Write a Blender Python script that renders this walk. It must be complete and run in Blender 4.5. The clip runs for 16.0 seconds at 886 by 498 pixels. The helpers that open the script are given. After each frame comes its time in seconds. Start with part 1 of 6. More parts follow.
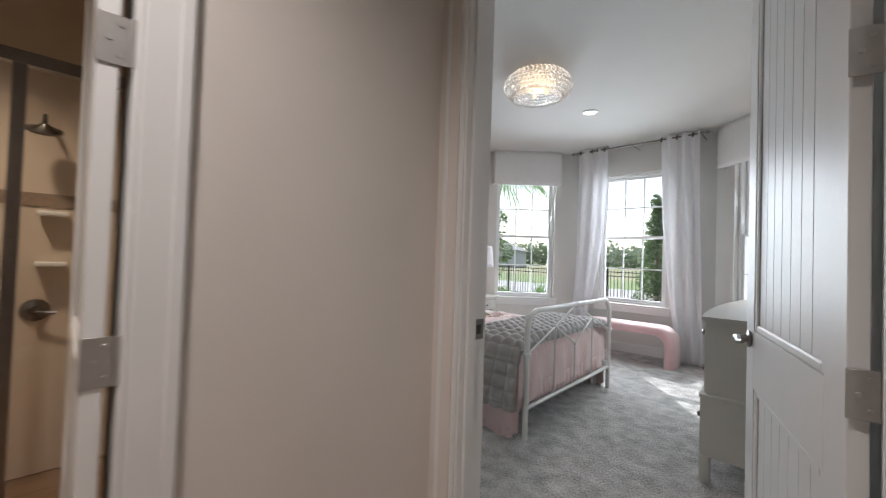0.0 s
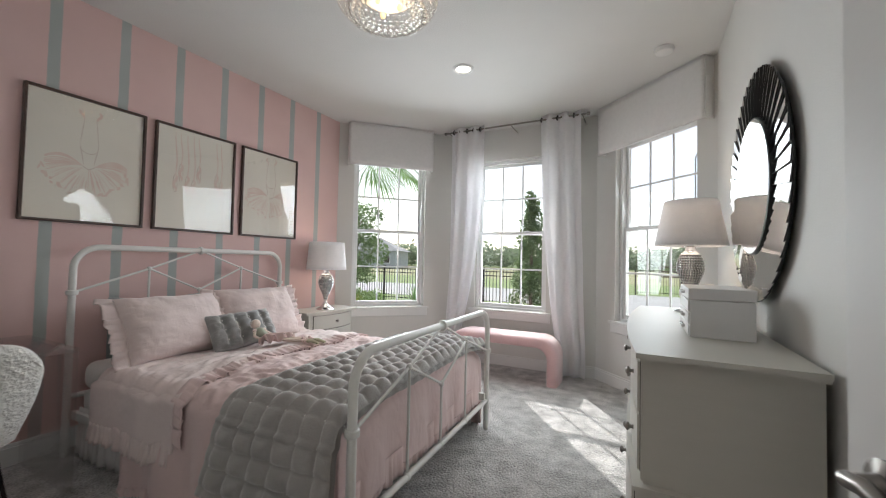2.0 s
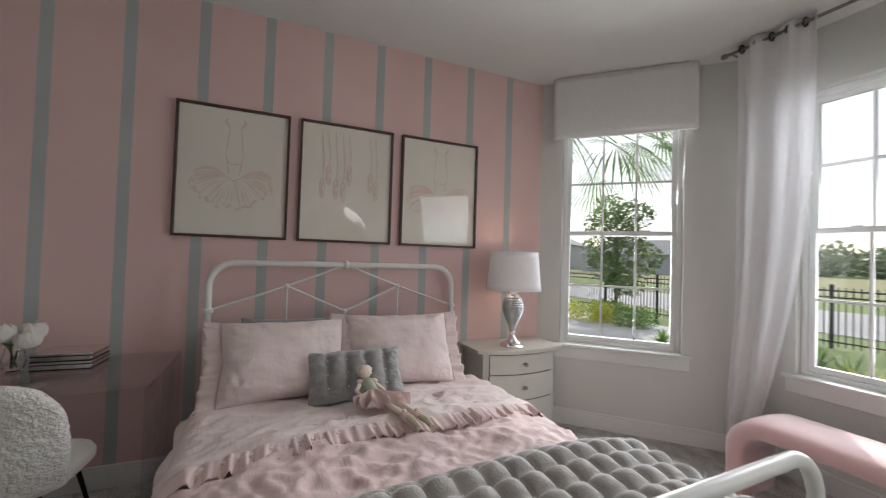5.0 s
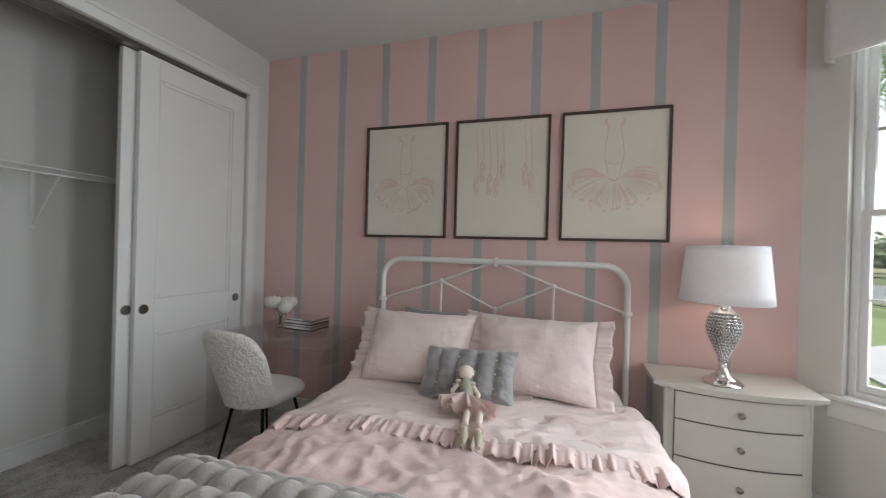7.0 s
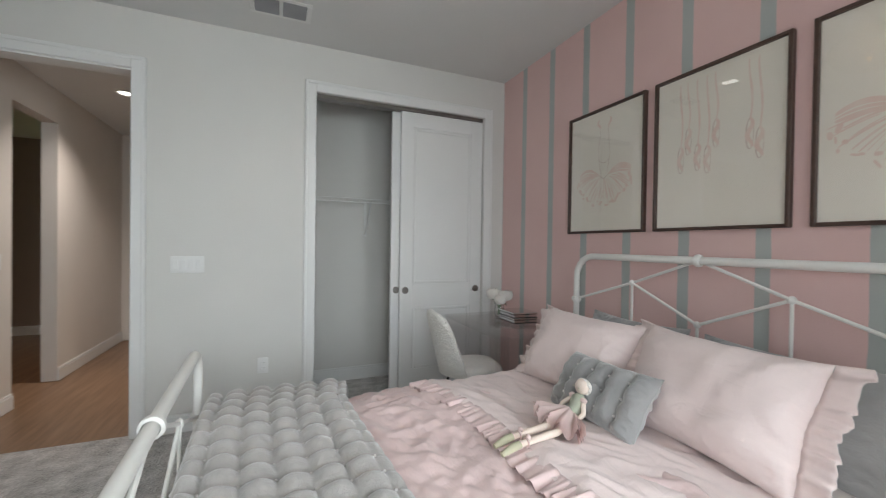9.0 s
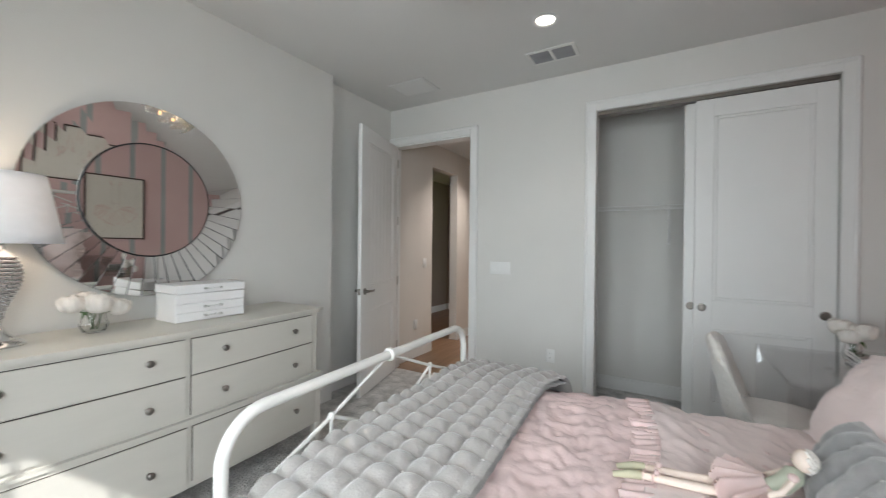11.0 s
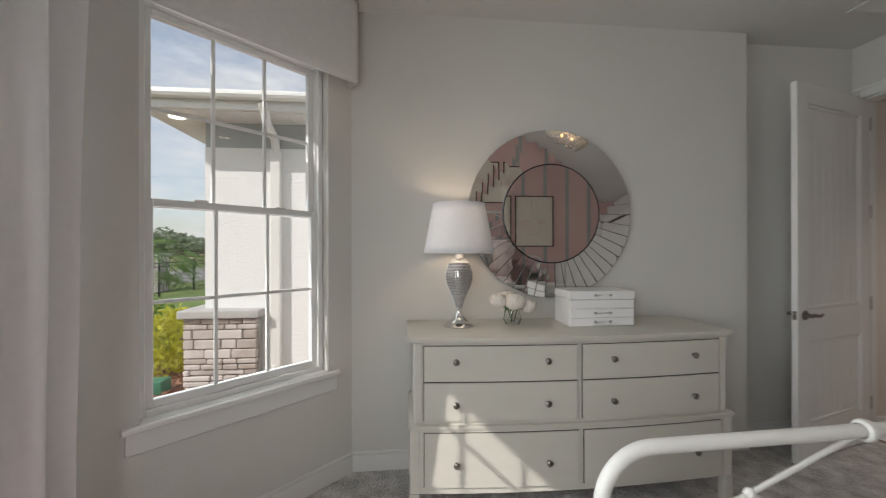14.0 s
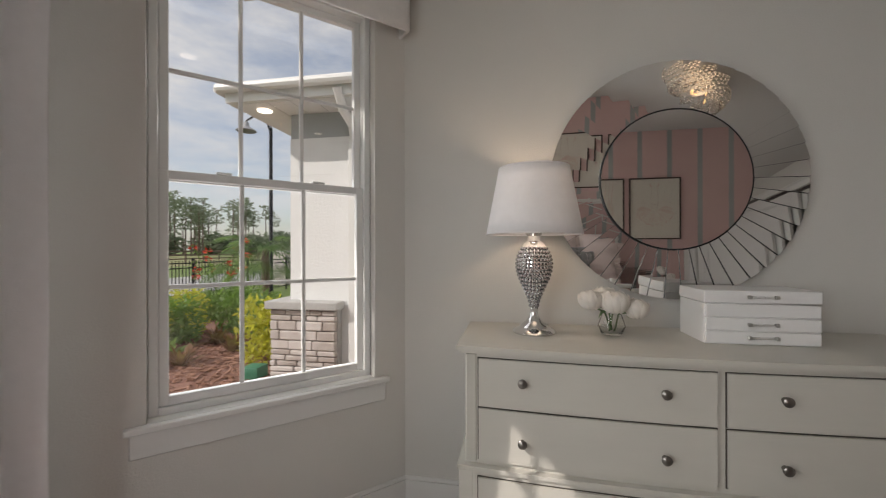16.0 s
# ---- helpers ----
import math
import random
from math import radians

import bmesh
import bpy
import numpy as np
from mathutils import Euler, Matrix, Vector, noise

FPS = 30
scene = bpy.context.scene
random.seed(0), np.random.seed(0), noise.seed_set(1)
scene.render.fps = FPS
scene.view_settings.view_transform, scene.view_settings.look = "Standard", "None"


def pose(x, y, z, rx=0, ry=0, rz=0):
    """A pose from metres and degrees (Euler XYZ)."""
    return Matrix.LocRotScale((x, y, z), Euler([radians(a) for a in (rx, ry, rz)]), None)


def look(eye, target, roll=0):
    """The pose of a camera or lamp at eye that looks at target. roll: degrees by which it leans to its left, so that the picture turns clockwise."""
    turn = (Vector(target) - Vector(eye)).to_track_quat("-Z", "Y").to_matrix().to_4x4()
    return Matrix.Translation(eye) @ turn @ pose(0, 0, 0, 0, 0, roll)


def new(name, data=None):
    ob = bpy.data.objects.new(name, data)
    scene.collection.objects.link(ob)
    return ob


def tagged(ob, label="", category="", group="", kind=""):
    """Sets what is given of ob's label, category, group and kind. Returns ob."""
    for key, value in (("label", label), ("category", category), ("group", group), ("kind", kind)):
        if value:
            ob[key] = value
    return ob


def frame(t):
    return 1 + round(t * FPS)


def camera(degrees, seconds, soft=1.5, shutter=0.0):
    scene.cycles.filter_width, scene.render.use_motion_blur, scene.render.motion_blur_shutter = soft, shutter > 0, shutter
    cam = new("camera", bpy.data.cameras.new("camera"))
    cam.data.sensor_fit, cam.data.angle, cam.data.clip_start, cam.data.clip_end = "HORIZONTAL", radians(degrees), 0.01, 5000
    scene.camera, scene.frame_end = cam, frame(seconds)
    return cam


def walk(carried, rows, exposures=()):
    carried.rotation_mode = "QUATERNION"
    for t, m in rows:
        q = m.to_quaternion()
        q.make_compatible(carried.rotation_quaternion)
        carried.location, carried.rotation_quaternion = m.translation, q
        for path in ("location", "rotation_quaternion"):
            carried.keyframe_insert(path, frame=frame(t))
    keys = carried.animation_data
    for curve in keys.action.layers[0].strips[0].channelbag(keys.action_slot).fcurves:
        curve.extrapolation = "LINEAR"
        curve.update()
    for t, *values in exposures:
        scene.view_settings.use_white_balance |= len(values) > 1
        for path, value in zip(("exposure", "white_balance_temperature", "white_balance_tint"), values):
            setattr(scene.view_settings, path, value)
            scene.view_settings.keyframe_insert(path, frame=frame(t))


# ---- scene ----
cam = camera(97.2, 16.0, soft=1.1, shutter=0.3)
PATH = [
    (0, (0.283, -0.073, 1.235), (-1.114, 1.357, 1.279), 1.9),
    (0.5, (0.106, 0.26, 1.263), (-1.118, 1.841, 1.316), 1.7),
    (1, (-0.024, 0.508, 1.254), (-1.094, 2.198, 1.31), 1.4),
    (1.5, (-0.134, 0.769, 1.261), (-1.085, 2.527, 1.318), 1.3),
    (2, (-0.197, 1.106, 1.241), (-1.115, 2.882, 1.305), 1.2),
    (2.5, (-0.275, 1.387, 1.246), (-1.246, 3.135, 1.31), 1.2),
    (3, (-0.356, 1.636, 1.279), (-1.453, 3.307, 1.338), 1.3),
    (3.5, (-0.411, 1.888, 1.306), (-1.683, 3.431, 1.365), 1.4),
    (4, (-0.481, 2.133, 1.314), (-1.953, 3.485, 1.377), 1.4),
    (4.5, (-0.59, 2.349, 1.339), (-2.263, 3.443, 1.397), 1.6),
    (5, (-0.687, 2.555, 1.354), (-2.522, 3.349, 1.401), 1.8),
    (5.2, (-0.705, 2.655, 1.355), (-2.595, 3.303, 1.398), 1.8),
    (7.5, (-0.919, 3.709, 1.369), (-2.663, 2.731, 1.365), 1.4),
    (8, (-1.067, 3.952, 1.37), (-2.56, 2.621, 1.366), 1.2),
    (8.2, (-1.137, 4.034, 1.367), (-2.508, 2.577, 1.354), 1.1),
    (10.3, (-2.163, 4.479, 1.325), (-1.75, 2.522, 1.319), 0.8),
    (10.5, (-2.241, 4.501, 1.335), (-1.646, 2.592, 1.327), 0.7),
    (11, (-2.345, 4.526, 1.377), (-1.326, 2.806, 1.367), 0.6),
    (11.5, (-2.335, 4.547, 1.402), (-0.978, 3.078, 1.392), 0.5),
    (12, (-2.35, 4.548, 1.408), (-0.746, 3.353, 1.401), 0.4),
    (12.5, (-2.388, 4.517, 1.406), (-0.622, 3.579, 1.406), 0.3),
    (13, (-2.408, 4.472, 1.397), (-0.531, 3.781, 1.408), 0.1),
    (13.5, (-2.356, 4.459, 1.402), (-0.412, 3.99, 1.409), 0.0),
    (14, (-2.207, 4.393, 1.394), (-0.216, 4.201, 1.397), -0.1),
    (14.5, (-2.071, 4.292, 1.352), (-0.075, 4.42, 1.366), -0.2),
    (15, (-1.939, 4.145, 1.32), (0.009, 4.6, 1.341), -0.2),
    (15.5, (-1.802, 4.087, 1.326), (0.123, 4.629, 1.311), -0.4),
    (16, (-1.686, 4.167, 1.309), (0.282, 4.523, 1.311), -0.1),
]
walk(cam, [(t, look(e, a, r)) for t, e, a, r in PATH],
     exposures=[(0, 0.40, 5980, 10), (0.8, 0.32, 6350, 12), (2, 0.34, 6300, 10), (3.5, -0.1, 6350, 10), (5, -0.07, 6400, 12), (7.5, 0.18, 6250, 10), (8, 0.22, 6250, 9), (10.5, 0.46, 6160, 8), (12.5, -0.03, 6420, 10), (13.5, -0.26, 6450, 10), (14, -0.30, 6600, 11), (16, -0.50, 6850, 14)])

# ---- world, sun, large lights ----
TAU = 2 * math.pi
world = bpy.data.worlds.new("sky")
scene.world = world
world.use_nodes = True
wn, wl = world.node_tree.nodes, world.node_tree.links
sky = wn.new("ShaderNodeTexSky")
sky.sky_type, sky.sun_disc = "NISHITA", False
sky.sun_elevation, sky.sun_rotation = radians(37), radians(-37)
sky.dust_density, sky.air_density = 1.5, 1.0
# thin, drifting cloud over the blue
wtc = wn.new("ShaderNodeTexCoord")
wmap = wn.new("ShaderNodeMapping")
wmap.inputs["Scale"].default_value = (2.2, 2.2, 7.0)
wno = wn.new("ShaderNodeTexNoise")
wno.inputs["Scale"].default_value, wno.inputs["Detail"].default_value = 1.6, 8.0
wno.inputs["Roughness"].default_value = 0.6
wra = wn.new("ShaderNodeValToRGB")
wra.color_ramp.elements[0].position, wra.color_ramp.elements[1].position = 0.36, 0.66
wra.color_ramp.elements[0].color = (0.30, 0.30, 0.30, 1)
wmix = wn.new("ShaderNodeMix")
wmix.data_type = "RGBA"
wmix.inputs["B"].default_value = (5.1, 5.2, 5.35, 1)
wl.new(wtc.outputs["Generated"], wmap.inputs["Vector"])
wl.new(wmap.outputs["Vector"], wno.inputs["Vector"])
wl.new(wno.outputs["Fac"], wra.inputs["Fac"])
wl.new(wra.outputs["Color"], wmix.inputs["Factor"])
wl.new(sky.outputs["Color"], wmix.inputs["A"])
wl.new(wmix.outputs["Result"], wn["Background"].inputs["Color"])
wn["Background"].inputs["Strength"].default_value = 0.2

sun = new("sun", bpy.data.lights.new("sun", "SUN"))
sun.data.energy, sun.data.angle, sun.data.color = 4.4, radians(0.53), (1.0, 0.965, 0.91)
sun.matrix_world = look((-4.8, 6.4, 6.0), (0, 0, 0))


def area_lamp(name, eye, target, w, h, watts, color=(1, 1, 1)):
    la = bpy.data.lights.new(name, "AREA")
    la.shape, la.size, la.size_y, la.energy, la.color = "RECTANGLE", w, h, watts, color
    la.spread = radians(130)
    ob = new(name, la)
    ob.matrix_world = look(eye, target)
    return ob


def point_lamp(name, at, watts, radius, color):
    la = bpy.data.lights.new(name, "POINT")
    la.energy, la.shadow_soft_size, la.color = watts, radius, color
    ob = new(name, la)
    ob.location = at
    return ob


# sky light through the three windows
DAY = (0.92, 0.98, 1.0)
area_lamp("window_light_c", (-1.665, 5.90, 1.6), (-1.665, 4.5, 1.25), 0.86, 1.75, 23, DAY)
area_lamp("window_light_l", (-3.13, 5.28, 1.6), (-2.2, 4.35, 1.25), 0.86, 1.75, 23, DAY)
area_lamp("window_light_r", (-0.06, 5.30, 1.6), (-1.0, 4.36, 1.25), 0.86, 1.75, 8.5, DAY)
WARM = (1.0, 0.78, 0.56)
point_lamp("bulb_dresser", (0.065, 4.08, 1.545), 4.0, 0.04, WARM)
point_lamp("bulb_nightstand", (-3.215, 4.245, 1.28), 3.2, 0.04, WARM)
point_lamp("bulb_ceiling", (-1.55, 2.94, 2.80), 1.4, 0.05, WARM)


def spot_lamp(name, x, y, z, watts, color):
    la = bpy.data.lights.new(name, "SPOT")
    la.energy, la.spot_size, la.spot_blend, la.shadow_soft_size, la.color = watts, radians(125), 0.9, 0.05, color
    ob = new(name, la)
    ob.location = (x, y, z)
    return ob


spot_lamp("can_window", -1.59, 4.11, 2.86, 6, (1.0, 0.9, 0.78))
spot_lamp("can_closet", -1.59, 1.94, 2.86, 6, (1.0, 0.9, 0.78))
spot_lamp("can_hall", -0.15, -0.35, 2.73, 88, (1.0, 0.87, 0.78))
# added fill light for bathroom and passage, no fitting behind it
spot_lamp("fill_bath", -2.0, -0.5, 2.55, 52, (1.0, 0.78, 0.55))
spot_lamp("fill_passage", 1.5, -0.6, 2.7, 24, (1.0, 0.66, 0.42))

# ---- materials ----


def nodes_of(name):
    m = bpy.data.materials.new(name)
    m.use_nodes = True
    return m, m.node_tree.nodes, m.node_tree.links, m.node_tree.nodes["Principled BSDF"]


def surface(name, color, rough=0.5, metal=0.0, var=0.08, scale=6.0, bump=0.0, bscale=80.0, color2=None, big=1.3,
            sheen=0.0, coat=0.0, stretch=(1, 1, 1), random=0.0, subsurface=0.0):
    """A surface with stains at a large scale, grain at a small one, and relief."""
    m, n, l, p = nodes_of(name)
    tc = n.new("ShaderNodeTexCoord")
    mp = n.new("ShaderNodeMapping")
    mp.inputs["Scale"].default_value = stretch
    l.new(tc.outputs["Object"], mp.inputs["Vector"])
    n1, n2 = n.new("ShaderNodeTexNoise"), n.new("ShaderNodeTexNoise")
    n1.inputs["Scale"].default_value, n1.inputs["Detail"].default_value = scale, 6
    n2.inputs["Scale"].default_value, n2.inputs["Detail"].default_value = big, 3
    l.new(mp.outputs[0], n1.inputs["Vector"])
    l.new(mp.outputs[0], n2.inputs["Vector"])
    mx = n.new("ShaderNodeMath")
    mx.operation = "MULTIPLY_ADD"
    mx.inputs[1].default_value = 0.6
    ad = n.new("ShaderNodeMath")
    ad.operation = "MULTIPLY"
    ad.inputs[1].default_value = 0.4
    l.new(n2.outputs["Fac"], ad.inputs[0])
    l.new(n1.outputs["Fac"], mx.inputs[0])
    l.new(ad.outputs[0], mx.inputs[2])
    fac = mx.outputs[0]
    if random:
        oi = n.new("ShaderNodeObjectInfo")
        r = n.new("ShaderNodeMath")
        r.operation = "MULTIPLY_ADD"
        r.inputs[1].default_value = random
        l.new(oi.outputs["Random"], r.inputs[0])
        l.new(fac, r.inputs[2])
        r2 = n.new("ShaderNodeMath")
        r2.operation = "SUBTRACT"
        r2.inputs[1].default_value = random / 2
        l.new(r.outputs[0], r2.inputs[0])
        fac = r2.outputs[0]
    ra = n.new("ShaderNodeValToRGB")
    ra.color_ramp.elements[0].position, ra.color_ramp.elements[1].position = 0.3, 0.7
    c2 = color2 or tuple(min(1, c * (1 + var)) for c in color)
    c1 = color if color2 else tuple(c * (1 - var) for c in color)
    ra.color_ramp.elements[0].color, ra.color_ramp.elements[1].color = (*c1, 1), (*c2, 1)
    l.new(fac, ra.inputs["Fac"])
    l.new(ra.outputs["Color"], p.inputs["Base Color"])
    p.inputs["Roughness"].default_value, p.inputs["Metallic"].default_value = rough, metal
    p.inputs["Sheen Weight"].default_value, p.inputs["Coat Weight"].default_value = sheen, coat
    p.inputs["Subsurface Weight"].default_value = subsurface
    if bump:
        bt = n.new("ShaderNodeTexNoise")
        bt.inputs["Scale"].default_value, bt.inputs["Detail"].default_value = bscale, 4
        l.new(mp.outputs[0], bt.inputs["Vector"])
        bu = n.new("ShaderNodeBump")
        bu.inputs["Strength"].default_value, bu.inputs["Distance"].default_value = bump, 0.01
        l.new(bt.outputs["Fac"], bu.inputs["Height"])
        l.new(bu.outputs["Normal"], p.inputs["Normal"])
    return m


def striped_paint():
    """Pink wall paint with soft-edged grey stripes 0.37 m apart."""
    m, n, l, p = nodes_of("pink striped paint")
    tc, sep = n.new("ShaderNodeTexCoord"), n.new("ShaderNodeSeparateXYZ")
    l.new(tc.outputs["Object"], sep.inputs[0])
    wob = n.new("ShaderNodeTexNoise")
    wob.inputs["Scale"].default_value = 9
    l.new(tc.outputs["Object"], wob.inputs["Vector"])

    def calc(op, a, b):
        k = n.new("ShaderNodeMath")
        k.operation = op
        for i, q in enumerate((a, b)):
            if isinstance(q, float):
                k.inputs[i].default_value = q
            else:
                l.new(q, k.inputs[i])
        return k.outputs[0]
    y = calc("ADD", sep.outputs["Y"], calc("MULTIPLY", wob.outputs["Fac"], 0.008))
    y = calc("SUBTRACT", y, 1.374 - 0.185 + 0.004)
    q = calc("ABSOLUTE", calc("SUBTRACT", calc("FRACT", calc("DIVIDE", y, 0.3705), 0.0), 0.5), 0.0)
    fac = calc("LESS_THAN", q, 0.030 / 0.3705)
    big = n.new("ShaderNodeTexNoise")
    big.inputs["Scale"].default_value, big.inputs["Detail"].default_value = 1.7, 5
    l.new(tc.outputs["Object"], big.inputs["Vector"])
    pinks, greys, mix = n.new("ShaderNodeValToRGB"), n.new("ShaderNodeValToRGB"), n.new("ShaderNodeMix")
    mix.data_type = "RGBA"
    for ra, lo, hi in ((pinks, (0.685, 0.468, 0.445), (0.725, 0.508, 0.48)), (greys, (0.385, 0.41, 0.395), (0.44, 0.46, 0.44))):
        ra.color_ramp.elements[0].position, ra.color_ramp.elements[1].position = 0.35, 0.65
        ra.color_ramp.elements[0].color, ra.color_ramp.elements[1].color = (*lo, 1), (*hi, 1)
        l.new(big.outputs["Fac"], ra.inputs["Fac"])
    l.new(fac, mix.inputs["Factor"])
    l.new(pinks.outputs[0], mix.inputs["A"])
    l.new(greys.outputs[0], mix.inputs["B"])
    l.new(mix.outputs["Result"], p.inputs["Base Color"])
    p.inputs["Roughness"].default_value = 0.62
    bt, bu = n.new("ShaderNodeTexNoise"), n.new("ShaderNodeBump")
    bt.inputs["Scale"].default_value = 160
    bu.inputs["Strength"].default_value, bu.inputs["Distance"].default_value = 0.12, 0.004
    l.new(tc.outputs["Object"], bt.inputs["Vector"])
    l.new(bt.outputs["Fac"], bu.inputs["Height"])
    l.new(bu.outputs["Normal"], p.inputs["Normal"])
    return m


def carpet_mat():
    m, n, l, p = nodes_of("grey cut-pile carpet")
    tc = n.new("ShaderNodeTexCoord")
    fine, blot, pile = n.new("ShaderNodeTexNoise"), n.new("ShaderNodeTexNoise"), n.new("ShaderNodeTexVoronoi")
    fine.inputs["Scale"].default_value, fine.inputs["Detail"].default_value = 85, 5
    blot.inputs["Scale"].default_value, blot.inputs["Detail"].default_value = 9, 6
    pile.inputs["Scale"].default_value = 75
    for q in (fine, blot, pile):
        l.new(tc.outputs["Object"], q.inputs["Vector"])
    ad = n.new("ShaderNodeMath")
    ad.operation = "ADD"
    l.new(fine.outputs["Fac"], ad.inputs[0])
    l.new(blot.outputs["Fac"], ad.inputs[1])
    hf = n.new("ShaderNodeMath")
    hf.operation, hf.inputs[1].default_value = "MULTIPLY", 0.5
    l.new(ad.outputs[0], hf.inputs[0])
    ra = n.new("ShaderNodeValToRGB")
    ra.color_ramp.elements[0].position, ra.color_ramp.elements[1].position = 0.36, 0.64
    ra.color_ramp.elements[0].color, ra.color_ramp.elements[1].color = (0.27, 0.26, 0.25, 1), (0.78, 0.755, 0.73, 1)
    l.new(hf.outputs[0], ra.inputs["Fac"])
    l.new(ra.outputs[0], p.inputs["Base Color"])
    p.inputs["Roughness"].default_value, p.inputs["Sheen Weight"].default_value = 0.95, 0.3
    hs = n.new("ShaderNodeMath")
    hs.operation = "SUBTRACT"
    l.new(ad.outputs[0], hs.inputs[0])
    l.new(pile.outputs["Distance"], hs.inputs[1])
    bu = n.new("ShaderNodeBump")
    bu.inputs["Strength"].default_value, bu.inputs["Distance"].default_value = 0.9, 0.015
    l.new(hs.outputs[0], bu.inputs["Height"])
    l.new(bu.outputs["Normal"], p.inputs["Normal"])
    return m


def clear_pane(name, tint=(1, 1, 1), gloss=0.07):
    """A thin pane: clear, with a mirror-like gloss on it."""
    m, n, l, p = nodes_of(name)
    n.remove(p)
    tr, gl, mx, fr = n.new("ShaderNodeBsdfTransparent"), n.new("ShaderNodeBsdfGlossy"), n.new("ShaderNodeMixShader"), n.new("ShaderNodeLayerWeight")
    tr.inputs["Color"].default_value = (*tint, 1)
    gl.inputs["Roughness"].default_value = 0.01
    fr.inputs["Blend"].default_value = 0.25
    sc = n.new("ShaderNodeMath")
    sc.operation = "MULTIPLY_ADD"
    sc.inputs[1].default_value, sc.inputs[2].default_value = 0.5, gloss
    l.new(fr.outputs["Facing"], sc.inputs[0])
    l.new(sc.outputs[0], mx.inputs["Fac"])
    l.new(tr.outputs[0], mx.inputs[1])
    l.new(gl.outputs[0], mx.inputs[2])
    l.new(mx.outputs[0], n["Material Output"].inputs["Surface"])
    return m


def glow(name, color, strength):
    m, n, l, p = nodes_of(name)
    p.inputs["Base Color"].default_value = (*color, 1)
    p.inputs["Emission Color"].default_value, p.inputs["Emission Strength"].default_value = (*color, 1), strength
    return m


def cloth_through(name, color, amount=0.4, bump=0.25, bscale=260):
    """Woven cloth that lets light through."""
    m = surface(name, color, 0.9, var=0.04, scale=30, bump=bump, bscale=bscale, sheen=0.1)
    n, l = m.node_tree.nodes, m.node_tree.links
    tl, mx = n.new("ShaderNodeBsdfTranslucent"), n.new("ShaderNodeMixShader")
    tl.inputs["Color"].default_value = (*color, 1)
    mx.inputs["Fac"].default_value = amount
    l.new(n["Principled BSDF"].outputs[0], mx.inputs[1])
    l.new(tl.outputs[0], mx.inputs[2])
    l.new(mx.outputs[0], n["Material Output"].inputs["Surface"])
    return m


def glass_mat(name, color=(1, 1, 1), ior=1.45, rough=0.0):
    m, n, l, p = nodes_of(name)
    p.inputs["Base Color"].default_value = (*color, 1)
    p.inputs["Transmission Weight"].default_value, p.inputs["IOR"].default_value, p.inputs["Roughness"].default_value = 1.0, ior, rough
    return m



def leafy(name, color, color2, amount=0.45):
    m = surface(name, color, 0.55, color2=color2, scale=3)
    n, l = m.node_tree.nodes, m.node_tree.links
    tl, mx = n.new("ShaderNodeBsdfTranslucent"), n.new("ShaderNodeMixShader")
    tl.inputs["Color"].default_value = (*[min(1, c * 1.6) for c in color2], 1)
    mx.inputs["Fac"].default_value = amount
    l.new(n["Principled BSDF"].outputs[0], mx.inputs[1])
    l.new(tl.outputs[0], mx.inputs[2])
    l.new(mx.outputs[0], n["Material Output"].inputs["Surface"])
    return m


WALL = surface("warm white wall paint", (0.655, 0.64, 0.61), 0.6, var=0.025, scale=3, bump=0.14, bscale=150)
CEIL = surface("flat white ceiling paint", (0.69, 0.685, 0.67), 0.85, var=0.02, scale=3, bump=0.2, bscale=90)
TRIM = surface("satin white trim paint", (0.745, 0.74, 0.725), 0.42, var=0.02, scale=4, bump=0.04, bscale=40)
PINK = striped_paint()
CARPET = carpet_mat()
HALLWALL = surface("hall wall paint", (0.67, 0.625, 0.575), 0.6, var=0.03, scale=3, bump=0.05, bscale=150)
# Darker than the hall paint: the passage's shade is put into it
SHADEWALL = surface("passage wall paint, shade in colour", (0.30, 0.24, 0.20), 0.6, var=0.04, scale=3, bump=0.12, bscale=150)
BEIGE = surface("beige bathroom tile", (0.62, 0.52, 0.42), 0.35, var=0.06, scale=2, bump=0.03, bscale=30)
TILEBAND = surface("brown mosaic band", (0.27, 0.20, 0.15), 0.3, var=0.25, scale=40)
WOOD = surface("brown plank floor", (0.17, 0.10, 0.06), 0.35, color2=(0.33, 0.21, 0.13), scale=3, stretch=(9, 0.8, 1), bump=0.06, bscale=60, random=0.3)
VINYL = surface("white vinyl window frame", (0.80, 0.80, 0.79), 0.3, var=0.015, scale=5)
PANE = clear_pane("window glass", (0.97, 0.985, 0.98), 0.06)
PICGLASS = clear_pane("picture glass", (1, 1, 1), 0.045)
SHEER = cloth_through("white linen curtain", (0.90, 0.89, 0.90), 0.36)
VALANCE = cloth_through("white valance cloth", (0.80, 0.785, 0.775), 0.12, 0.3, 200)
BEDWHITE = surface("white enamelled iron", (0.74, 0.725, 0.69), 0.3, var=0.03, scale=8, bump=0.05, bscale=50)


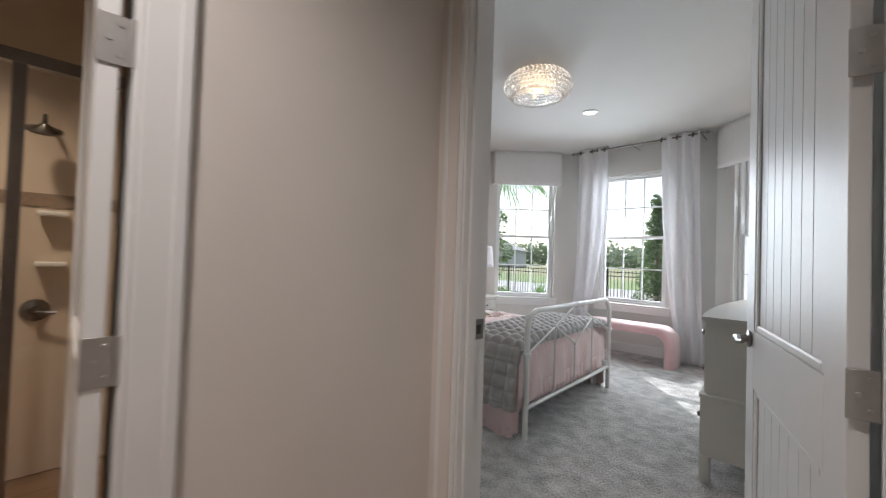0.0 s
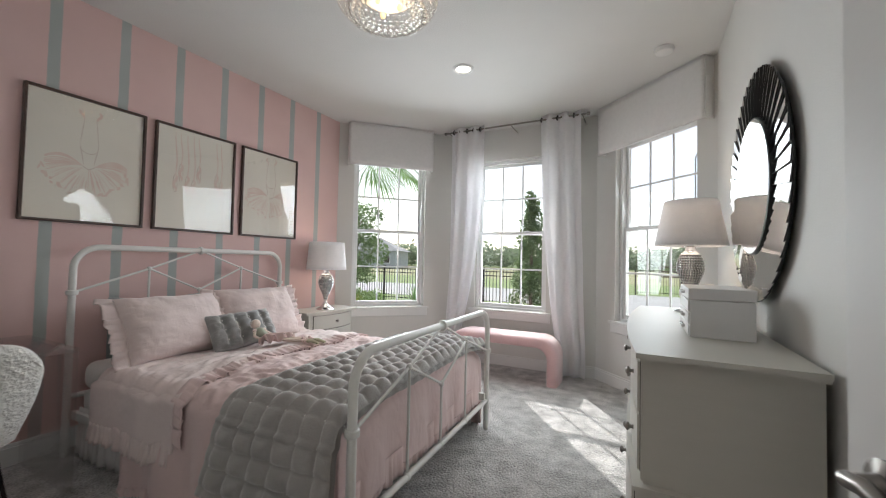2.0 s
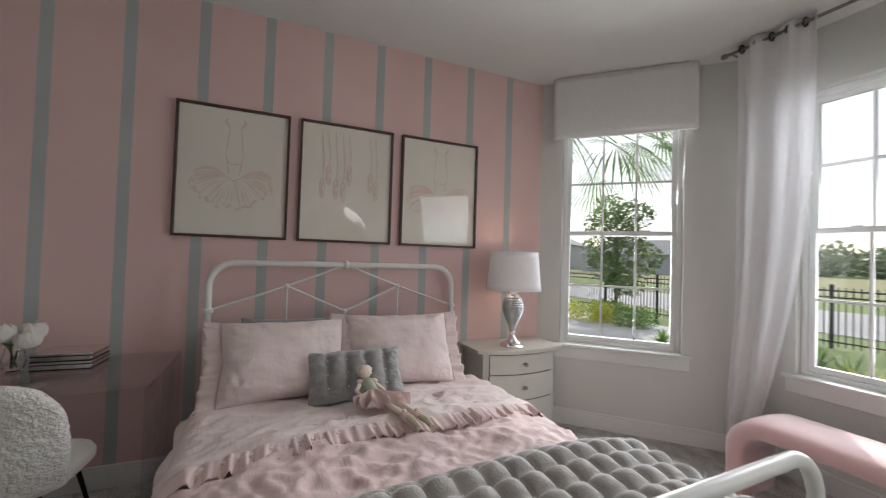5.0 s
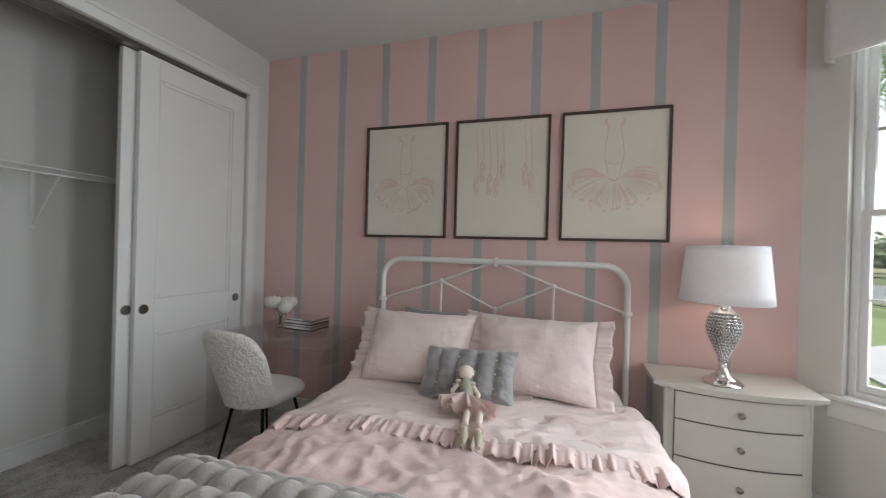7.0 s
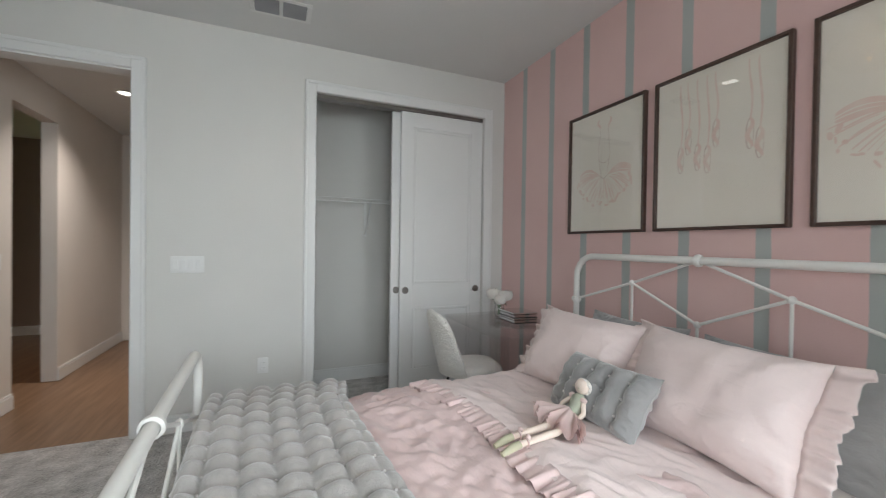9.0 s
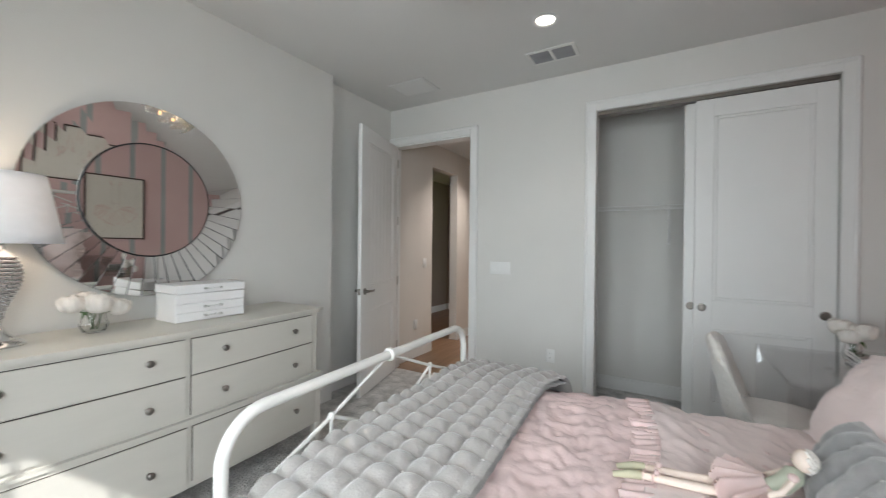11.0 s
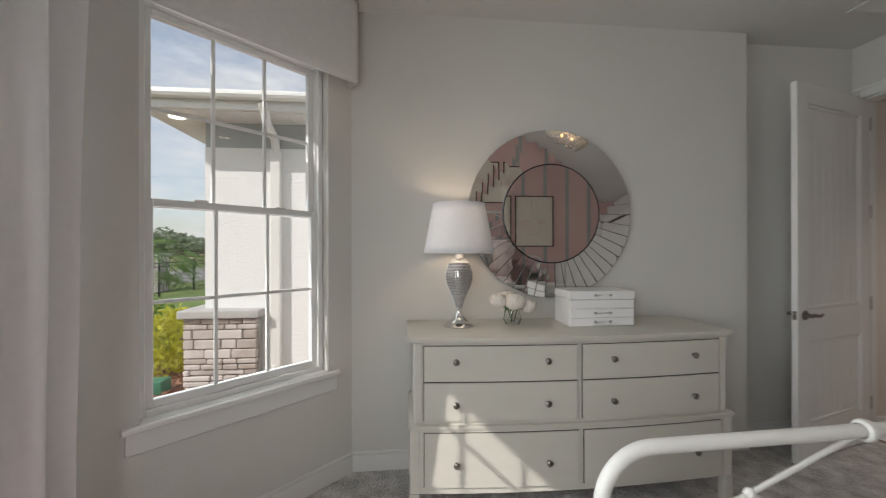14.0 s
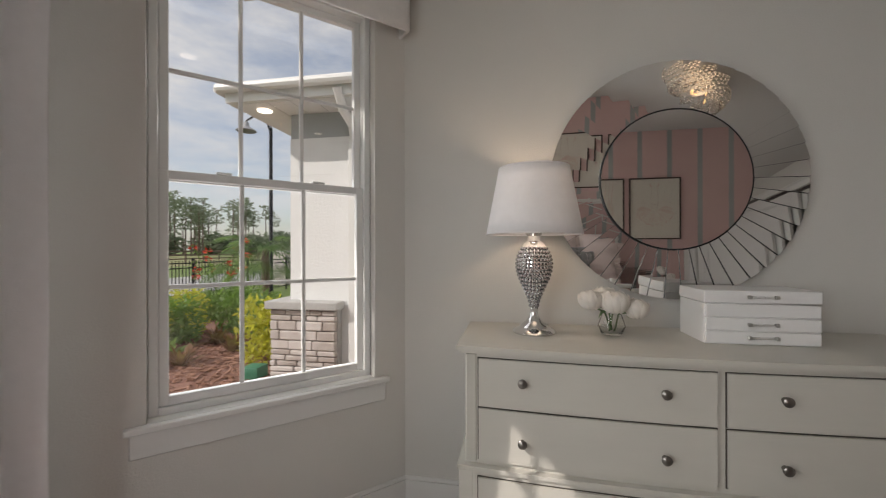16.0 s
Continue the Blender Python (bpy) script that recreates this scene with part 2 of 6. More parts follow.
def crinkled(name, color, strength):
    """Washed cotton: fine creases of two sizes, drawn out in two directions."""
    m = surface(name, color, 0.85, var=0.05, scale=3, sheen=0.25)
    n, l = m.node_tree.nodes, m.node_tree.links
    tc, total = n.new("ShaderNodeTexCoord"), None
    for sc, st, amt in ((4, (1, 2.6, 1), 1.0), (8, (2.4, 1, 1), 0.5), (22, (1.4, 1, 1), 0.12)):
        mp, t, sub, ab, mu = n.new("ShaderNodeMapping"), n.new("ShaderNodeTexNoise"), n.new("ShaderNodeMath"), n.new("ShaderNodeMath"), n.new("ShaderNodeMath")
        mp.inputs["Scale"].default_value = st
        t.inputs["Scale"].default_value, t.inputs["Detail"].default_value, t.inputs["Distortion"].default_value = sc, 3, 0.6
        sub.operation, ab.operation, mu.operation = "SUBTRACT", "ABSOLUTE", "MULTIPLY"
        sub.inputs[1].default_value, mu.inputs[1].default_value = 0.5, amt
        l.new(tc.outputs["Object"], mp.inputs["Vector"])
        l.new(mp.outputs[0], t.inputs["Vector"])
        l.new(t.outputs["Fac"], sub.inputs[0])
        l.new(sub.outputs[0], ab.inputs[0])
        l.new(ab.outputs[0], mu.inputs[0])
        if total is None:
            total = mu.outputs[0]
        else:
            ad = n.new("ShaderNodeMath")
            l.new(total, ad.inputs[0])
            l.new(mu.outputs[0], ad.inputs[1])
            total = ad.outputs[0]
    bu = n.new("ShaderNodeBump")
    bu.inputs["Strength"].default_value, bu.inputs["Distance"].default_value = strength, 0.06
    l.new(total, bu.inputs["Height"])
    l.new(bu.outputs["Normal"], n["Principled BSDF"].inputs["Normal"])
    return m


DUVET = crinkled("blush pink cotton", (0.72, 0.55, 0.53), 0.16)
FLAP = crinkled("pale blush cotton", (0.77, 0.645, 0.62), 0.16)
SHEET = surface("white sheet cotton", (0.72, 0.69, 0.67), 0.85, var=0.03, scale=5, bump=0.2, bscale=25)
QUILT = surface("taupe grey velvet", (0.35, 0.325, 0.305), 0.75, var=0.10, scale=7, bump=0.3, bscale=140, sheen=0.8)
GREYPIL = surface("grey velvet", (0.29, 0.285, 0.28), 0.75, var=0.09, scale=6, bump=0.25, bscale=140, sheen=0.7)
BENCH = surface("pink velvet", (0.66, 0.44, 0.44), 0.8, var=0.06, scale=6, bump=0.12, bscale=140, sheen=0.6)
CREAM = surface("cream painted wood", (0.568, 0.546, 0.494), 0.42, var=0.025, scale=5, stretch=(1, 1, 6), bump=0.04, bscale=40)
# Near-black fill: drawer gap shade put in as strips, and far house panes
GAP = surface("drawer gap shade and dark far panes", (0.07, 0.06, 0.05), 0.8)
STEEL = surface("satin steel", (0.52, 0.51, 0.49), 0.42, metal=0.9, var=0.06, scale=30)
NICKEL = surface("brushed nickel", (0.252, 0.234, 0.216), 0.28, metal=1.0, var=0.08, scale=30)
CHROME = surface("polished chrome", (0.78, 0.78, 0.78), 0.07, metal=1.0, var=0.03)
MIRROR = surface("silvered mirror", (0.80, 0.79, 0.77), 0.0, metal=1.0, var=0.01)
BLACK = surface("black lacquer", (0.012, 0.012, 0.013), 0.35, var=0.2)
BLACKMETAL = surface("black metal", (0.02, 0.02, 0.021), 0.4, metal=0.6, var=0.2)
SHADE = cloth_through("white lamp shade linen", (0.87, 0.865, 0.88), 0.22, 0.3, 300)
BOXWHITE = surface("white lacquer", (0.80, 0.79, 0.785), 0.28, var=0.02, scale=6)
PETAL = cloth_through("white peony petal", (0.88, 0.84, 0.79), 0.3, 0.1, 60)
STEM = surface("green stem", (0.07, 0.14, 0.04), 0.6, var=0.25, scale=20)
CLEAR = glass_mat("clear glass", (0.97, 0.98, 0.97), 1.45)
CRYSTAL = glass_mat("crystal", (0.98, 0.97, 0.95), 1.5)
ACRYLIC = clear_pane("clear acrylic", (0.985, 0.98, 0.98), 0.05)
FLUFF = surface("white boucle fur", (0.76, 0.73, 0.68), 0.95, var=0.08, scale=40, bump=1.0, bscale=70, sheen=0.5)
FRAMEWOOD = surface("dark walnut frame", (0.065, 0.035, 0.025), 0.4, var=0.3, scale=9, stretch=(1, 6, 6))
BULB = glow("lamp glow", (1.0, 0.66, 0.34), 1.2)
CANGLOW = glow("downlight lens", (1.0, 0.90, 0.78), 5)
PLASTIC = surface("white switch plastic", (0.76, 0.755, 0.74), 0.35, var=0.02)
METALGREY = surface("grey vent metal", (0.30, 0.30, 0.31), 0.5, var=0.1)
GRASS = surface("mown grass", (0.10, 0.16, 0.035), 0.9, color2=(0.20, 0.26, 0.07), scale=2.2, big=0.12, bump=0.5, bscale=30)
ROADM = surface("pale concrete road", (0.36, 0.355, 0.35), 0.9, var=0.1, scale=2, bump=0.2, bscale=60)
DIRT = surface("dry grass and sand", (0.30, 0.26, 0.14), 0.95, color2=(0.18, 0.21, 0.07), scale=0.5, big=0.08, bump=0.4, bscale=20)
MULCH = surface("red-brown bark mulch", (0.12, 0.05, 0.035), 0.9, color2=(0.33, 0.17, 0.12), scale=34, bump=1.0, bscale=40)
STUCCO = surface("white stucco", (0.80, 0.80, 0.80), 0.9, var=0.03, scale=4, bump=0.6, bscale=38)
STUCCOGREY = surface("grey stucco", (0.40, 0.42, 0.43), 0.9, var=0.04, scale=4, bump=0.5, bscale=38)
STONE = surface("stacked ledge stone", (0.40, 0.345, 0.315), 0.85, color2=(0.62, 0.57, 0.545), scale=9, bump=0.5, bscale=30, random=0.5)
CAPSTONE = surface("grey cap stone", (0.45, 0.44, 0.43), 0.85, var=0.12, scale=8, bump=0.3, bscale=40)
LEAF = leafy("mid green leaf", (0.08, 0.15, 0.035), (0.17, 0.27, 0.06))
LEAFDARK = leafy("dark conifer green", (0.05, 0.09, 0.035), (0.11, 0.16, 0.06))
LEAFLIME = leafy("lime yellow leaf", (0.25, 0.30, 0.03), (0.50, 0.48, 0.06))
LEAFRED = leafy("red leaf", (0.34, 0.035, 0.03), (0.12, 0.12, 0.03))
FLOWERRED = surface("orange red flower", (0.60, 0.06, 0.02), 0.6, var=0.2)
PALMLEAF = leafy("palm frond green", (0.06, 0.13, 0.035), (0.14, 0.23, 0.07))
BARK = surface("grey brown bark", (0.14, 0.10, 0.075), 0.9, var=0.3, scale=12, bump=0.8, bscale=25)
FARGREEN = leafy("far woods", (0.09, 0.12, 0.07), (0.17, 0.21, 0.13))
ROOF = surface("grey shingle roof", (0.22, 0.22, 0.225), 0.85, var=0.12, scale=6, bump=0.3, bscale=20)
FLAGM = cloth_through("pale blue flag cloth", (0.50, 0.56, 0.68), 0.4)
PAPER = surface("cream paper", (0.76, 0.705, 0.62), 0.7, var=0.04, scale=3)
WASH1 = surface("pale rose watercolour", (0.71, 0.50, 0.435), 0.75, color2=(0.745, 0.65, 0.57), scale=14, big=4)
WASH2 = surface("tan ink line", (0.42, 0.28, 0.24), 0.75, color2=(0.66, 0.54, 0.47), scale=30)
SKIN = surface("doll cloth", (0.80, 0.67, 0.58), 0.85, var=0.03, scale=20, bump=0.2, bscale=200)
TULLE = cloth_through("pink tulle", (0.86, 0.70, 0.67), 0.35)
SHOE = surface("olive tan cloth", (0.50, 0.47, 0.33), 0.85, var=0.08, scale=20)
SAGE = surface("sage cloth", (0.42, 0.44, 0.35), 0.85, var=0.08, scale=20)
ORANGE = surface("orange plastic", (0.75, 0.12, 0.02), 0.5)
GOLD = surface("tan sandal cloth", (0.50, 0.36, 0.22), 0.7)

# ---- mesh helpers ----


class Build:
    """Collects vertices and faces for one mesh."""

    def __init__(self):
        self.v, self.f, self.m = [], [], []

    def add(self, v, f, mi=0):
        k = len(self.v)
        self.v.extend(tuple(p) for p in v)
        self.f.extend(tuple(i + k for i in q) for q in f)
        self.m.extend([mi] * len(f))
        return self

    def box(self, a, b, bev=0.0, seg=2, m=None, mi=0):
        lo, hi = [min(p, q) for p, q in zip(a, b)], [max(p, q) for p, q in zip(a, b)]
        bm = bmesh.new()
        bmesh.ops.create_cube(bm, size=1)
        for q in bm.verts:
            q.co = Vector([lo[i] + (q.co[i] + 0.5) * (hi[i] - lo[i]) for i in range(3)])
        if bev:
            bmesh.ops.bevel(bm, geom=list(bm.edges), offset=min(bev, 0.49 * min(h - l for l, h in zip(lo, hi))), segments=seg, affect="EDGES", profile=0.5)
        if m is not None:
            bm.transform(m)
        bm.verts.index_update()
        self.add([q.co[:] for q in bm.verts], [[q.index for q in fc.verts] for fc in bm.faces], mi)
        bm.free()
        return self

    def tube(self, pts, r, n=10, closed=False, mi=0):
        pts = [Vector(p) for p in pts]
        rs = r if isinstance(r, (list, tuple)) else [r] * len(pts)
        v, f, up = [], [], None
        for i, p in enumerate(pts):
            a, b = pts[max(i - 1, 0)], pts[min(i + 1, len(pts) - 1)]
            if closed:
                a, b = pts[i - 1], pts[(i + 1) % len(pts)]
            d = (b - a).normalized()
            if up is None:
                up = d.orthogonal().normalized()
            up = (up - d * up.dot(d)).normalized()
            w = d.cross(up)
            for k in range(n):
                t = TAU * k / n
                v.append(p + rs[i] * (math.cos(t) * up + math.sin(t) * w))
        L = len(pts)
        for i in range(L if closed else L - 1):
            for k in range(n):
                j = (i + 1) % L
                f.append((i * n + k, i * n + (k + 1) % n, j * n + (k + 1) % n, j * n + k))
        if not closed:
            f.append(tuple(range(n - 1, -1, -1)))
            f.append(tuple((L - 1) * n + k for k in range(n)))
        return self.add(v, f, mi)

    def lathe(self, prof, n=32, at=(0, 0, 0), mi=0, m=None):
        v, f = [], []
        for r, z in prof:
            for k in range(n):
                t = TAU * k / n
                v.append(Vector((at[0] + r * math.cos(t), at[1] + r * math.sin(t), at[2] + z)))
        for i in range(len(prof) - 1):
            for k in range(n):
                f.append((i * n + k, i * n + (k + 1) % n, (i + 1) * n + (k + 1) % n, (i + 1) * n + k))
        if prof[0][0] <= 0.012:
            f.append(tuple(range(n - 1, -1, -1)))
        if prof[-1][0] <= 0.012:
            f.append(tuple((len(prof) - 1) * n + k for k in range(n)))
        if m is not None:
            v = [m @ p for p in v]
        return self.add(v, f, mi)

    def ball(self, c, r, nu=10, nv=7, mi=0):
        r = r if isinstance(r, (tuple, list)) else (r, r, r)
        v, f = [(c[0], c[1], c[2] + r[2])], []
        for i in range(1, nv):
            a = math.pi * i / nv
            for k in range(nu):
                t = TAU * k / nu
                v.append((c[0] + r[0] * math.sin(a) * math.cos(t), c[1] + r[1] * math.sin(a) * math.sin(t), c[2] + r[2] * math.cos(a)))
        v.append((c[0], c[1], c[2] - r[2]))
        for k in range(nu):
            f.append((0, 1 + k, 1 + (k + 1) % nu))
            e = 1 + (nv - 2) * nu
            f.append((len(v) - 1, e + (k + 1) % nu, e + k))
        for i in range(nv - 2):
            for k in range(nu):
                a, b = 1 + i * nu, 1 + (i + 1) * nu
                f.append((a + k, b + k, b + (k + 1) % nu, a + (k + 1) % nu))
        return self.add(v, f, mi)

    def sheet(self, fn, nu, nv, mi=0):
        """A grid of fn(i, j), i and j from 0 to 1."""
        v = [fn(i / nu, j / nv) for i in range(nu + 1) for j in range(nv + 1)]
        f = [(i * (nv + 1) + j, (i + 1) * (nv + 1) + j, (i + 1) * (nv + 1) + j + 1, i * (nv + 1) + j + 1) for i in range(nu) for j in range(nv)]
        return self.add(v, f, mi)

    def prism(self, poly, z0, z1, mi=0):
        n = len(poly)
        v = [(x, y, z0) for x, y in poly] + [(x, y, z1) for x, y in poly]
        f = [tuple(range(n - 1, -1, -1)), tuple(range(n, 2 * n))] + [(k, (k + 1) % n, n + (k + 1) % n, n + k) for k in range(n)]
        return self.add(v, f, mi)

    def done(self, name, mats, parent=None, label="", smooth=40, solid=0.0):
        me = bpy.data.meshes.new(name)
        me.from_pydata(self.v, [], self.f)
        for q in mats if isinstance(mats, (list, tuple)) else [mats]:
            me.materials.append(q)
        if len(set(self.m)) > 1:
            me.polygons.foreach_set("material_index", self.m)
        bm = bmesh.new()
        bm.from_mesh(me)
        bmesh.ops.recalc_face_normals(bm, faces=bm.faces)
        bm.to_mesh(me)
        bm.free()
        if smooth:
            me.polygons.foreach_set("use_smooth", [True] * len(me.polygons))
            me.set_sharp_from_angle(angle=radians(smooth))
        ob = new(name, me)
        if parent is not None:
            ob.parent = parent
        if label:
            ob["label"] = label
        if solid:
            md = ob.modifiers.new("thick", "SOLIDIFY")
            md.thickness, md.offset = solid, 0
        return ob


def thing(name, m, label, category, group=""):
    ob = new(name)
    ob.matrix_basis = m
    ob.empty_display_size = 0.1
    return tagged(ob, label, category, group)


def setting(ob, label="", category=""):
    return tagged(ob, label, category, kind="structure")


def n3(x, y, z=0.0):
    return noise.noise(Vector((x, y, z)))


def local(b, parent):
    """Turns world vertices of a Build into those of a thing."""
    m = Matrix.Identity(4)
    p = parent
    while p is not None:
        m = p.matrix_basis @ m
        p = p.parent
    inv = m.inverted()
    b.v = [tuple(inv @ Vector(q)) for q in b.v]
    return b


# ---- the room's shell ----
HGT = 2.90
XW, XE, YC = -3.485, 0.30, 1.03
LA, LB = (XW, 4.68), (-2.465, 5.70)
RA, RB = (XE, 4.73), (-0.67, 5.70)


def run(a, b, flip=False):
    """The matrix of a wall's plane: x along a to b, y outwards, z up."""
    d = (Vector(b) - Vector(a)).normalized()
    n = Vector((-d.y, d.x)) * (-1 if flip else 1)
    m = Matrix.Identity(4)
    m.col[0], m.col[1] = (d.x, d.y, 0, 0), (n.x, n.y, 0, 0)
    m.col[3] = (a[0], a[1], 0, 1)
    return m, (Vector(b) - Vector(a)).length


def wall(name, a, b, mat, thick=0.12, holes=(), flip=False, z1=HGT, over=(0, 0), label="", z0=0.0):
    """A wall with thickness, and openings (s0, s1, z0, z1) right through it."""
    m, L = run(a, b, flip)
    s0, s1 = -over[0], L + over[1]
    bd = Build()
    cur = s0
    for h0, h1, hb, ht in sorted(holes):
        bd.box((cur, 0, z0), (h0, thick, z1), m=m)
        if hb > z0:
            bd.box((h0, 0, z0), (h1, thick, hb), m=m)
        bd.box((h0, 0, ht), (h1, thick, z1), m=m)
        cur = h1
    bd.box((cur, 0, z0), (s1, thick, z1), m=m)
    return setting(bd.done(name, mat, smooth=0), label, "wall")


def skirting(a, b, flip=False, cut=(), mat=None):
    m, L = run(a, b, flip)
    bd = Build()
    spans, cur = [], 0.0
    for c0, c1 in sorted(cut):
        spans.append((cur, c0))
        cur = c1
    spans.append((cur, L))
    for s0, s1 in spans:
        if s1 - s0 > 0.02:
            bd.box((s0, -0.014, 0.0), (s1, -0.001, 0.105), m=m)
            bd.box((s0, -0.010, 0.105), (s1, -0.001, 0.128), bev=0.004, seg=1, m=m)
    return setting(bd.done("baseboard", mat or TRIM, smooth=0), "white painted baseboard along the wall", "baseboard")


WZ0, WZ1 = 0.665, 2.515
wall("wall_west", (XW, YC - 0.12), (XW, 4.68), PINK, 0.15, over=(0, 0.07), label="pink bedroom wall with painted grey stripes")
wall("wall_bay_left", LA, LB, WALL, 0.15, [(0.185, 1.09, WZ0, WZ1)], over=(0.05, 0.05), label="warm white bay wall with a window")
wall("wall_bay_middle", LB, (-0.67, 5.70), WALL, 0.15, [(0.35, 1.25, WZ0, WZ1)], over=(0.05, 0.05), label="warm white bay wall with a window")
wall("wall_bay_right", RA, RB, WALL, 0.15, [(0.17, 1.085, WZ0, WZ1)], flip=True, over=(0.05, 0.05), label="warm white bay wall with a window")
wall("wall_east", (XE, 2.02), (XE, 4.73), WALL, 0.15, flip=True, over=(0, 0.06), label="warm white wall behind the dresser")
wall("wall_recess", (0.43, 2.02), (0.43, 1.03), WALL, 0.14, label="warm white recess wall behind the open door")
wall("wall_south", (XW, YC), (0.43, YC), WALL, 0.12, [(0.215, 1.715, 0, 2.535), (2.892, 3.87, 0, 2.50)], flip=True, over=(0.15, 0.14), label="white wall with closet and door openings")
# closet
wall("wall_closet_back", (XW, 0.36), (-1.55, 0.36), WALL, 0.1, flip=True, label="white closet back wall")
wall("wall_closet_side", (-1.55, 0.36), (-1.55, 0.91), WALL, 0.1, flip=True, label="white closet side wall")
wall("wall_closet_end", (XW, 0.26), (XW, 0.91), WALL, 0.15, label="white closet end wall")
# hall, bathroom and passage
wall("wall_hall_west", (-0.69, -2.2), (-0.69, 0.91), HALLWALL, 0.12, [(1.42, 2.249, 0, 2.46)], label="beige hall wall beside the bathroom door")
wall("wall_hall_east", (0.43, 0.91), (0.43, -2.2), HALLWALL, 0.12, [(0.78, 1.47, 0, 2.44)], label="beige hall wall with a passage opening")
wall("wall_hall_end", (-0.81, -2.2), (0.55, -2.2), HALLWALL, 0.12, flip=True, label="beige hall end wall")
wall("wall_hall_north", (-0.69, 0.907), (-0.60, 0.907), HALLWALL, 0.02, flip=True, label="narrow beige hall wall beside the door casing")
# passage walls carry their shade in the brown colour
wall("wall_passage_back", (2.0, 0.6), (2.0, -3.0), SHADEWALL, 0.1, label="passage wall with shade put into its brown")
wall("wall_passage_north", (0.55, 0.6), (2.0, 0.6), SHADEWALL, 0.1, label="passage wall with shade put into its brown")
wall("wall_passage_south", (0.55, -3.0), (2.1, -3.0), SHADEWALL, 0.1, flip=True, label="passage wall with shade put into its brown")
wall("wall_bath_back", (-2.75, -1.6), (-2.75, 0.3), BEIGE, 0.1, label="beige tiled shower wall")
wall("wall_bath_north", (-2.75, 0.25), (-0.81, 0.25), BEIGE, 0.1, label="beige tiled bathroom wall")
wall("wall_bath_south", (-2.85, -1.6), (-0.81, -1.6), BEIGE, 0.1, flip=True, label="beige bathroom wall")

room = [(XW - 0.1, 0.3), (0.42, 0.3), (0.42, 0.97), (0.50, 0.97), (0.50, 2.2), (0.38, 2.2), (0.38, 4.78), (-0.65, 5.80), (-2.48, 5.80), (XW - 0.1, 4.75)]
fl = Build().prism([(XW - 0.1, 0.30), (-1.50, 0.30), (-1.50, 0.975), (0.50, 0.975), (0.50, 2.1), (0.40, 2.1), (0.40, 4.76), (-0.63, 5.79), (-2.50, 5.79), (XW - 0.1, 4.72)], -0.12, 0.0)
setting(fl.done("floor", CARPET, smooth=0), "grey cut-pile bedroom carpet with sunlit patches", "carpet")
setting(Build().box((-3.6, 0.25, HGT), (0.55, 5.86, HGT + 0.12)).done("ceiling", CEIL, smooth=0), "flat white bedroom ceiling", "ceiling")
setting(Build().box((-2.9, -3.1, 2.75), (2.15, 0.905, 2.87)).box((-0.69, 0.905, 2.75), (0.43, 0.908, 2.87)).done("ceiling_hall", CEIL, smooth=0), "flat white hall ceiling", "ceiling")
setting(Build().box((-2.9, -3.1, -0.12), (2.15, 0.975, -0.006)).done("floor_hall", WOOD, smooth=0), "brown wood plank hall floor", "floor")

skirting((XW, YC), (XW, 4.68))
skirting(LA, LB)
skirting(LB, (-0.67, 5.70))
skirting(RA, RB, flip=True)
skirting((XE, 2.02), (XE, 4.73), flip=True)
skirting((0.43, 2.02), (0.43, 1.03))
skirting((XE, 2.02), (0.43, 2.02))
skirting((XW, YC), (0.43, YC), flip=True, cut=[(0.12, 1.81), (2.80, 3.93)])
skirting((XW, 0.36), (-1.55, 0.36), flip=True)
skirting((-1.55, 0.36), (-1.55, 0.91), flip=True)
skirting((0.43, 0.91), (0.43, -2.2), cut=[(0.78, 1.47)])
skirting((-0.69, -2.2), (-0.69, 0.91), cut=[(1.33, 2.36)])
skirting((2.0, 0.6), (2.0, -3.0))
skirting((0.55, -3.0), (2.0, -3.0), flip=True)


def casing(name, x0, x1, zt, y, out, w=0.088, t=0.018, label="", w1=None):
    """Door casing on a wall of constant y; out: +1 stands proud towards +y."""
    bd = Build()
    w1 = w1 or w
    for s, e, z0, z1 in ((x0 - w, x0, 0, zt + w), (x1, x1 + w1, 0, zt + w), (x0, x1, zt, zt + w)):
        bd.box((s, y + out * 0.001, z0), (e, y + out * t, z1), bev=0.004, seg=1)
    for s, e, z0, z1 in ((x0 - w + 0.005, x0 - w + 0.025, 0, zt + w - 0.005), (x1 + w1 - 0.025, x1 + w1 - 0.005, 0, zt + w - 0.005)):
        bd.box((s, y + out * t, z0), (e, y + out * (t + 0.008), z1), bev=0.004, seg=1)
    bd.box((x0 - w + 0.025, y + out * t, zt + w - 0.03), (x1 + w1 - 0.025, y + out * (t + 0.008), zt + w - 0.008), bev=0.004, seg=1)
    return setting(bd.done(name, TRIM, smooth=0), label, "trim")


casing("trim_closet", -3.27, -1.77, 2.535, YC, 1, label="white painted closet casing")
casing("trim_door_room", -0.585, 0.378, 2.50, YC, 1, w=0.085, w1=0.048, label="white painted bedroom door casing")
casing("trim_door_hall", -0.585, 0.385, 2.50, 0.91, -1, w=0.085, w1=0.042, label="white painted bedroom door casing on the hall side")
jb = Build()
for x in (-0.593, 0.385):
    s = 1 if x < 0 else -1
    jb.box((x + s * 0.001, 0.905, 0), (x + s * 0.014, 1.035, 2.486), bev=0.002, seg=1)
    jb.box((x + s * 0.014, 0.93, 0), (x + s * 0.026, 0.972, 2.474), bev=0.002, seg=1)
jb.box((-0.578, 0.905, 2.486), (0.371, 1.035, 2.499))
setting(jb.done("trim_door_jamb", TRIM, smooth=0), "white door jamb with stop", "trim")
strike = thing("strike_plate", pose(-0.577, 0.995, 0.99), "brushed nickel strike plate on the door jamb", "strike plate")
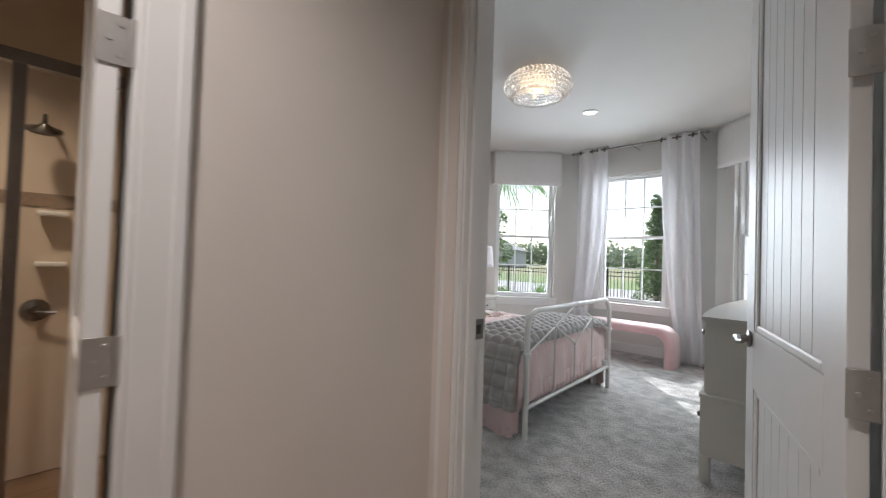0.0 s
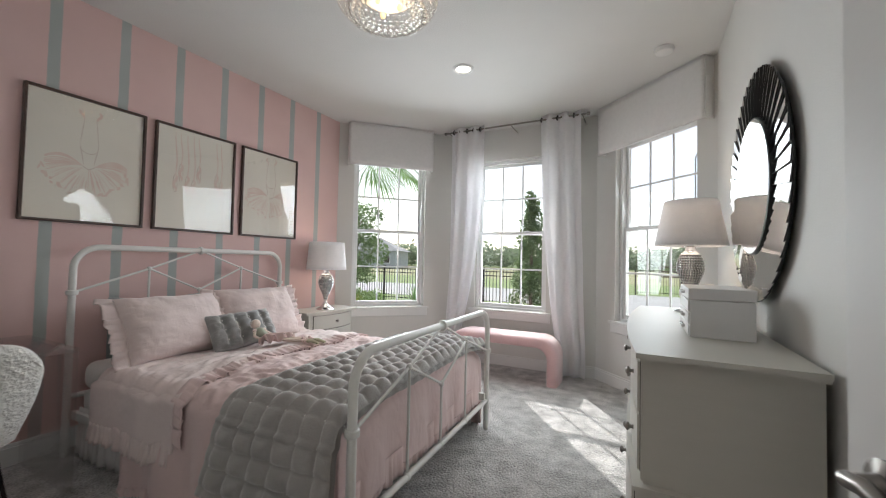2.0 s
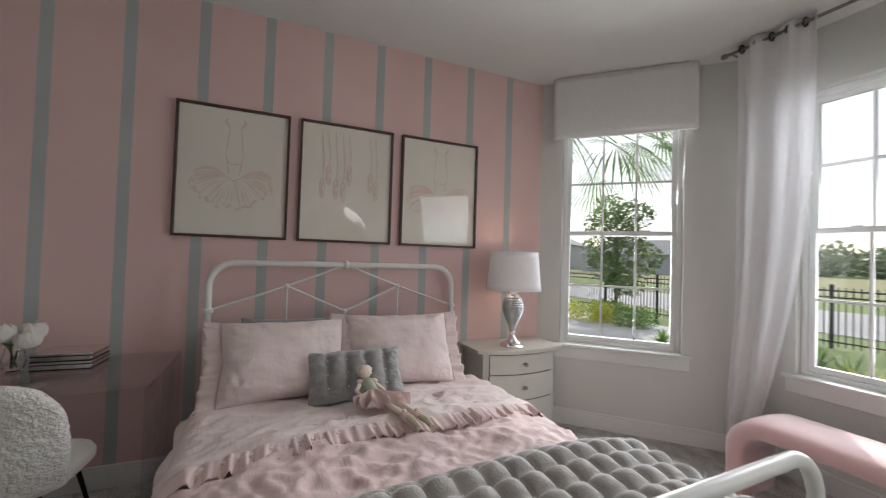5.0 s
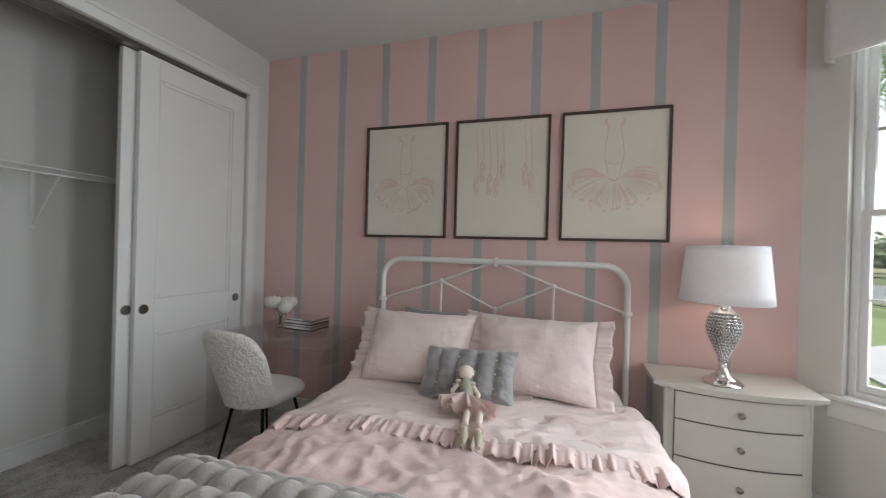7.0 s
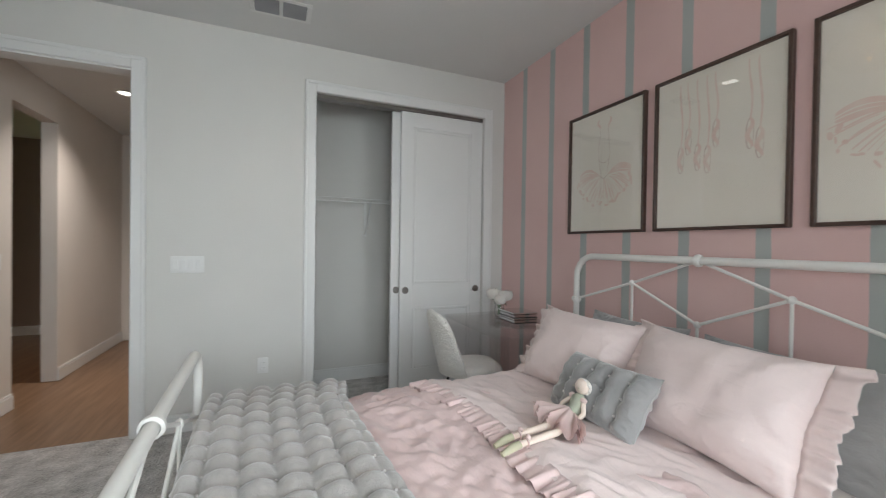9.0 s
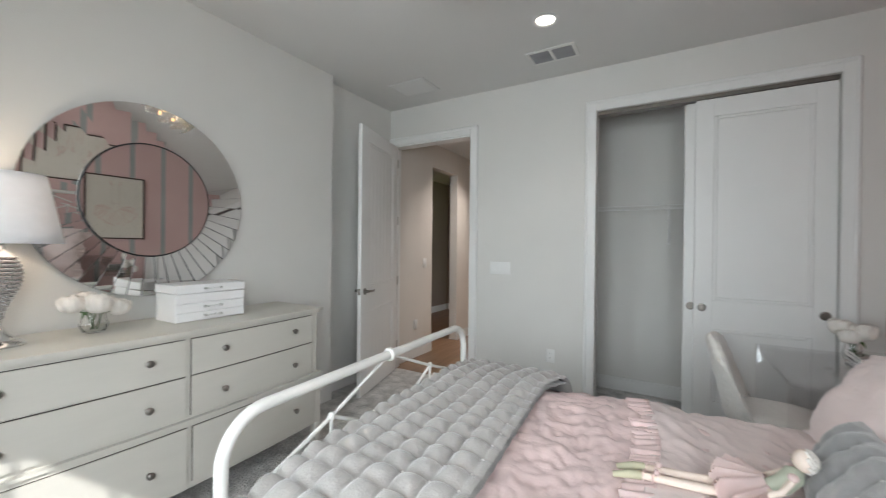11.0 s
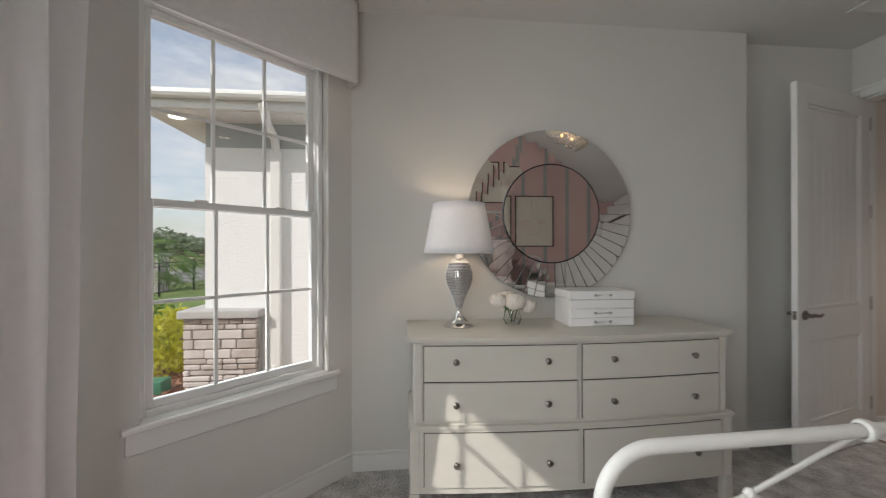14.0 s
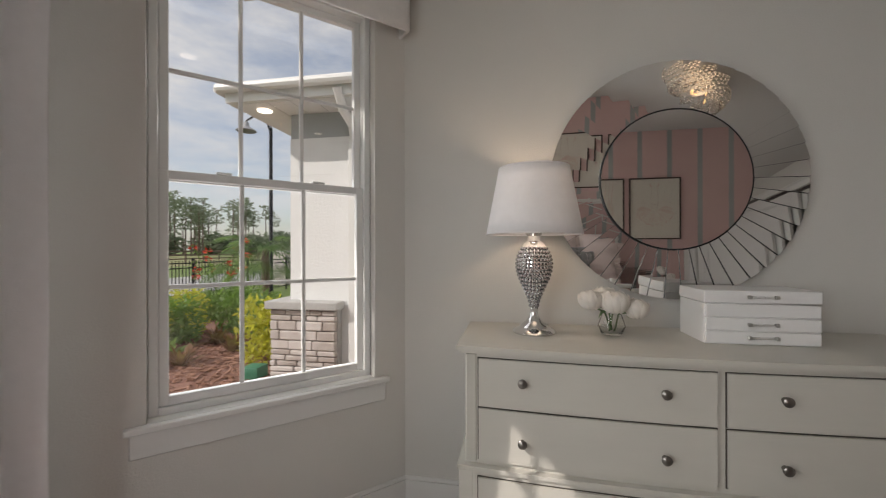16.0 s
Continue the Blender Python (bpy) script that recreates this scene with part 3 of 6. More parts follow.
Build().box((-0.002, -0.028, -0.035), (0.002, 0.028, 0.035), bev=0.001, seg=1).done("plate", NICKEL, strike)
Build().box((0.0021, -0.012, -0.016), (0.003, 0.012, 0.016)).done("hole", BLACK, strike)
for dz in (-0.026, 0.026):
    Build().lathe([(0.004, 0), (0.004, 0.002)], 10, m=pose(0.002, 0, dz, 0, 90, 0)).done("screw", NICKEL, strike)

# bathroom door frame on the hall's west wall
bt = Build()
for y0, y1 in ((0.049, 0.139), (-0.87, -0.78)):
    bt.box((-0.689, y0, 0), (-0.672, y1, 2.55), bev=0.004, seg=1)
    bt.box((-0.672, y0 + 0.06, 0), (-0.664, y0 + 0.085, 2.54), bev=0.003, seg=1)
bt.box((-0.689, -0.78, 2.46), (-0.672, 0.049, 2.55), bev=0.004, seg=1)
bt.box((-0.82, 0.036, 0), (-0.685, 0.048, 2.46))
bt.box((-0.82, -0.779, 0), (-0.685, -0.767, 2.46))
setting(bt.done("trim_bath_door", TRIM, smooth=0), "white painted bathroom door casing", "trim")


def panel_door(th, W, H, T, planks, handle_side, groove=0.004):
    """A two-panel door in its own axes: x across from the hinge, y through, z up."""
    st, zr = 0.115, [(0.012, 0.25), (0.79, 1.0), (H - 0.13, H)]
    bd = Build()
    bd.box((0, -T / 2, 0.012), (st, T / 2, H), bev=0.002, seg=1)
    bd.box((W - st, -T / 2, 0.012), (W, T / 2, H), bev=0.002, seg=1)
    for a, b in zr:
        bd.box((st, -T / 2, a), (W - st, T / 2, b))
    bd.done("door_frame", TRIM, th, smooth=0)
    for z0, z1 in ((0.25, 0.79), (1.0, H - 0.13)):
        pb = Build()
        for s in (-1, 1):
            for a, b in (((st, z0), (st + 0.026, z1)), ((W - st - 0.026, z0), (W - st, z1)), ((st + 0.026, z0), (W - st - 0.026, z0 + 0.026)), ((st + 0.026, z1 - 0.026), (W - st - 0.026, z1))):
                pb.box((a[0], s * (T / 2 - 0.014), a[1]), (b[0], s * (T / 2 - 0.003), b[1]), bev=0.008, seg=1)
            pw = (W - 2 * st - 0.052) / planks
            for i in range(planks):
                x = st + 0.026 + i * pw
                pb.box((x + groove / 2, s * 0.004, z0 + 0.026), (x + pw - groove / 2, s * (T / 2 - 0.0115), z1 - 0.026), bev=0.002, seg=1)
        pb.box((st + 0.002, -0.004, z0 + 0.002), (W - st - 0.002, 0.004, z1 - 0.002))
        pb.done("door_panel", TRIM, th, smooth=0)


def lever(th, x, z, T, toward):
    for s in (-1, 1):
        ro = Build()
        ro.lathe([(0.026, 0), (0.032, 0.004), (0.032, 0.009), (0.015, 0.014), (0.011, 0.045)], 24, m=pose(x, s * T / 2, z, -90 * s, 0, 0))
        lv = Build()
        p0 = Vector((x, s * (T / 2 + 0.045), z))
        lv.tube([p0 - Vector((toward * 0.01, 0, 0)), p0 + Vector((toward * 0.02, 0, 0.004)), p0 + Vector((toward * 0.07, s * 0.006, -0.004)), p0 + Vector((toward * 0.115, 0, 0.004))], [0.011, 0.012, 0.009, 0.007], 12)
        h = ro.done("rose", NICKEL, th, "brushed nickel rose")
        lv.done("lever", NICKEL, h, "brushed nickel lever handle")
    Build().box((x + 0.068, -0.011, z - 0.028), (x + 0.0705, 0.011, z + 0.028)).done("latch_plate", NICKEL, th)
    Build().box((x + 0.07, -0.007, z - 0.009), (x + 0.082, 0.007, z + 0.009), bev=0.003, seg=1).done("latch", NICKEL, th)


def hinge(name, m, group):
    h = thing(name, m, "brushed steel butt hinge with rounded leaf and screws", "hinge", group)
    Build().box((-0.001, -0.050, -0.048), (0.002, 0.0, 0.048), bev=0.001, seg=1).done("leaf", STEEL, h)
    Build().tube([(0.004, 0.004, -0.047), (0.004, 0.004, 0.047)], 0.006, 10).done("barrel", STEEL, h)
    for dy, dz in ((-0.015, 0.03), (-0.032, 0.0), (-0.015, -0.03)):
        Build().lathe([(0.005, 0), (0.004, 0.0015)], 10, m=pose(0.002, dy, dz, 0, 90, 0)).done("screw", STEEL, h)
    return h


door = setting(thing("door_1", pose(0.333, 1.045, 0, 0, 0, 90 + 16.4), "open white two-panel beadboard bedroom door with lever", "door"))
panel_door(door, 0.887, 2.475, 0.035, 7, 1)
lever(door, 0.817, 0.965, 0.035, -1)
for z in (0.28, 1.0, 1.664, 2.3):
    hinge("door_hinge", pose(0.362, 1.0335, z, 0, 0, -76), "bedroom door hinges")
bdoor = setting(thing("door_2", pose(-0.694, -0.001, 0, 0, 0, 179.0), "open white bathroom door seen edge on", "door"))
panel_door(bdoor, 0.76, 2.43, 0.035, 6, 1)
for z in (0.3, 1.016, 1.632, 2.2):
    hinge("door_hinge", pose(-0.6925, 0.031, z), "bathroom door hinges")

# closet: two sliding doors, track, wire shelf
for nm, x0, y, lab in (("door_3", -2.405, 0.945, "white sliding closet door with panels, slid open"), ("door_4", -2.475, 0.992, "white sliding closet door with panels in front")):
    d = setting(thing(nm, pose(x0, y, 0, 0, 0, 180), lab, "closet door"))
    panel_door(d, 0.79, 2.50, 0.034, 1, 1, 0.0)
    for px in (0.05, 0.735):
        Build().lathe([(0.030, 0), (0.030, 0.003), (0.025, 0.004), (0.023, 0.001), (0.002, 0.0012)], 24, m=pose(px, -0.0172, 0.945, 90, 0, 0)).done("finger_pull", NICKEL, d, "round brushed nickel finger pull")
setting(Build().box((-3.265, 0.925, 2.505), (-1.775, 1.012, 2.534)).done("trim_closet_track", NICKEL, smooth=0), "metal sliding door track", "track")
shelf = thing("wire_shelf", pose(-2.5, 0.5, 1.76), "white wire closet shelf with hanging rail on brackets", "shelf")
for y in (-0.13, 0.16):
    Build().tube([(-0.97, y, 0), (0.94, y, 0)], 0.004, 6).done("rail", TRIM, shelf)
Build().tube([(-0.97, 0.16, -0.035), (0.94, 0.16, -0.035)], 0.005, 8).done("front_rail", TRIM, shelf)
wires = Build()
for i in range(76):
    x = -0.96 + i * 0.025
    wires.tube([(x, -0.13, 0.003), (x, 0.16, 0.003), (x, 0.163, -0.034)], 0.0016, 4)
tagged(wires.done("wires", TRIM, shelf), kind="stuff")
for x in (-0.6, 0.2):
    Build().tube([(x, 0.14, -0.01), (x, -0.13, -0.32)], 0.006, 6).box((x - 0.012, -0.139, -0.34), (x + 0.012, -0.132, 0.0)).done("bracket", TRIM, shelf)

# ---- windows ----


def window(name, m, W, label):
    """A double-hung window in wall axes: x along the wall, y outwards, z up."""
    w = setting(thing(name, m, label, "window"))
    b = Build()
    z0, z1, f = WZ0 + 0.002, WZ1 - 0.002, 0.034
    b.box((0.002, 0.055, z0), (f, 0.145, z1), bev=0.003, seg=1).box((W - f, 0.055, z0), (W - 0.002, 0.145, z1), bev=0.003, seg=1)
    b.box((f, 0.055, z1 - f), (W - f, 0.145, z1), bev=0.003, seg=1).box((f, 0.055, z0), (W - f, 0.145, z0 + 0.03), bev=0.003, seg=1)
    b.done("window_frame", VINYL, w, smooth=0)
    mid = 1.603
    for nm, a, c, y in (("upper_sash", mid - 0.018, z1 - f, 0.105), ("lower_sash", z0 + 0.03, mid + 0.02, 0.072)):
        s, r = Build(), 0.034
        x0, x1 = f, W - f
        s.box((x0, y, a), (x0 + r, y + 0.032, c), bev=0.003, seg=1).box((x1 - r, y, a), (x1, y + 0.032, c), bev=0.003, seg=1)
        s.box((x0 + r, y, a), (x1 - r, y + 0.032, a + r + 0.003), bev=0.003, seg=1).box((x0 + r, y, c - r), (x1 - r, y + 0.032, c), bev=0.003, seg=1)
        sash = s.done(nm, VINYL, w, smooth=0)
        gx0, gx1, gz0, gz1 = x0 + r, x1 - r, a + r + 0.003, c - r
        bar = 0.009
        for k in (1, 2):
            x = gx0 + (gx1 - gx0) * k / 3
            Build().box((x - bar, y + 0.008, gz0), (x + bar, y + 0.024, gz1), bev=0.003, seg=1).done("muntin", VINYL, sash, smooth=0)
        zm = (gz0 + gz1) / 2
        Build().box((gx0, y + 0.009, zm - bar), (gx1, y + 0.023, zm + bar), bev=0.003, seg=1).done("muntin", VINYL, sash, smooth=0)
        for i in range(3):
            for j in range(2):
                xa, xb = gx0 + (gx1 - gx0) * i / 3, gx0 + (gx1 - gx0) * (i + 1) / 3
                za, zb = (gz0, zm) if j == 0 else (zm, gz1)
                g = Build().add([(xa, y + 0.016, za), (xb, y + 0.016, za), (xb, y + 0.016, zb), (xa, y + 0.016, zb)], [(0, 1, 2, 3)]).done("pane", PANE, sash, smooth=0)
                g.visible_shadow = False
    for x in (0.26, W - 0.26):
        Build().box((x - 0.03, 0.066, mid + 0.0205), (x + 0.03, 0.098, mid + 0.030), bev=0.004, seg=1).done("sash_lock", VINYL, w, smooth=0)
    Build().box((-0.065, -0.035, WZ0 - 0.022), (W + 0.065, -0.001, WZ0 + 0.004), bev=0.006).box((0.002, -0.001, WZ0 - 0.0), (W - 0.002, 0.056, WZ0 + 0.004)).done("window_sill", TRIM, w, smooth=0)
    Build().box((-0.05, -0.016, WZ0 - 0.115), (W + 0.05, -0.001, WZ0 - 0.022), bev=0.004, seg=1).done("apron", TRIM, w, smooth=0)
    return w


ml, _ = run(LA, LB)
mr, _ = run(RA, RB, True)
mc, _ = run(LB, (-0.67, 5.70))
window("window_1", ml @ pose(0.185, 0, 0), 0.905, "white double-hung window with grid beside the nightstand")
window("window_2", mc @ pose(0.35, 0, 0), 0.90, "white double-hung window with grid between the curtains")
window("window_3", mr @ pose(0.17, 0, 0), 0.915, "white double-hung window with grid beside the dresser")


def valance(m, s0, s1, z0, z1, deep):
    v = thing("window_valance", m @ pose((s0 + s1) / 2, -0.001, z0), "white upholstered box valance above the window", "valance", "window valances")
    h, H = (s1 - s0) / 2, z1 - z0
    def face(a, b):
        x = -h + 2 * h * a
        return (x, -deep + 0.003 * n3(x * 3, b * 2, s0), H * b - 0.004 * math.sin(a * math.pi) * (1 - b))
    Build().sheet(face, 40, 10).done("front", VALANCE, v, solid=0.016)
    for s in (-1, 1):
        Build().box((s * h - 0.008, -deep + 0.009, 0.002), (s * h + 0.008, 0, H), bev=0.004, seg=1).done("return", VALANCE, v)
    Build().box((-h + 0.009, -deep + 0.009, H - 0.02), (h - 0.009, 0, H - 0.004)).done("top_board", TRIM, v, smooth=0)
    Build().tube([(-h, -deep - 0.009, H - 0.006), (h, -deep - 0.009, H - 0.006)], 0.0035, 6).done("welt", VALANCE, v)


valance(ml, 0.115, 1.155, 2.385, 2.895, 0.10)
valance(mr, 0.03, 1.225, 2.40, 2.895, 0.10)

# curtain rod, rings and the two panels
rod = thing("curtain_rod", pose(-1.58, 5.44, 2.845), "slim brushed metal curtain rod on brackets", "curtain rod")
Build().tube([(-0.83, 0, 0), (0.83, 0, 0)], 0.010, 12).done("rod", NICKEL, rod)
for s in (-1, 1):
    Build().lathe([(0.010, 0), (0.018, 0.004), (0.018, 0.03), (0.006, 0.036)], 16, m=pose(s * 0.83, 0, 0, 0, 90 * s, 0)).done("finial", NICKEL, rod)
for x in (-0.79, 0.0, 0.79):
    Build().tube([(x, 0, -0.012), (x, 0.05, -0.014), (x, 0.256, -0.012)], 0.006, 8).lathe([(0.02, 0), (0.02, 0.006)], 14, m=pose(x, 0.258, -0.012, 90, 0, 0)).done("bracket", NICKEL, rod)


def curtain(xa, xb, ba, bb, phase, folds, label):
    """A grommet curtain between xa and xb at the rod, ba and bb at the floor."""
    c = thing("window_curtain", pose((xa + xb) / 2, 5.44, 0), label, "curtain", "curtain panels")
    mid = (xa + xb) / 2
    def at(a, b):
        z = 0.02 + 2.868 * b
        k = min(1, (1 - b) * 1.12) ** 2.4
        lo, hi = xa + (ba - xa) * k, xb + (bb - xb) * k
        x = lo + (hi - lo) * a
        amp = 0.045 * (0.75 + 0.5 * n3(a * 5, b * 1.1, phase)) * (0.8 + 0.4 * (1 - b))
        y = amp * math.sin(TAU * folds * a + phase + 0.5 * n3(a * 2, b * 2, phase + 3)) * (1 - 0.35 * (1 - b)) + 0.012 * n3(a * 9, b * 3, phase + 9) + 0.115 * (1 - b)
        x += 0.012 * n3(a * 4, b * 3, phase + 5)
        return (x - mid, y, z)
    Build().sheet(at, 130, 46).done("cloth", SHEER, c, smooth=180, solid=0.002)
    for i in range(int(folds * 2)):
        a = (i + 0.5 - phase / math.pi) / (folds * 2)
        if 0.02 < a < 0.98:
            x = xa + (xb - xa) * a - mid
            Build().tube([(x + 0.004 * math.sin(t * TAU / 16), 0.024 * math.cos(t * TAU / 16), 2.845 + 0.024 * math.sin(t * TAU / 16)) for t in range(16)], 0.006, 8, closed=True).done("grommet", BLACKMETAL, c)


curtain(-2.345, -1.91, -2.45, -2.235, 0.4, 2.5, "white linen grommet curtain drawn aside, gathered at the window")
curtain(-1.24, -0.805, -1.06, -0.755, 1.2, 2.5, "white linen grommet curtain drawn aside behind the pink bench")

# ---- ceiling fittings ----


def downlight(x, y, z=HGT, label="round white recessed downlight, switched on"):
    d = thing("recessed_downlight", pose(x, y, z), label, "ceiling light", "recessed downlights")
    Build().lathe([(0.060, -0.001), (0.088, -0.001), (0.090, -0.006), (0.070, -0.012), (0.062, -0.006)], 40).done("trim_ring", TRIM, d)
    Build().lathe([(0.001, -0.004), (0.061, -0.003)], 32).done("lens", CANGLOW, d, "glowing warm lens")


downlight(-1.59, 4.11)
downlight(-1.588, 1.94)
downlight(-0.15, -0.35, 2.75)
vent = thing("ceiling_vent", pose(-1.505, 1.455, HGT), "grey louvred air supply vent in white frame", "vent")
b = Build()
for x0, x1, y0, y1 in ((-0.19, 0.19, 0.085, 0.115), (-0.19, 0.19, -0.115, -0.085), (-0.19, -0.16, -0.085, 0.085), (0.16, 0.19, -0.085, 0.085), (-0.012, 0.012, -0.085, 0.085)):
    b.box((x0, y0, -0.010), (x1, y1, -0.001), bev=0.003, seg=1)
b.done("frame", TRIM, vent, smooth=0)
Build().box((-0.16, -0.085, -0.003), (0.16, 0.085, -0.001)).done("backing", BLACK, vent, smooth=0)
for i in range(9):
    y = -0.078 + i * 0.019
    for x0, x1 in ((-0.158, -0.013), (0.013, 0.158)):
        Build().box((x0, -0.008, -0.001), (x1, 0.008, 0.001), m=pose(0, y, -0.006, 28, 0, 0)).done("slat", METALGREY, vent, smooth=0)
ap = thing("ceiling_register", pose(-0.19, 1.46, HGT), "flat white return air panel in the ceiling", "panel")
Build().box((-0.2, -0.15, -0.012), (0.2, 0.15, -0.001), bev=0.004, seg=1).done("plate", CEIL, ap, smooth=0)
for i in range(14):
    Build().box((-0.17, -0.125 + i * 0.019, -0.0145), (0.17, -0.118 + i * 0.019, -0.0121)).done("slat", CEIL, ap, smooth=0)
smoke = thing("smoke_detector", pose(-0.07, 4.47, HGT), "round white smoke detector on the ceiling", "smoke detector")
Build().lathe([(0.068, -0.001), (0.068, -0.012), (0.060, -0.030), (0.045, -0.036), (0.003, -0.038)], 32).done("body", PLASTIC, smoke)

cl = thing("ceiling_light", pose(-1.55, 2.94, HGT), "round flush crystal bead ceiling light with warm bulb", "ceiling light")
Build().lathe([(0.12, -0.001), (0.12, -0.025), (0.09, -0.03)], 40).done("canopy", CHROME, cl)
beads = Build()
for row in range(7):
    a = row / 6
    z = -0.045 - 0.16 * a
    r = 0.185 + 0.10 * math.sin(math.pi * (0.15 + 0.72 * a))
    n = int(TAU * r / 0.036)
    for k in range(n):
        t = TAU * (k + 0.5 * (row % 2)) / n
        beads.ball((r * math.cos(t), r * math.sin(t), z), 0.0165, 8, 6)
for row in range(3):
    r, z = 0.222 - row * 0.036, -0.212
    n = int(TAU * r / 0.036)
    for k in range(n):
        t = TAU * (k + 0.5 * (row % 2)) / n
        beads.ball((r * math.cos(t), r * math.sin(t), z + 0.004 * row), 0.0155, 8, 6)
tagged(beads.done("beading", CRYSTAL, cl, "clear crystal beads", smooth=180), kind="stuff")
Build().lathe([(0.10, -0.03), (0.155, -0.06), (0.15, -0.11), (0.10, -0.145), (0.003, -0.155)], 36).done("diffuser", cloth_through("frosted glass", (0.85, 0.80, 0.72), 0.6, 0.0), cl, "frosted glass diffuser bowl")
for t in range(3):
    Build().ball((0.075 * math.cos(t * 2.1 + 0.4), 0.075 * math.sin(t * 2.1 + 0.4), -0.178), (0.016, 0.016, 0.022), 12, 8).done("bulb", BULB, cl, "glowing warm bulb")

# ---- switches and outlets ----


def plate(name, m, w, h, gang, label, cat, group=""):
    p = thing(name, m, label, cat, group)
    Build().box((-w / 2, 0, -h / 2), (w / 2, 0.006, h / 2), bev=0.003).done("cover", PLASTIC, p)
    for k in range(gang):
        x = (k - (gang - 1) / 2) * 0.046
        if cat == "switch":
            Build().box((x - 0.016, 0.006, -0.033), (x + 0.016, 0.010, 0.033), bev=0.002, seg=1).box((x - 0.0185, 0.0055, -0.0355), (x + 0.0185, 0.0064, 0.0355)).done("rocker", PLASTIC, p)
        else:
            for z in (-0.02, 0.02):
                Build().box((x - 0.016, 0.006, z - 0.014), (x + 0.016, 0.009, z + 0.014), bev=0.003, seg=1).done("socket", PLASTIC, p)
                Build().box((x - 0.007, 0.009, z - 0.002), (x - 0.005, 0.0096, z + 0.007)).box((x + 0.005, 0.009, z - 0.002), (x + 0.007, 0.0096, z + 0.007)).done("slots", BLACK, p)


plate("light_switch", pose(-0.912, YC + 0.001, 1.182), 0.205, 0.118, 4, "white four-gang rocker switch plate on the wall", "switch")
plate("wall_outlet", pose(-1.402, YC + 0.001, 0.415), 0.075, 0.118, 1, "white double wall outlet below the switches", "outlet", "wall outlets")
plate("light_switch", pose(0.429, 0.305, 1.17, 0, 0, 90), 0.075, 0.118, 1, "white single rocker switch in the hall", "switch")
plate("wall_outlet", pose(0.429, 0.50, 0.41, 0, 0, 90), 0.075, 0.118, 1, "white double wall outlet in the hall", "outlet", "wall outlets")

# ---- bathroom glimpse ----
sh = thing("shower_enclosure", pose(-1.95, -0.55, 0), "framed glass shower enclosure with brown metal posts", "shower")
Build().box((-0.02, -1.0, 1.93), (0.02, 0.78, 1.98)).done("top_rail", NICKEL, sh, smooth=0)
for y in (-0.35, 0.39, 0.755):
    Build().box((-0.015, y - 0.02, 0.0), (0.015, y + 0.02, 1.93)).done("post", NICKEL, sh, smooth=0)
g = Build().add([(0, -0.95, 0.05), (0, 0.75, 0.05), (0, 0.75, 1.93), (0, -0.95, 1.93)], [(0, 1, 2, 3)]).done("pane", PANE, sh, smooth=0)
Build().box((-0.06, -1.0, 0.0), (0.06, 0.78, 0.10), bev=0.01).done("curb", BEIGE, sh)
Build().tube([(0.03, -0.35, 0.98), (0.05, -0.33, 0.98), (0.05, 0.2, 0.98), (0.03, 0.22, 0.98)], 0.009, 8).done("towel_bar", NICKEL, sh)
hd = thing("wall_shower", pose(-2.62, -0.09, 1.84), "nickel shower head on a short arm", "shower head")
Build().tube([(-0.13, 0.0, 0.06), (-0.02, 0.0, 0.07), (0.05, 0.0, 0.01)], 0.010, 8).done("arm", NICKEL, hd)
Build().lathe([(0.012, 0.03), (0.03, 0.015), (0.07, 0.0), (0.068, -0.01)], 20, m=pose(0.06, 0.0, -0.02, 0, 30, 0)).done("head", NICKEL, hd)
fc = thing("shower_valve", pose(-2.748, -0.09, 0.88, 0, 0, 90), "nickel shower valve lever on the tiles", "faucet")
Build().lathe([(0.06, 0), (0.055, 0.012), (0.02, 0.02), (0.018, 0.06)], 24, m=pose(0, 0, 0, 90, 0, 0)).tube([(0, -0.06, 0), (0.08, -0.07, -0.01)], 0.010, 8).done("valve", NICKEL, fc)
for z, w in ((1.13, 0.055), (1.40, 0.05)):
    sd = thing("soap_shelf", pose(-2.69, -0.03, z), "white corner soap shelf", "shelf", "soap shelves")
    Build().box((-w, -0.07, -0.012), (w, 0.05, 0.012), bev=0.006).done("shelf", TRIM, sd)
setting(Build().box((-2.749, -1.59, 1.44), (-2.742, 0.249, 1.51)).box((-2.74, 0.240, 1.44), (-1.2, 0.249, 1.51)).done("trim_tile_band", TILEBAND, smooth=0), "brown mosaic tile band", "tiles")

# ---- bed ----
BM = pose(-3.38, 3.01, 0, 0, 0, 2.25)
bed = thing("bed", BM, "white iron bed frame with rounded headboard and footboard", "bed")


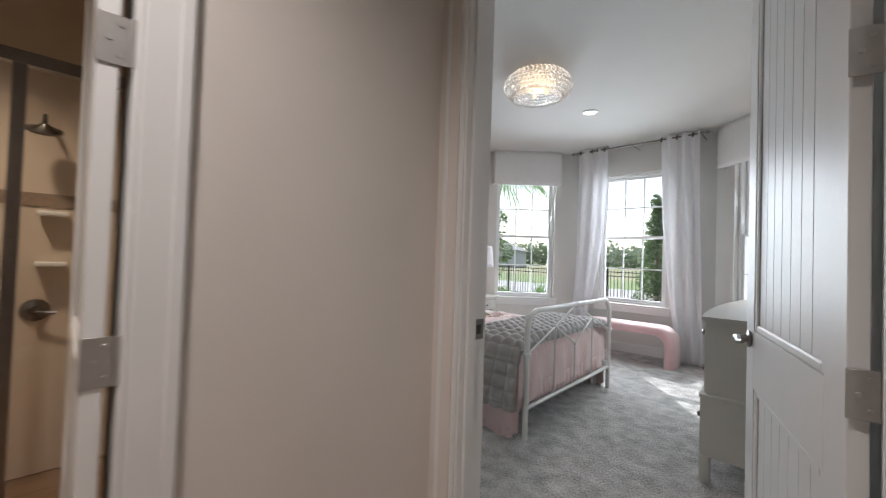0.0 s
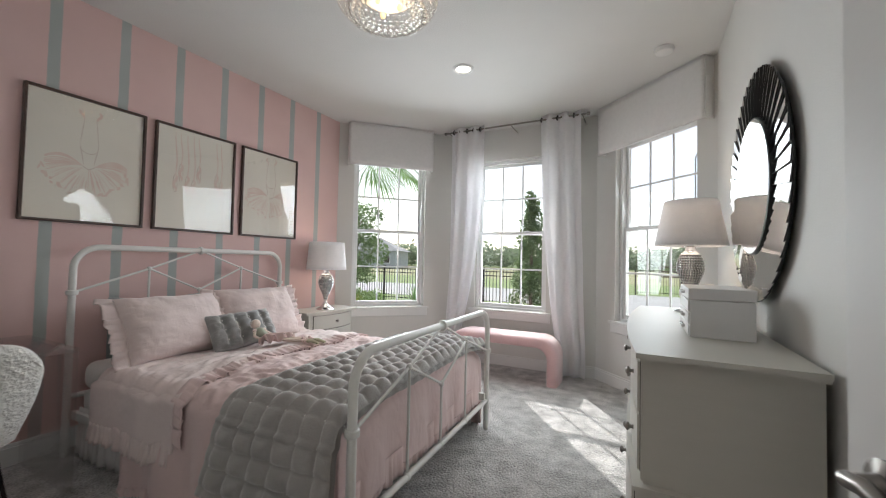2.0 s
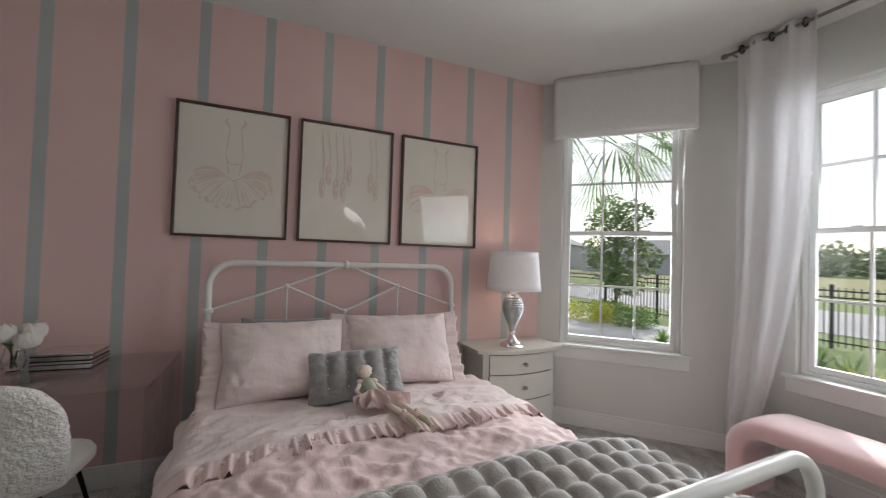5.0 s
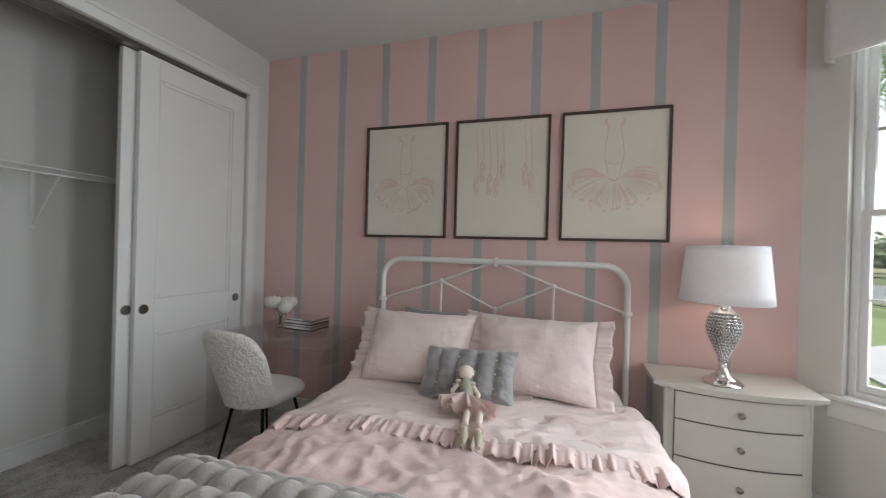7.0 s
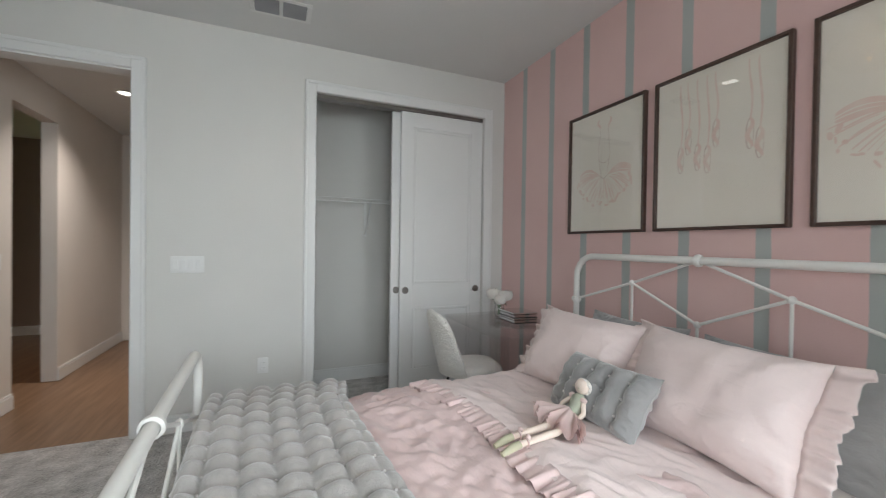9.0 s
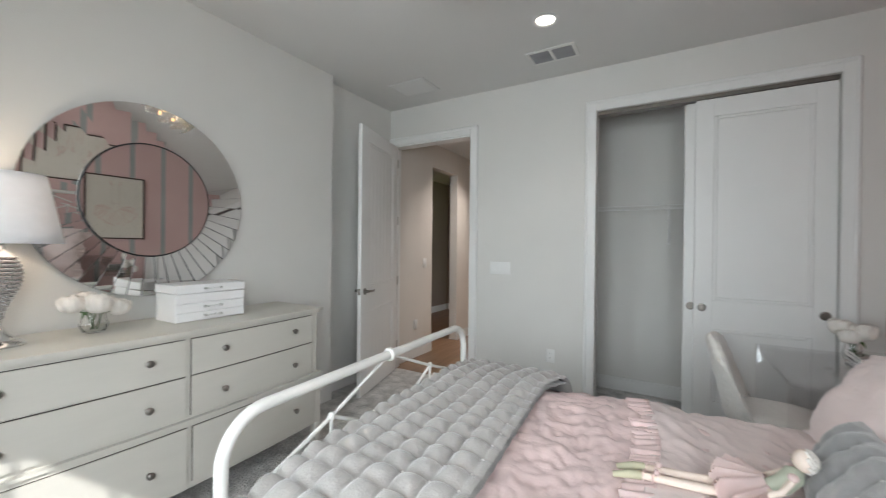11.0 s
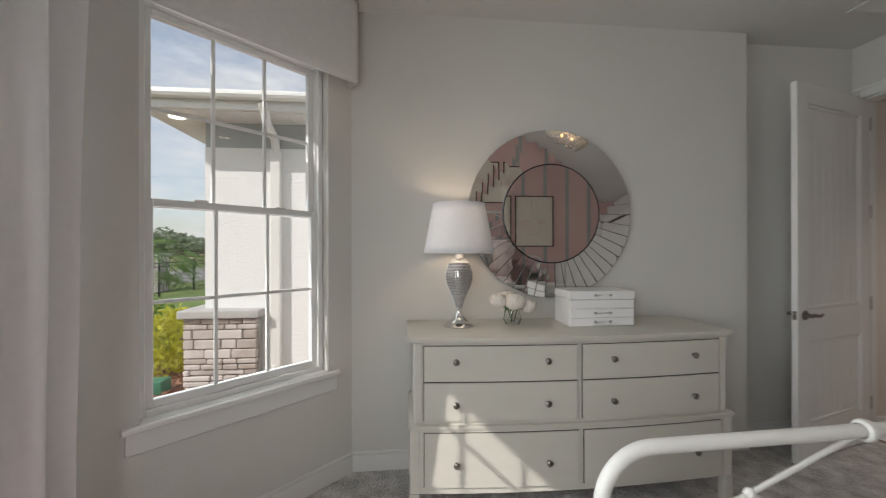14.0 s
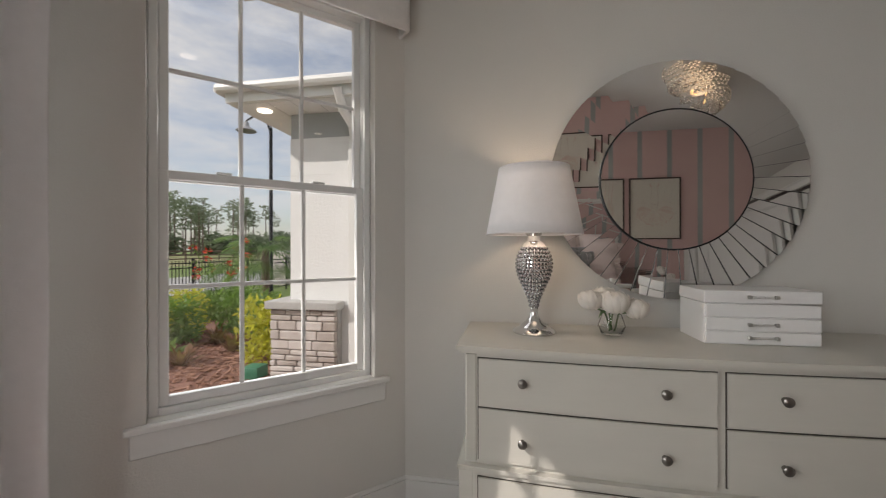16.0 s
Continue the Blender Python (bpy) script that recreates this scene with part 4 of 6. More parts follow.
def bed_end(x, half, top, zs, name):
    """Rounded tube frame with a diamond of thin rods, cast knuckles and rings."""
    R, r, k = 0.0195, 0.0075, 0.14
    pts = [(x, -half, 0.0), (x, -half, top - k)]
    for i in range(1, 9):
        a = math.pi / 2 * i / 9
        pts.append((x, -half + k * (1 - math.cos(a)), top - k + k * math.sin(a)))
    pts += [(x, -half + k, top), (x, 0, top)]
    pts += [(p[0], -p[1], p[2]) for p in reversed(pts[:-1])]
    f = Build().tube(pts, R, 14).done("%s_frame" % name, BEDWHITE, bed)
    j, zj, zl, zp, zb = zs
    rods = [((x, 0, top), (x, -j, zj)), ((x, 0, top), (x, j, zj)), ((x, -j, zj), (x, 0, zl)), ((x, j, zj), (x, 0, zl)),
            ((x, -j, zj), (x, -half, zp)), ((x, j, zj), (x, half, zp)), ((x, -j, zj), (x, -j, zb)), ((x, j, zj), (x, j, zb)), ((x, 0, zl), (x, 0, zb))]
    for a, b in rods:
        Build().tube([a, b], r, 8).done("rod", BEDWHITE, f)
    Build().tube([(x, -half, zb), (x, half, zb)], 0.016, 12).done("bottom_rail", BEDWHITE, f)
    for y, z, q in ((-j, zj, 0.015), (j, zj, 0.015), (0, zl, 0.015), (-j, zb, 0.019), (j, zb, 0.019), (0, zb, 0.019)):
        Build().ball((x, y, z), (q, q * 1.1, q * 1.2), 12, 8).done("knuckle", BEDWHITE, f)
    for y in (-half, half):
        Build().lathe([(0.022, -0.016), (0.029, -0.012), (0.031, 0), (0.029, 0.012), (0.022, 0.016)], 16, (x, y, zp)).done("collar", BEDWHITE, f)
    Build().lathe([(0.022, -0.016), (0.030, -0.010), (0.032, 0), (0.030, 0.010), (0.022, 0.016)], 16, m=pose(x, 0, top, 90, 0, 0)).done("collar", BEDWHITE, f)


bed_end(0.0, 0.80, 1.287, (0.37, 1.145, 0.975, 1.0, 0.36), "headboard")
bed_end(2.165, 0.80, 0.878, (0.37, 0.73, 0.55, 0.58, 0.21), "footboard")
for s in (-1, 1):
    Build().box((0.0, s * 0.765 - 0.014, 0.22), (2.165, s * 0.765 + 0.014, 0.27), bev=0.004).done("side_rail", BEDWHITE, bed)
Build().box((0.05, -0.745, 0.27), (2.10, 0.745, 0.40), bev=0.03, seg=3).done("box_spring", SHEET, bed)
Build().box((0.05, -0.755, 0.40), (2.105, 0.755, 0.575), bev=0.06, seg=4).done("mattress", SHEET, bed, "white mattress in a fitted sheet")


def drape(a, b, U, V, top, r=0.09):
    """A cloth point at lengths a along and b across the bed, hanging over foot and sides."""
    def fold(e):
        if e <= 0:
            return 0.0, 0.0
        q = r * math.pi / 2
        return (r * math.sin(e / r), r * (1 - math.cos(e / r))) if e < q else (r, r + e - q)
    hu, du = fold(a - U)
    hv, dv = fold(abs(b) - V)
    return min(a, U) + hu, math.copysign(min(abs(b), V) + hv, b), top - (du if dv < 0.001 else dv if du < 0.001 else max(du, dv) + 0.25 * min(du, dv)), max(du, dv)


duvet = thing("duvet", BM @ pose(1.0, 0, 0.64), "blush pink cotton duvet with ruffled hem over the bed", "duvet")


def duvet_at(i, j, lift=0.0, a0=0.70, a1=2.45, span=1.34):
    a, b = a0 + (a1 - a0) * i, -span + 2 * span * j
    u, v, z, d = drape(a, b, 2.02, 0.72, 0.618 + lift)
    wr = 0.014 * n3(u * 2.1, v * 3.3, 1) - 0.030 * abs(n3(u * 5 + v * 2, v * 3.5, 2)) - 0.026 * abs(n3(u * 9 - v * 6, v * 10 + u * 3, 3)) - 0.016 * abs(n3(u * 20 + v * 5, v * 15 + u * 8, 5)) + 0.024
    z += wr * (1 if d < 0.05 else 0.4) - 0.04 * max(0.0, (abs(b) - 0.4) / 0.32) ** 2 * (abs(b) < 0.72) - 0.04 * (abs(b) >= 0.72) - 0.035 * max(0.0, 1.2 - a) / 0.5
    if d > 0.06:
        k = min(1, (d - 0.06) / 0.3)
        w = 0.022 * k * math.sin(9 * (u if abs(b) > 0.72 else v) * 2.2 + 3 * n3(u * 2, v * 2, 7)) + 0.02 * k
        if abs(b) > 0.72:
            v += math.copysign(w, b)
        if a > 2.02:
            u += min(w, 0.028)
    u = min(u, 2.128)
    return u - 1.0, v, max(z, 0.03) - 0.64


Build().sheet(lambda i, j: duvet_at(i, j), 170, 230).done("cover", DUVET, duvet, smooth=180, solid=0.012)


def ruffle(fn, L, width, mat, parent, waves, amp=0.02, name="ruffle"):
    """A gathered strip: fn(s) gives its seam point, the way it falls and the way it puckers."""
    n = int(waves * 10)
    def at(i, j):
        p, down, outw = fn(i)
        ph = TAU * waves * i + 5.5 * n3(i * waves * 0.3, 0, 4)
        g = (0.7 * math.sin(ph) + 0.45 * math.sin(1.73 * ph + 1.0)) * (0.7 + 0.9 * n3(i * waves * 0.4, 3, 1))
        q = p + down * (width * j * (1 + 0.12 * n3(i * waves, 1, 2))) + outw * (amp * g * (0.15 + 0.85 * j))
        return tuple(q)
    return Build().sheet(at, n, 5).done(name, mat, parent, smooth=180, solid=0.003)


def hem(side):
    def fn(s):
        i = 0.0 + s * 0.78
        j = 0.012 if side < 0 else 0.988
        p = Vector(duvet_at(i, j))
        return p + Vector((0, side * 0.004, 0.02)), Vector((0, side * 0.12, -1)), Vector((0, side, 0))
    return fn


for s in (-1, 1):
    ruffle(hem(s), 1.6, 0.115, DUVET, duvet, 34, 0.022)
ruffle(lambda s: (Vector((2.122 - 1.0, -0.74 + 1.48 * s, 0.335 - 0.64)), Vector((0.04, 0, -1)), Vector((0.6, 0, 0.1))), 1.5, 0.13, DUVET, duvet, 24, 0.02)


def flap_at(i, j):
    a, b = 0.40 + 0.70 * i, -1.10 + 2.2 * j
    a += (0.04 * n3(b * 2.2, 5) - 0.03 * b - 0.12 * max(0.0, b - 0.45)) * i
    u, v, z, d = drape(a, b, 1.97, 0.735, 0.628 - 0.05 * (1 - i) ** 0.9 - 0.03 * min(1.0, max(0.0, (abs(b) - 0.4) / 0.335) ** 2) * i)
    z += 0.018 * n3(u * 2.5, v * 2.7, 11) - 0.026 * abs(n3(u * 6, v * 3.4, 12)) - 0.018 * abs(n3(u * 12 + v * 5, v * 8, 13)) + 0.013 + 0.014 * math.sin(math.pi * min(1, max(0, (i - 0.75) * 4)))
    if d > 0.06:
        v += math.copysign(0.022 + 0.012 * math.sin(16 * u), b)
    return u - 1.0, v, z - 0.64


Build().sheet(flap_at, 90, 190).done("turned_down_flap", FLAP, duvet, "pale blush turned-down edge", smooth=180, solid=0.014)
def flap_seam(s):
    p = Vector(flap_at(1.0, 0.02 + 0.96 * s))
    side = abs(0.04 + 1.92 * s - 1) > 0.7
    return p + Vector((-0.03, 0, 0.014)), Vector((1, 0, -0.22)), Vector((0.25, 0.15, 0.9 if not side else 0.2))
ruffle(flap_seam, 2.0, 0.095, DUVET, duvet, 40, 0.026)
for sg in (-1, 1):
    def side_seam(s, sg=sg):
        p = Vector(flap_at(0.02 + 0.96 * s, 0.008 if sg < 0 else 0.992))
        return p + Vector((0, sg * 0.006, 0.02)), Vector((0, sg * 0.10, -1)), Vector((0.2, sg, 0))
    ruffle(side_seam, 0.8, 0.10, FLAP, duvet, 17, 0.018)
for sg in (-1, 1):
    ruffle(lambda s, sg=sg: (Vector((0.06 + 2.0 * s, sg * 0.757, 0.30)), Vector((0, sg * 0.03, -1)), Vector((0, sg, 0))), 2.0, 0.285, SHEET, bed, 46, 0.014, "bed_skirt")

quilt = thing("quilt", BM @ pose(1.8, 0, 0.72), "folded taupe grey velvet tufted quilt across the bed foot", "quilt")
CELL = 0.094


def quilt_at(i, j):
    a, b = 1.565 + 0.585 * i, -1.26 + 2.19 * j
    aa = a + 0.03 * n3(b * 1.7, 2) - 0.05 * (b + 0.2) * (1 - i) * 0.6 - 0.26 * (1 - i) * max(0.0, -b - 0.55)
    u, v, z, d = drape(aa, b, 2.085, 0.78, 0.672, 0.08)
    z -= 0.032 * min(1.0, max(0.0, (abs(b) - 0.45) / 0.33) ** 2)
    p, q = a / CELL + 0.06 * n3(a * 6, b * 6, 1), b / CELL + 0.06 * n3(a * 6, b * 6, 2)
    puff = (abs(math.sin(math.pi * p)) * abs(math.sin(math.pi * (q + 0.0)))) ** 0.45
    h = 0.040 * puff + 0.012 * n3(a * 3, b * 3, 6) + 0.003 * n3(a * 30, b * 30, 8)
    e = min(i, 1 - i) * 0.585
    h *= min(1, 0.25 + e / 0.05)
    if d < 0.03:
        z += h
    elif d < 0.10:
        t = (d - 0.03) / 0.07
        z += h * (1 - t)
        v += math.copysign(h * t, b)
    else:
        v += math.copysign(h + 0.018 + 0.05 * max(0, d - 0.1), b)
    u = min(u, 2.138)
    return u - 1.8, v, z - 0.72


Build().sheet(quilt_at, 64, 230).done("top", QUILT, quilt, smooth=180)
def quilt_under(i, j):
    p = quilt_at(i, j)
    a, b = 1.565 + 0.585 * i, -1.26 + 2.19 * j
    side = abs(b) > 0.83
    return (p[0], p[1] - (math.copysign(0.03, b) if side else 0), p[2] - (0 if side else 0.03))
Build().sheet(quilt_under, 16, 110).done("backing", QUILT, quilt, smooth=180)
for k in range(1, 7):
    for q in range(-12, 10):
        i, j = ((16 + k) * CELL - 1.565) / 0.585, (q * CELL + 1.26) / 2.19
        if 0.03 < i < 0.97 and 0.02 < j < 0.98:
            p = quilt_at(i, j)
            Build().ball((p[0], p[1], p[2] + 0.004), 0.005, 6, 4).done("tuft", SHEET, quilt)


def lean(x, y, z, back, turn=0.0):
    """Upright cushion pose: its width along y, its face to +x, leaning back towards -x."""
    m = Matrix.Identity(4)
    s, c = math.sin(radians(back)), math.cos(radians(back))
    m.col[0], m.col[1], m.col[2], m.col[3] = (0, 1, 0, 0), (-s, 0, c, 0), (c, 0, s, 0), (0, 0, 0, 1)
    return Matrix.Translation((x, y, z)) @ Matrix.Rotation(radians(turn), 4, "Z") @ m


def cushion(name, m, w, h, t, mat, label, seed, ruffled=False, tufts=False, group=""):
    c = thing(name, m, label, "pillow", group)
    b = Build()
    for s in (-1, 1):
        def at(i, j):
            x, y = 2 * i - 1, 2 * j - 1
            k = max(0.0, (1 - abs(x) ** 3.2)) ** 0.55 * max(0.0, (1 - abs(y) ** 3.2)) ** 0.55
            pin = 1 - 0.07 * (1 - abs(y)) * abs(x) ** 4
            pin2 = 1 - 0.10 * (1 - abs(x) ** 2) * abs(y) ** 4
            z = s * t / 2 * k
            wr = 0.014 * n3(x * 3 + seed, y * 3, s) - 0.016 * abs(n3(x * 5 + 2 * y + seed, y * 5 - x, s + 4)) * (x * x + y * y) * 0.7 - 0.010 * abs(n3(x * 9 + seed, y * 9 + 3 * x, s + 7)) * (abs(x) ** 3 + abs(y) ** 3) + 0.012 + 0.010 * math.sin(14 * math.atan2(y, x) + seed) * (abs(x) ** 4 + abs(y) ** 4) * 0.5
            if tufts:
                z -= s * sum(0.022 * math.exp(-((x - p) ** 2 + 0.35 * (y - q) ** 2) / 0.012) + 0.006 * math.exp(-(x - p) ** 2 / 0.004) for p in (-0.6, -0.2, 0.2, 0.6) for q in (-0.5, 0.0, 0.5)) * k
            return (w / 2 * x * pin, h / 2 * y * pin2, z + s * wr * min(1, k * 2))
        b.sheet(at, 72, 56)
    b.done("cushion", mat, c, smooth=180)
    if ruffled:
        for axis, sg in ((0, 1), (0, -1)):
            def seam(q):
                p = 2 * q - 1
                if axis == 0:
                    return Vector((sg * w / 2 * (1 - 0.07 * (1 - abs(p))), h / 2 * p, 0)), Vector((sg, 0.15 * p, 0)), Vector((0, 0.2, 1))
                return Vector((w / 2 * p, sg * h / 2 * (1 - 0.10 * (1 - p * p)), 0)), Vector((0, sg, 0)), Vector((0.2, 0, 1))
            ruffle(seam, 1, 0.085, mat, c, 7, 0.026)
    if tufts:
        for p in (-0.6, -0.2, 0.2, 0.6):
            for q in (-0.5, 0.0, 0.5):
                k = (1 - abs(p) ** 3.2) ** 0.55 * (1 - abs(q) ** 3.2) ** 0.55
                Build().ball((w / 2 * p, h / 2 * q, t / 2 * k - 0.020 * k + 0.002), 0.006, 6, 4).done("tuft_button", SHEET, c)
    return c


cushion("bed_pillow", lean(-3.265, 2.70, 0.76, 20), 0.62, 0.42, 0.10, GREYPIL, "grey velvet pillow propped against the headboard", 5, group="bed pillows")
cushion("bed_pillow", lean(-3.26, 3.40, 0.755, 20), 0.64, 0.42, 0.10, GREYPIL, "grey velvet pillow propped against the headboard", 8, group="bed pillows")
cushion("bed_pillow", lean(-2.985, 2.635, 0.775, 31, 2), 0.64, 0.45, 0.24, FLAP, "blush pink ruffled bed pillow leaning on the headboard", 1, True, group="bed pillows")
cushion("bed_pillow", lean(-3.025, 3.295, 0.785, 27, -2), 0.66, 0.455, 0.24, FLAP, "blush pink ruffled bed pillow leaning on the headboard", 3, True, group="bed pillows")
cushion("lumbar_pillow", lean(-2.795, 2.985, 0.718, 35, -3) @ pose(0, 0, 0, 0, 0, 2), 0.50, 0.285, 0.13, GREYPIL, "small grey velvet tufted lumbar pillow", 6, False, True, group="bed pillows")

# doll: one mesh
dl = Build()
H0 = Vector((-2.765, 2.965, 0.875))
dl.ball(H0, (0.036, 0.034, 0.040), 16, 12, 0)
for k in range(46):
    t, p = k * 2.4, (k / 46) ** 0.7 * 1.6
    o = Vector((-math.cos(p) * 0.7 - 0.2, math.sin(p) * math.cos(t), math.sin(p) * math.sin(t) + 0.35)).normalized()
    dl.ball(H0 + o * 0.035, 0.009, 6, 5, 4)
dl.tube([H0 + Vector((0.01, 0, -0.04)), (-2.735, 2.975, 0.82), (-2.70, 2.99, 0.785), (-2.66, 3.0, 0.765)], [0.016, 0.036, 0.034, 0.030], 12, mi=1)
for s in (-1, 1):
    dl.tube([(-2.73, 2.975 + s * 0.032, 0.82), (-2.69, 2.985 + s * 0.065, 0.785), (-2.64, 3.0 + s * 0.06, 0.765)], [0.012, 0.011, 0.010], 8, mi=0)
    dl.ball((-2.728, 2.975 + s * 0.035, 0.828), (0.018, 0.018, 0.014), 8, 6, 2)
    y = 3.03 + s * 0.028
    dl.tube([(-2.66, y - 0.02, 0.765), (-2.48, y + 0.05, 0.758), (-2.26, y + 0.10, 0.765)], [0.018, 0.016, 0.013], 10, mi=0)
    dl.tube([(-2.26, y + 0.10, 0.765), (-2.22, y + 0.112, 0.765), (-2.16, y + 0.125, 0.752)], [0.015, 0.016, 0.010], 10, mi=3)
    for q in (0.0, 0.035):
        dl.tube([(-2.30 + q, y + 0.093 + 0.017 * math.cos(t), 0.764 + 0.017 * math.sin(t)) for t in [TAU * g / 10 for g in range(10)]], 0.004, 6, closed=True, mi=2)
    dl.ball((-2.31, y + 0.09, 0.785), 0.012, 6, 5, 2)
def skirt(i, j):
    t = TAU * i
    r = 0.03 + 0.10 * j
    w = 0.022 * math.sin(11 * t + 2 * n3(i * 7, 1)) * j
    return (-2.66 + 0.09 * j + r * 0.55 * math.cos(t) * 1.1, 3.0 + 0.03 * j + r * 1.05 * math.sin(t), 0.785 - 0.012 * j + w + 0.02 * math.cos(t))
for q in range(3):
    dl.sheet(lambda i, j, q=q: tuple(Vector(skirt(i, j)) + Vector((0.008 * q, 0, -0.012 * q + 0.01 * n3(i * 9, q)))), 88, 6, 2)
for s in (-1, 1):
    dl.ball((H0.x + 0.039, H0.y + s * 0.016, H0.z + 0.004), (0.003, 0.005, 0.002), 6, 4, 3)
turn = Matrix.Translation((-2.68, 3.004, 0.762)) @ Matrix.Rotation(radians(-5), 4, "Z") @ Matrix.Diagonal((0.79, 1.0, 0.82, 1)) @ Matrix.Translation(-H0)
dl.v = [tuple(turn @ Vector(q)) for q in dl.v]
doll = dl.done("rag_doll", [SKIN, SAGE, TULLE, SHOE, PETAL], smooth=60)
tagged(doll, "cloth ballerina rag doll with pink tulle skirt lying on the bed", "doll")

# ---- bowed cream furniture ----


def bow_poly(y0, y1, x_front, x_back, c, half, bow, n=14):
    """A plan with a bowed front towards -x or +x, from the sign of bow."""
    front = [(x_front - bow * (1 - ((y0 + (y1 - y0) * k / n - c) / half) ** 2), y0 + (y1 - y0) * k / n) for k in range(n + 1)]
    return front + [(x_back(y1) if callable(x_back) else x_back, y1), (x_back(y0) if callable(x_back) else x_back, y0)]


def strip_poly(y0, y1, x_front, deep, c, half, bow, n=10):
    ys = [y0 + (y1 - y0) * k / n for k in range(n + 1)]
    f = [(x_front - bow * (1 - ((y - c) / half) ** 2), y) for y in ys]
    return f + [(x + deep, y) for x, y in reversed(f)]


def knob(parent, x, y, z, sg, r=0.015):
    Build().lathe([(r * 0.55, 0), (r * 0.4, 0.008), (r * 0.5, 0.013), (r, 0.018), (r * 1.02, 0.024), (r * 0.6, 0.030), (0.001, 0.031)], 18, m=pose(x, y, z, 0, 90 * sg, 0)).done("knob", NICKEL, parent, "round brushed nickel knob")


dr = thing("dresser", pose(0.08, 3.49, 0), "cream painted six-drawer dresser with bowed front", "dresser")
C, HF = 3.49, 0.87
dx, dy = 0.08, 3.49
def dpart(b, name, mat, parent=None, label="", smooth=30):
    return local(b, dr).done(name, mat, parent or dr, label, smooth)
TOPZ = 0.946
b = Build().prism(bow_poly(2.590, 4.382, -0.222, 0.275, C, 0.90, 0.055, 24), TOPZ - 0.018, TOPZ).prism(bow_poly(2.602, 4.370, -0.210, 0.275, C, 0.888, 0.055, 24), TOPZ - 0.030, TOPZ - 0.018)
dpart(b, "top", CREAM)
BX, BB = -0.212, 0.048
dpart(Build().prism(bow_poly(2.63, 4.35, BX + 0.012, 0.27, C, 0.86, BB, 20), 0.50, TOPZ - 0.030), "upper_body", CREAM)
dpart(Build().prism(bow_poly(2.605, 4.370, BX - 0.005, 0.27, C, 0.885, BB, 20), 0.155, 0.485), "lower_body", CREAM)
dpart(Build().prism(bow_poly(2.597, 4.378, BX - 0.016, 0.272, C, 0.895, BB, 20), 0.485, 0.500), "waist_moulding", CREAM)
for y0 in (2.605, 4.325):
    for x0 in (BX - 0.012, 0.22):
        dpart(Build().box((x0, y0, 0.0), (x0 + 0.05, y0 + 0.05, 0.154), bev=0.004), "leg", CREAM)
for y0 in (2.632, 4.306):
    dpart(Build().box((BX + 0.004, y0, 0.505), (BX + 0.03, y0 + 0.042, TOPZ - 0.031), bev=0.004, seg=1), "corner_post", CREAM)
for y0 in (2.607, 4.318):
    dpart(Build().box((BX - 0.012, y0, 0.155), (BX + 0.03, y0 + 0.055, 0.483), bev=0.004, seg=1), "corner_post", CREAM)
for ya, yb in ((2.682, 3.475), (3.507, 4.298)):
    for za, zb, xo, kz in ((0.722, 0.899, 0.006, 0.824), (0.520, 0.712, 0.006, 0.606), (0.190, 0.462, -0.011, 0.312)):
        # dark strip puts the shade round the drawer into colour
        dpart(Build().prism(strip_poly(ya - 0.004, yb + 0.004, BX + xo + 0.002, 0.01, C, 0.87, BB), za - 0.003, zb + 0.003), "gap_shade", GAP)
        d = dpart(Build().prism(strip_poly(ya, yb, BX + xo - 0.006, 0.012, C, 0.87, BB), za, zb), "drawer", CREAM)
        for ky in ((ya + yb) / 2 - 0.235, (ya + yb) / 2 + 0.235):
            kx = BX + xo - 0.006 - BB * (1 - ((ky - C) / 0.87) ** 2)
            knob(d, kx - dx, ky - dy, kz, -1, 0.0165)

ns = thing("nightstand", pose(-3.29, 4.285, 0), "cream painted bow-front nightstand with three drawers", "nightstand")
def npart(b, name, mat, parent=None, label="", smooth=30):
    return local(b, ns).done(name, mat, parent or ns, label, smooth)
NC, NT = 4.285, 0.705
npart(Build().prism(bow_poly(3.910, 4.650, -3.13, -3.47, NC, 0.37, -0.07, 16), NT - 0.020, NT).prism(bow_poly(3.94, 4.63, -3.14, -3.468, NC, 0.345, -0.07, 16), NT - 0.033, NT - 0.020), "top", CREAM)
npart(Build().prism(bow_poly(3.965, 4.605, -3.165, -3.465, NC, 0.32, -0.062, 16), 0.10, NT - 0.033), "body", CREAM)
for y0 in (3.966, 4.562):
    for x0 in (-3.462, -3.20):
        npart(Build().box((x0, y0, 0), (x0 + 0.042, y0 + 0.042, 0.099), bev=0.004), "leg", CREAM)
    npart(Build().box((-3.19, y0, 0.10), (-3.158, y0 + 0.042, NT - 0.034), bev=0.004, seg=1), "corner_post", CREAM)
for za, zb in ((0.525, 0.660), (0.335, 0.515), (0.14, 0.325)):
    npart(Build().prism(strip_poly(4.011, 4.559, -3.171, 0.01, NC, 0.32, -0.062), za - 0.003, zb + 0.003), "gap_shade", GAP)
    d = npart(Build().prism(strip_poly(4.014, 4.556, -3.170, 0.014, NC, 0.32, -0.062), za, zb), "drawer", CREAM)
    knob(d, -3.094 + 3.29, NC - 4.285, (za + zb) / 2, 1, 0.015)

# ---- table lamps ----


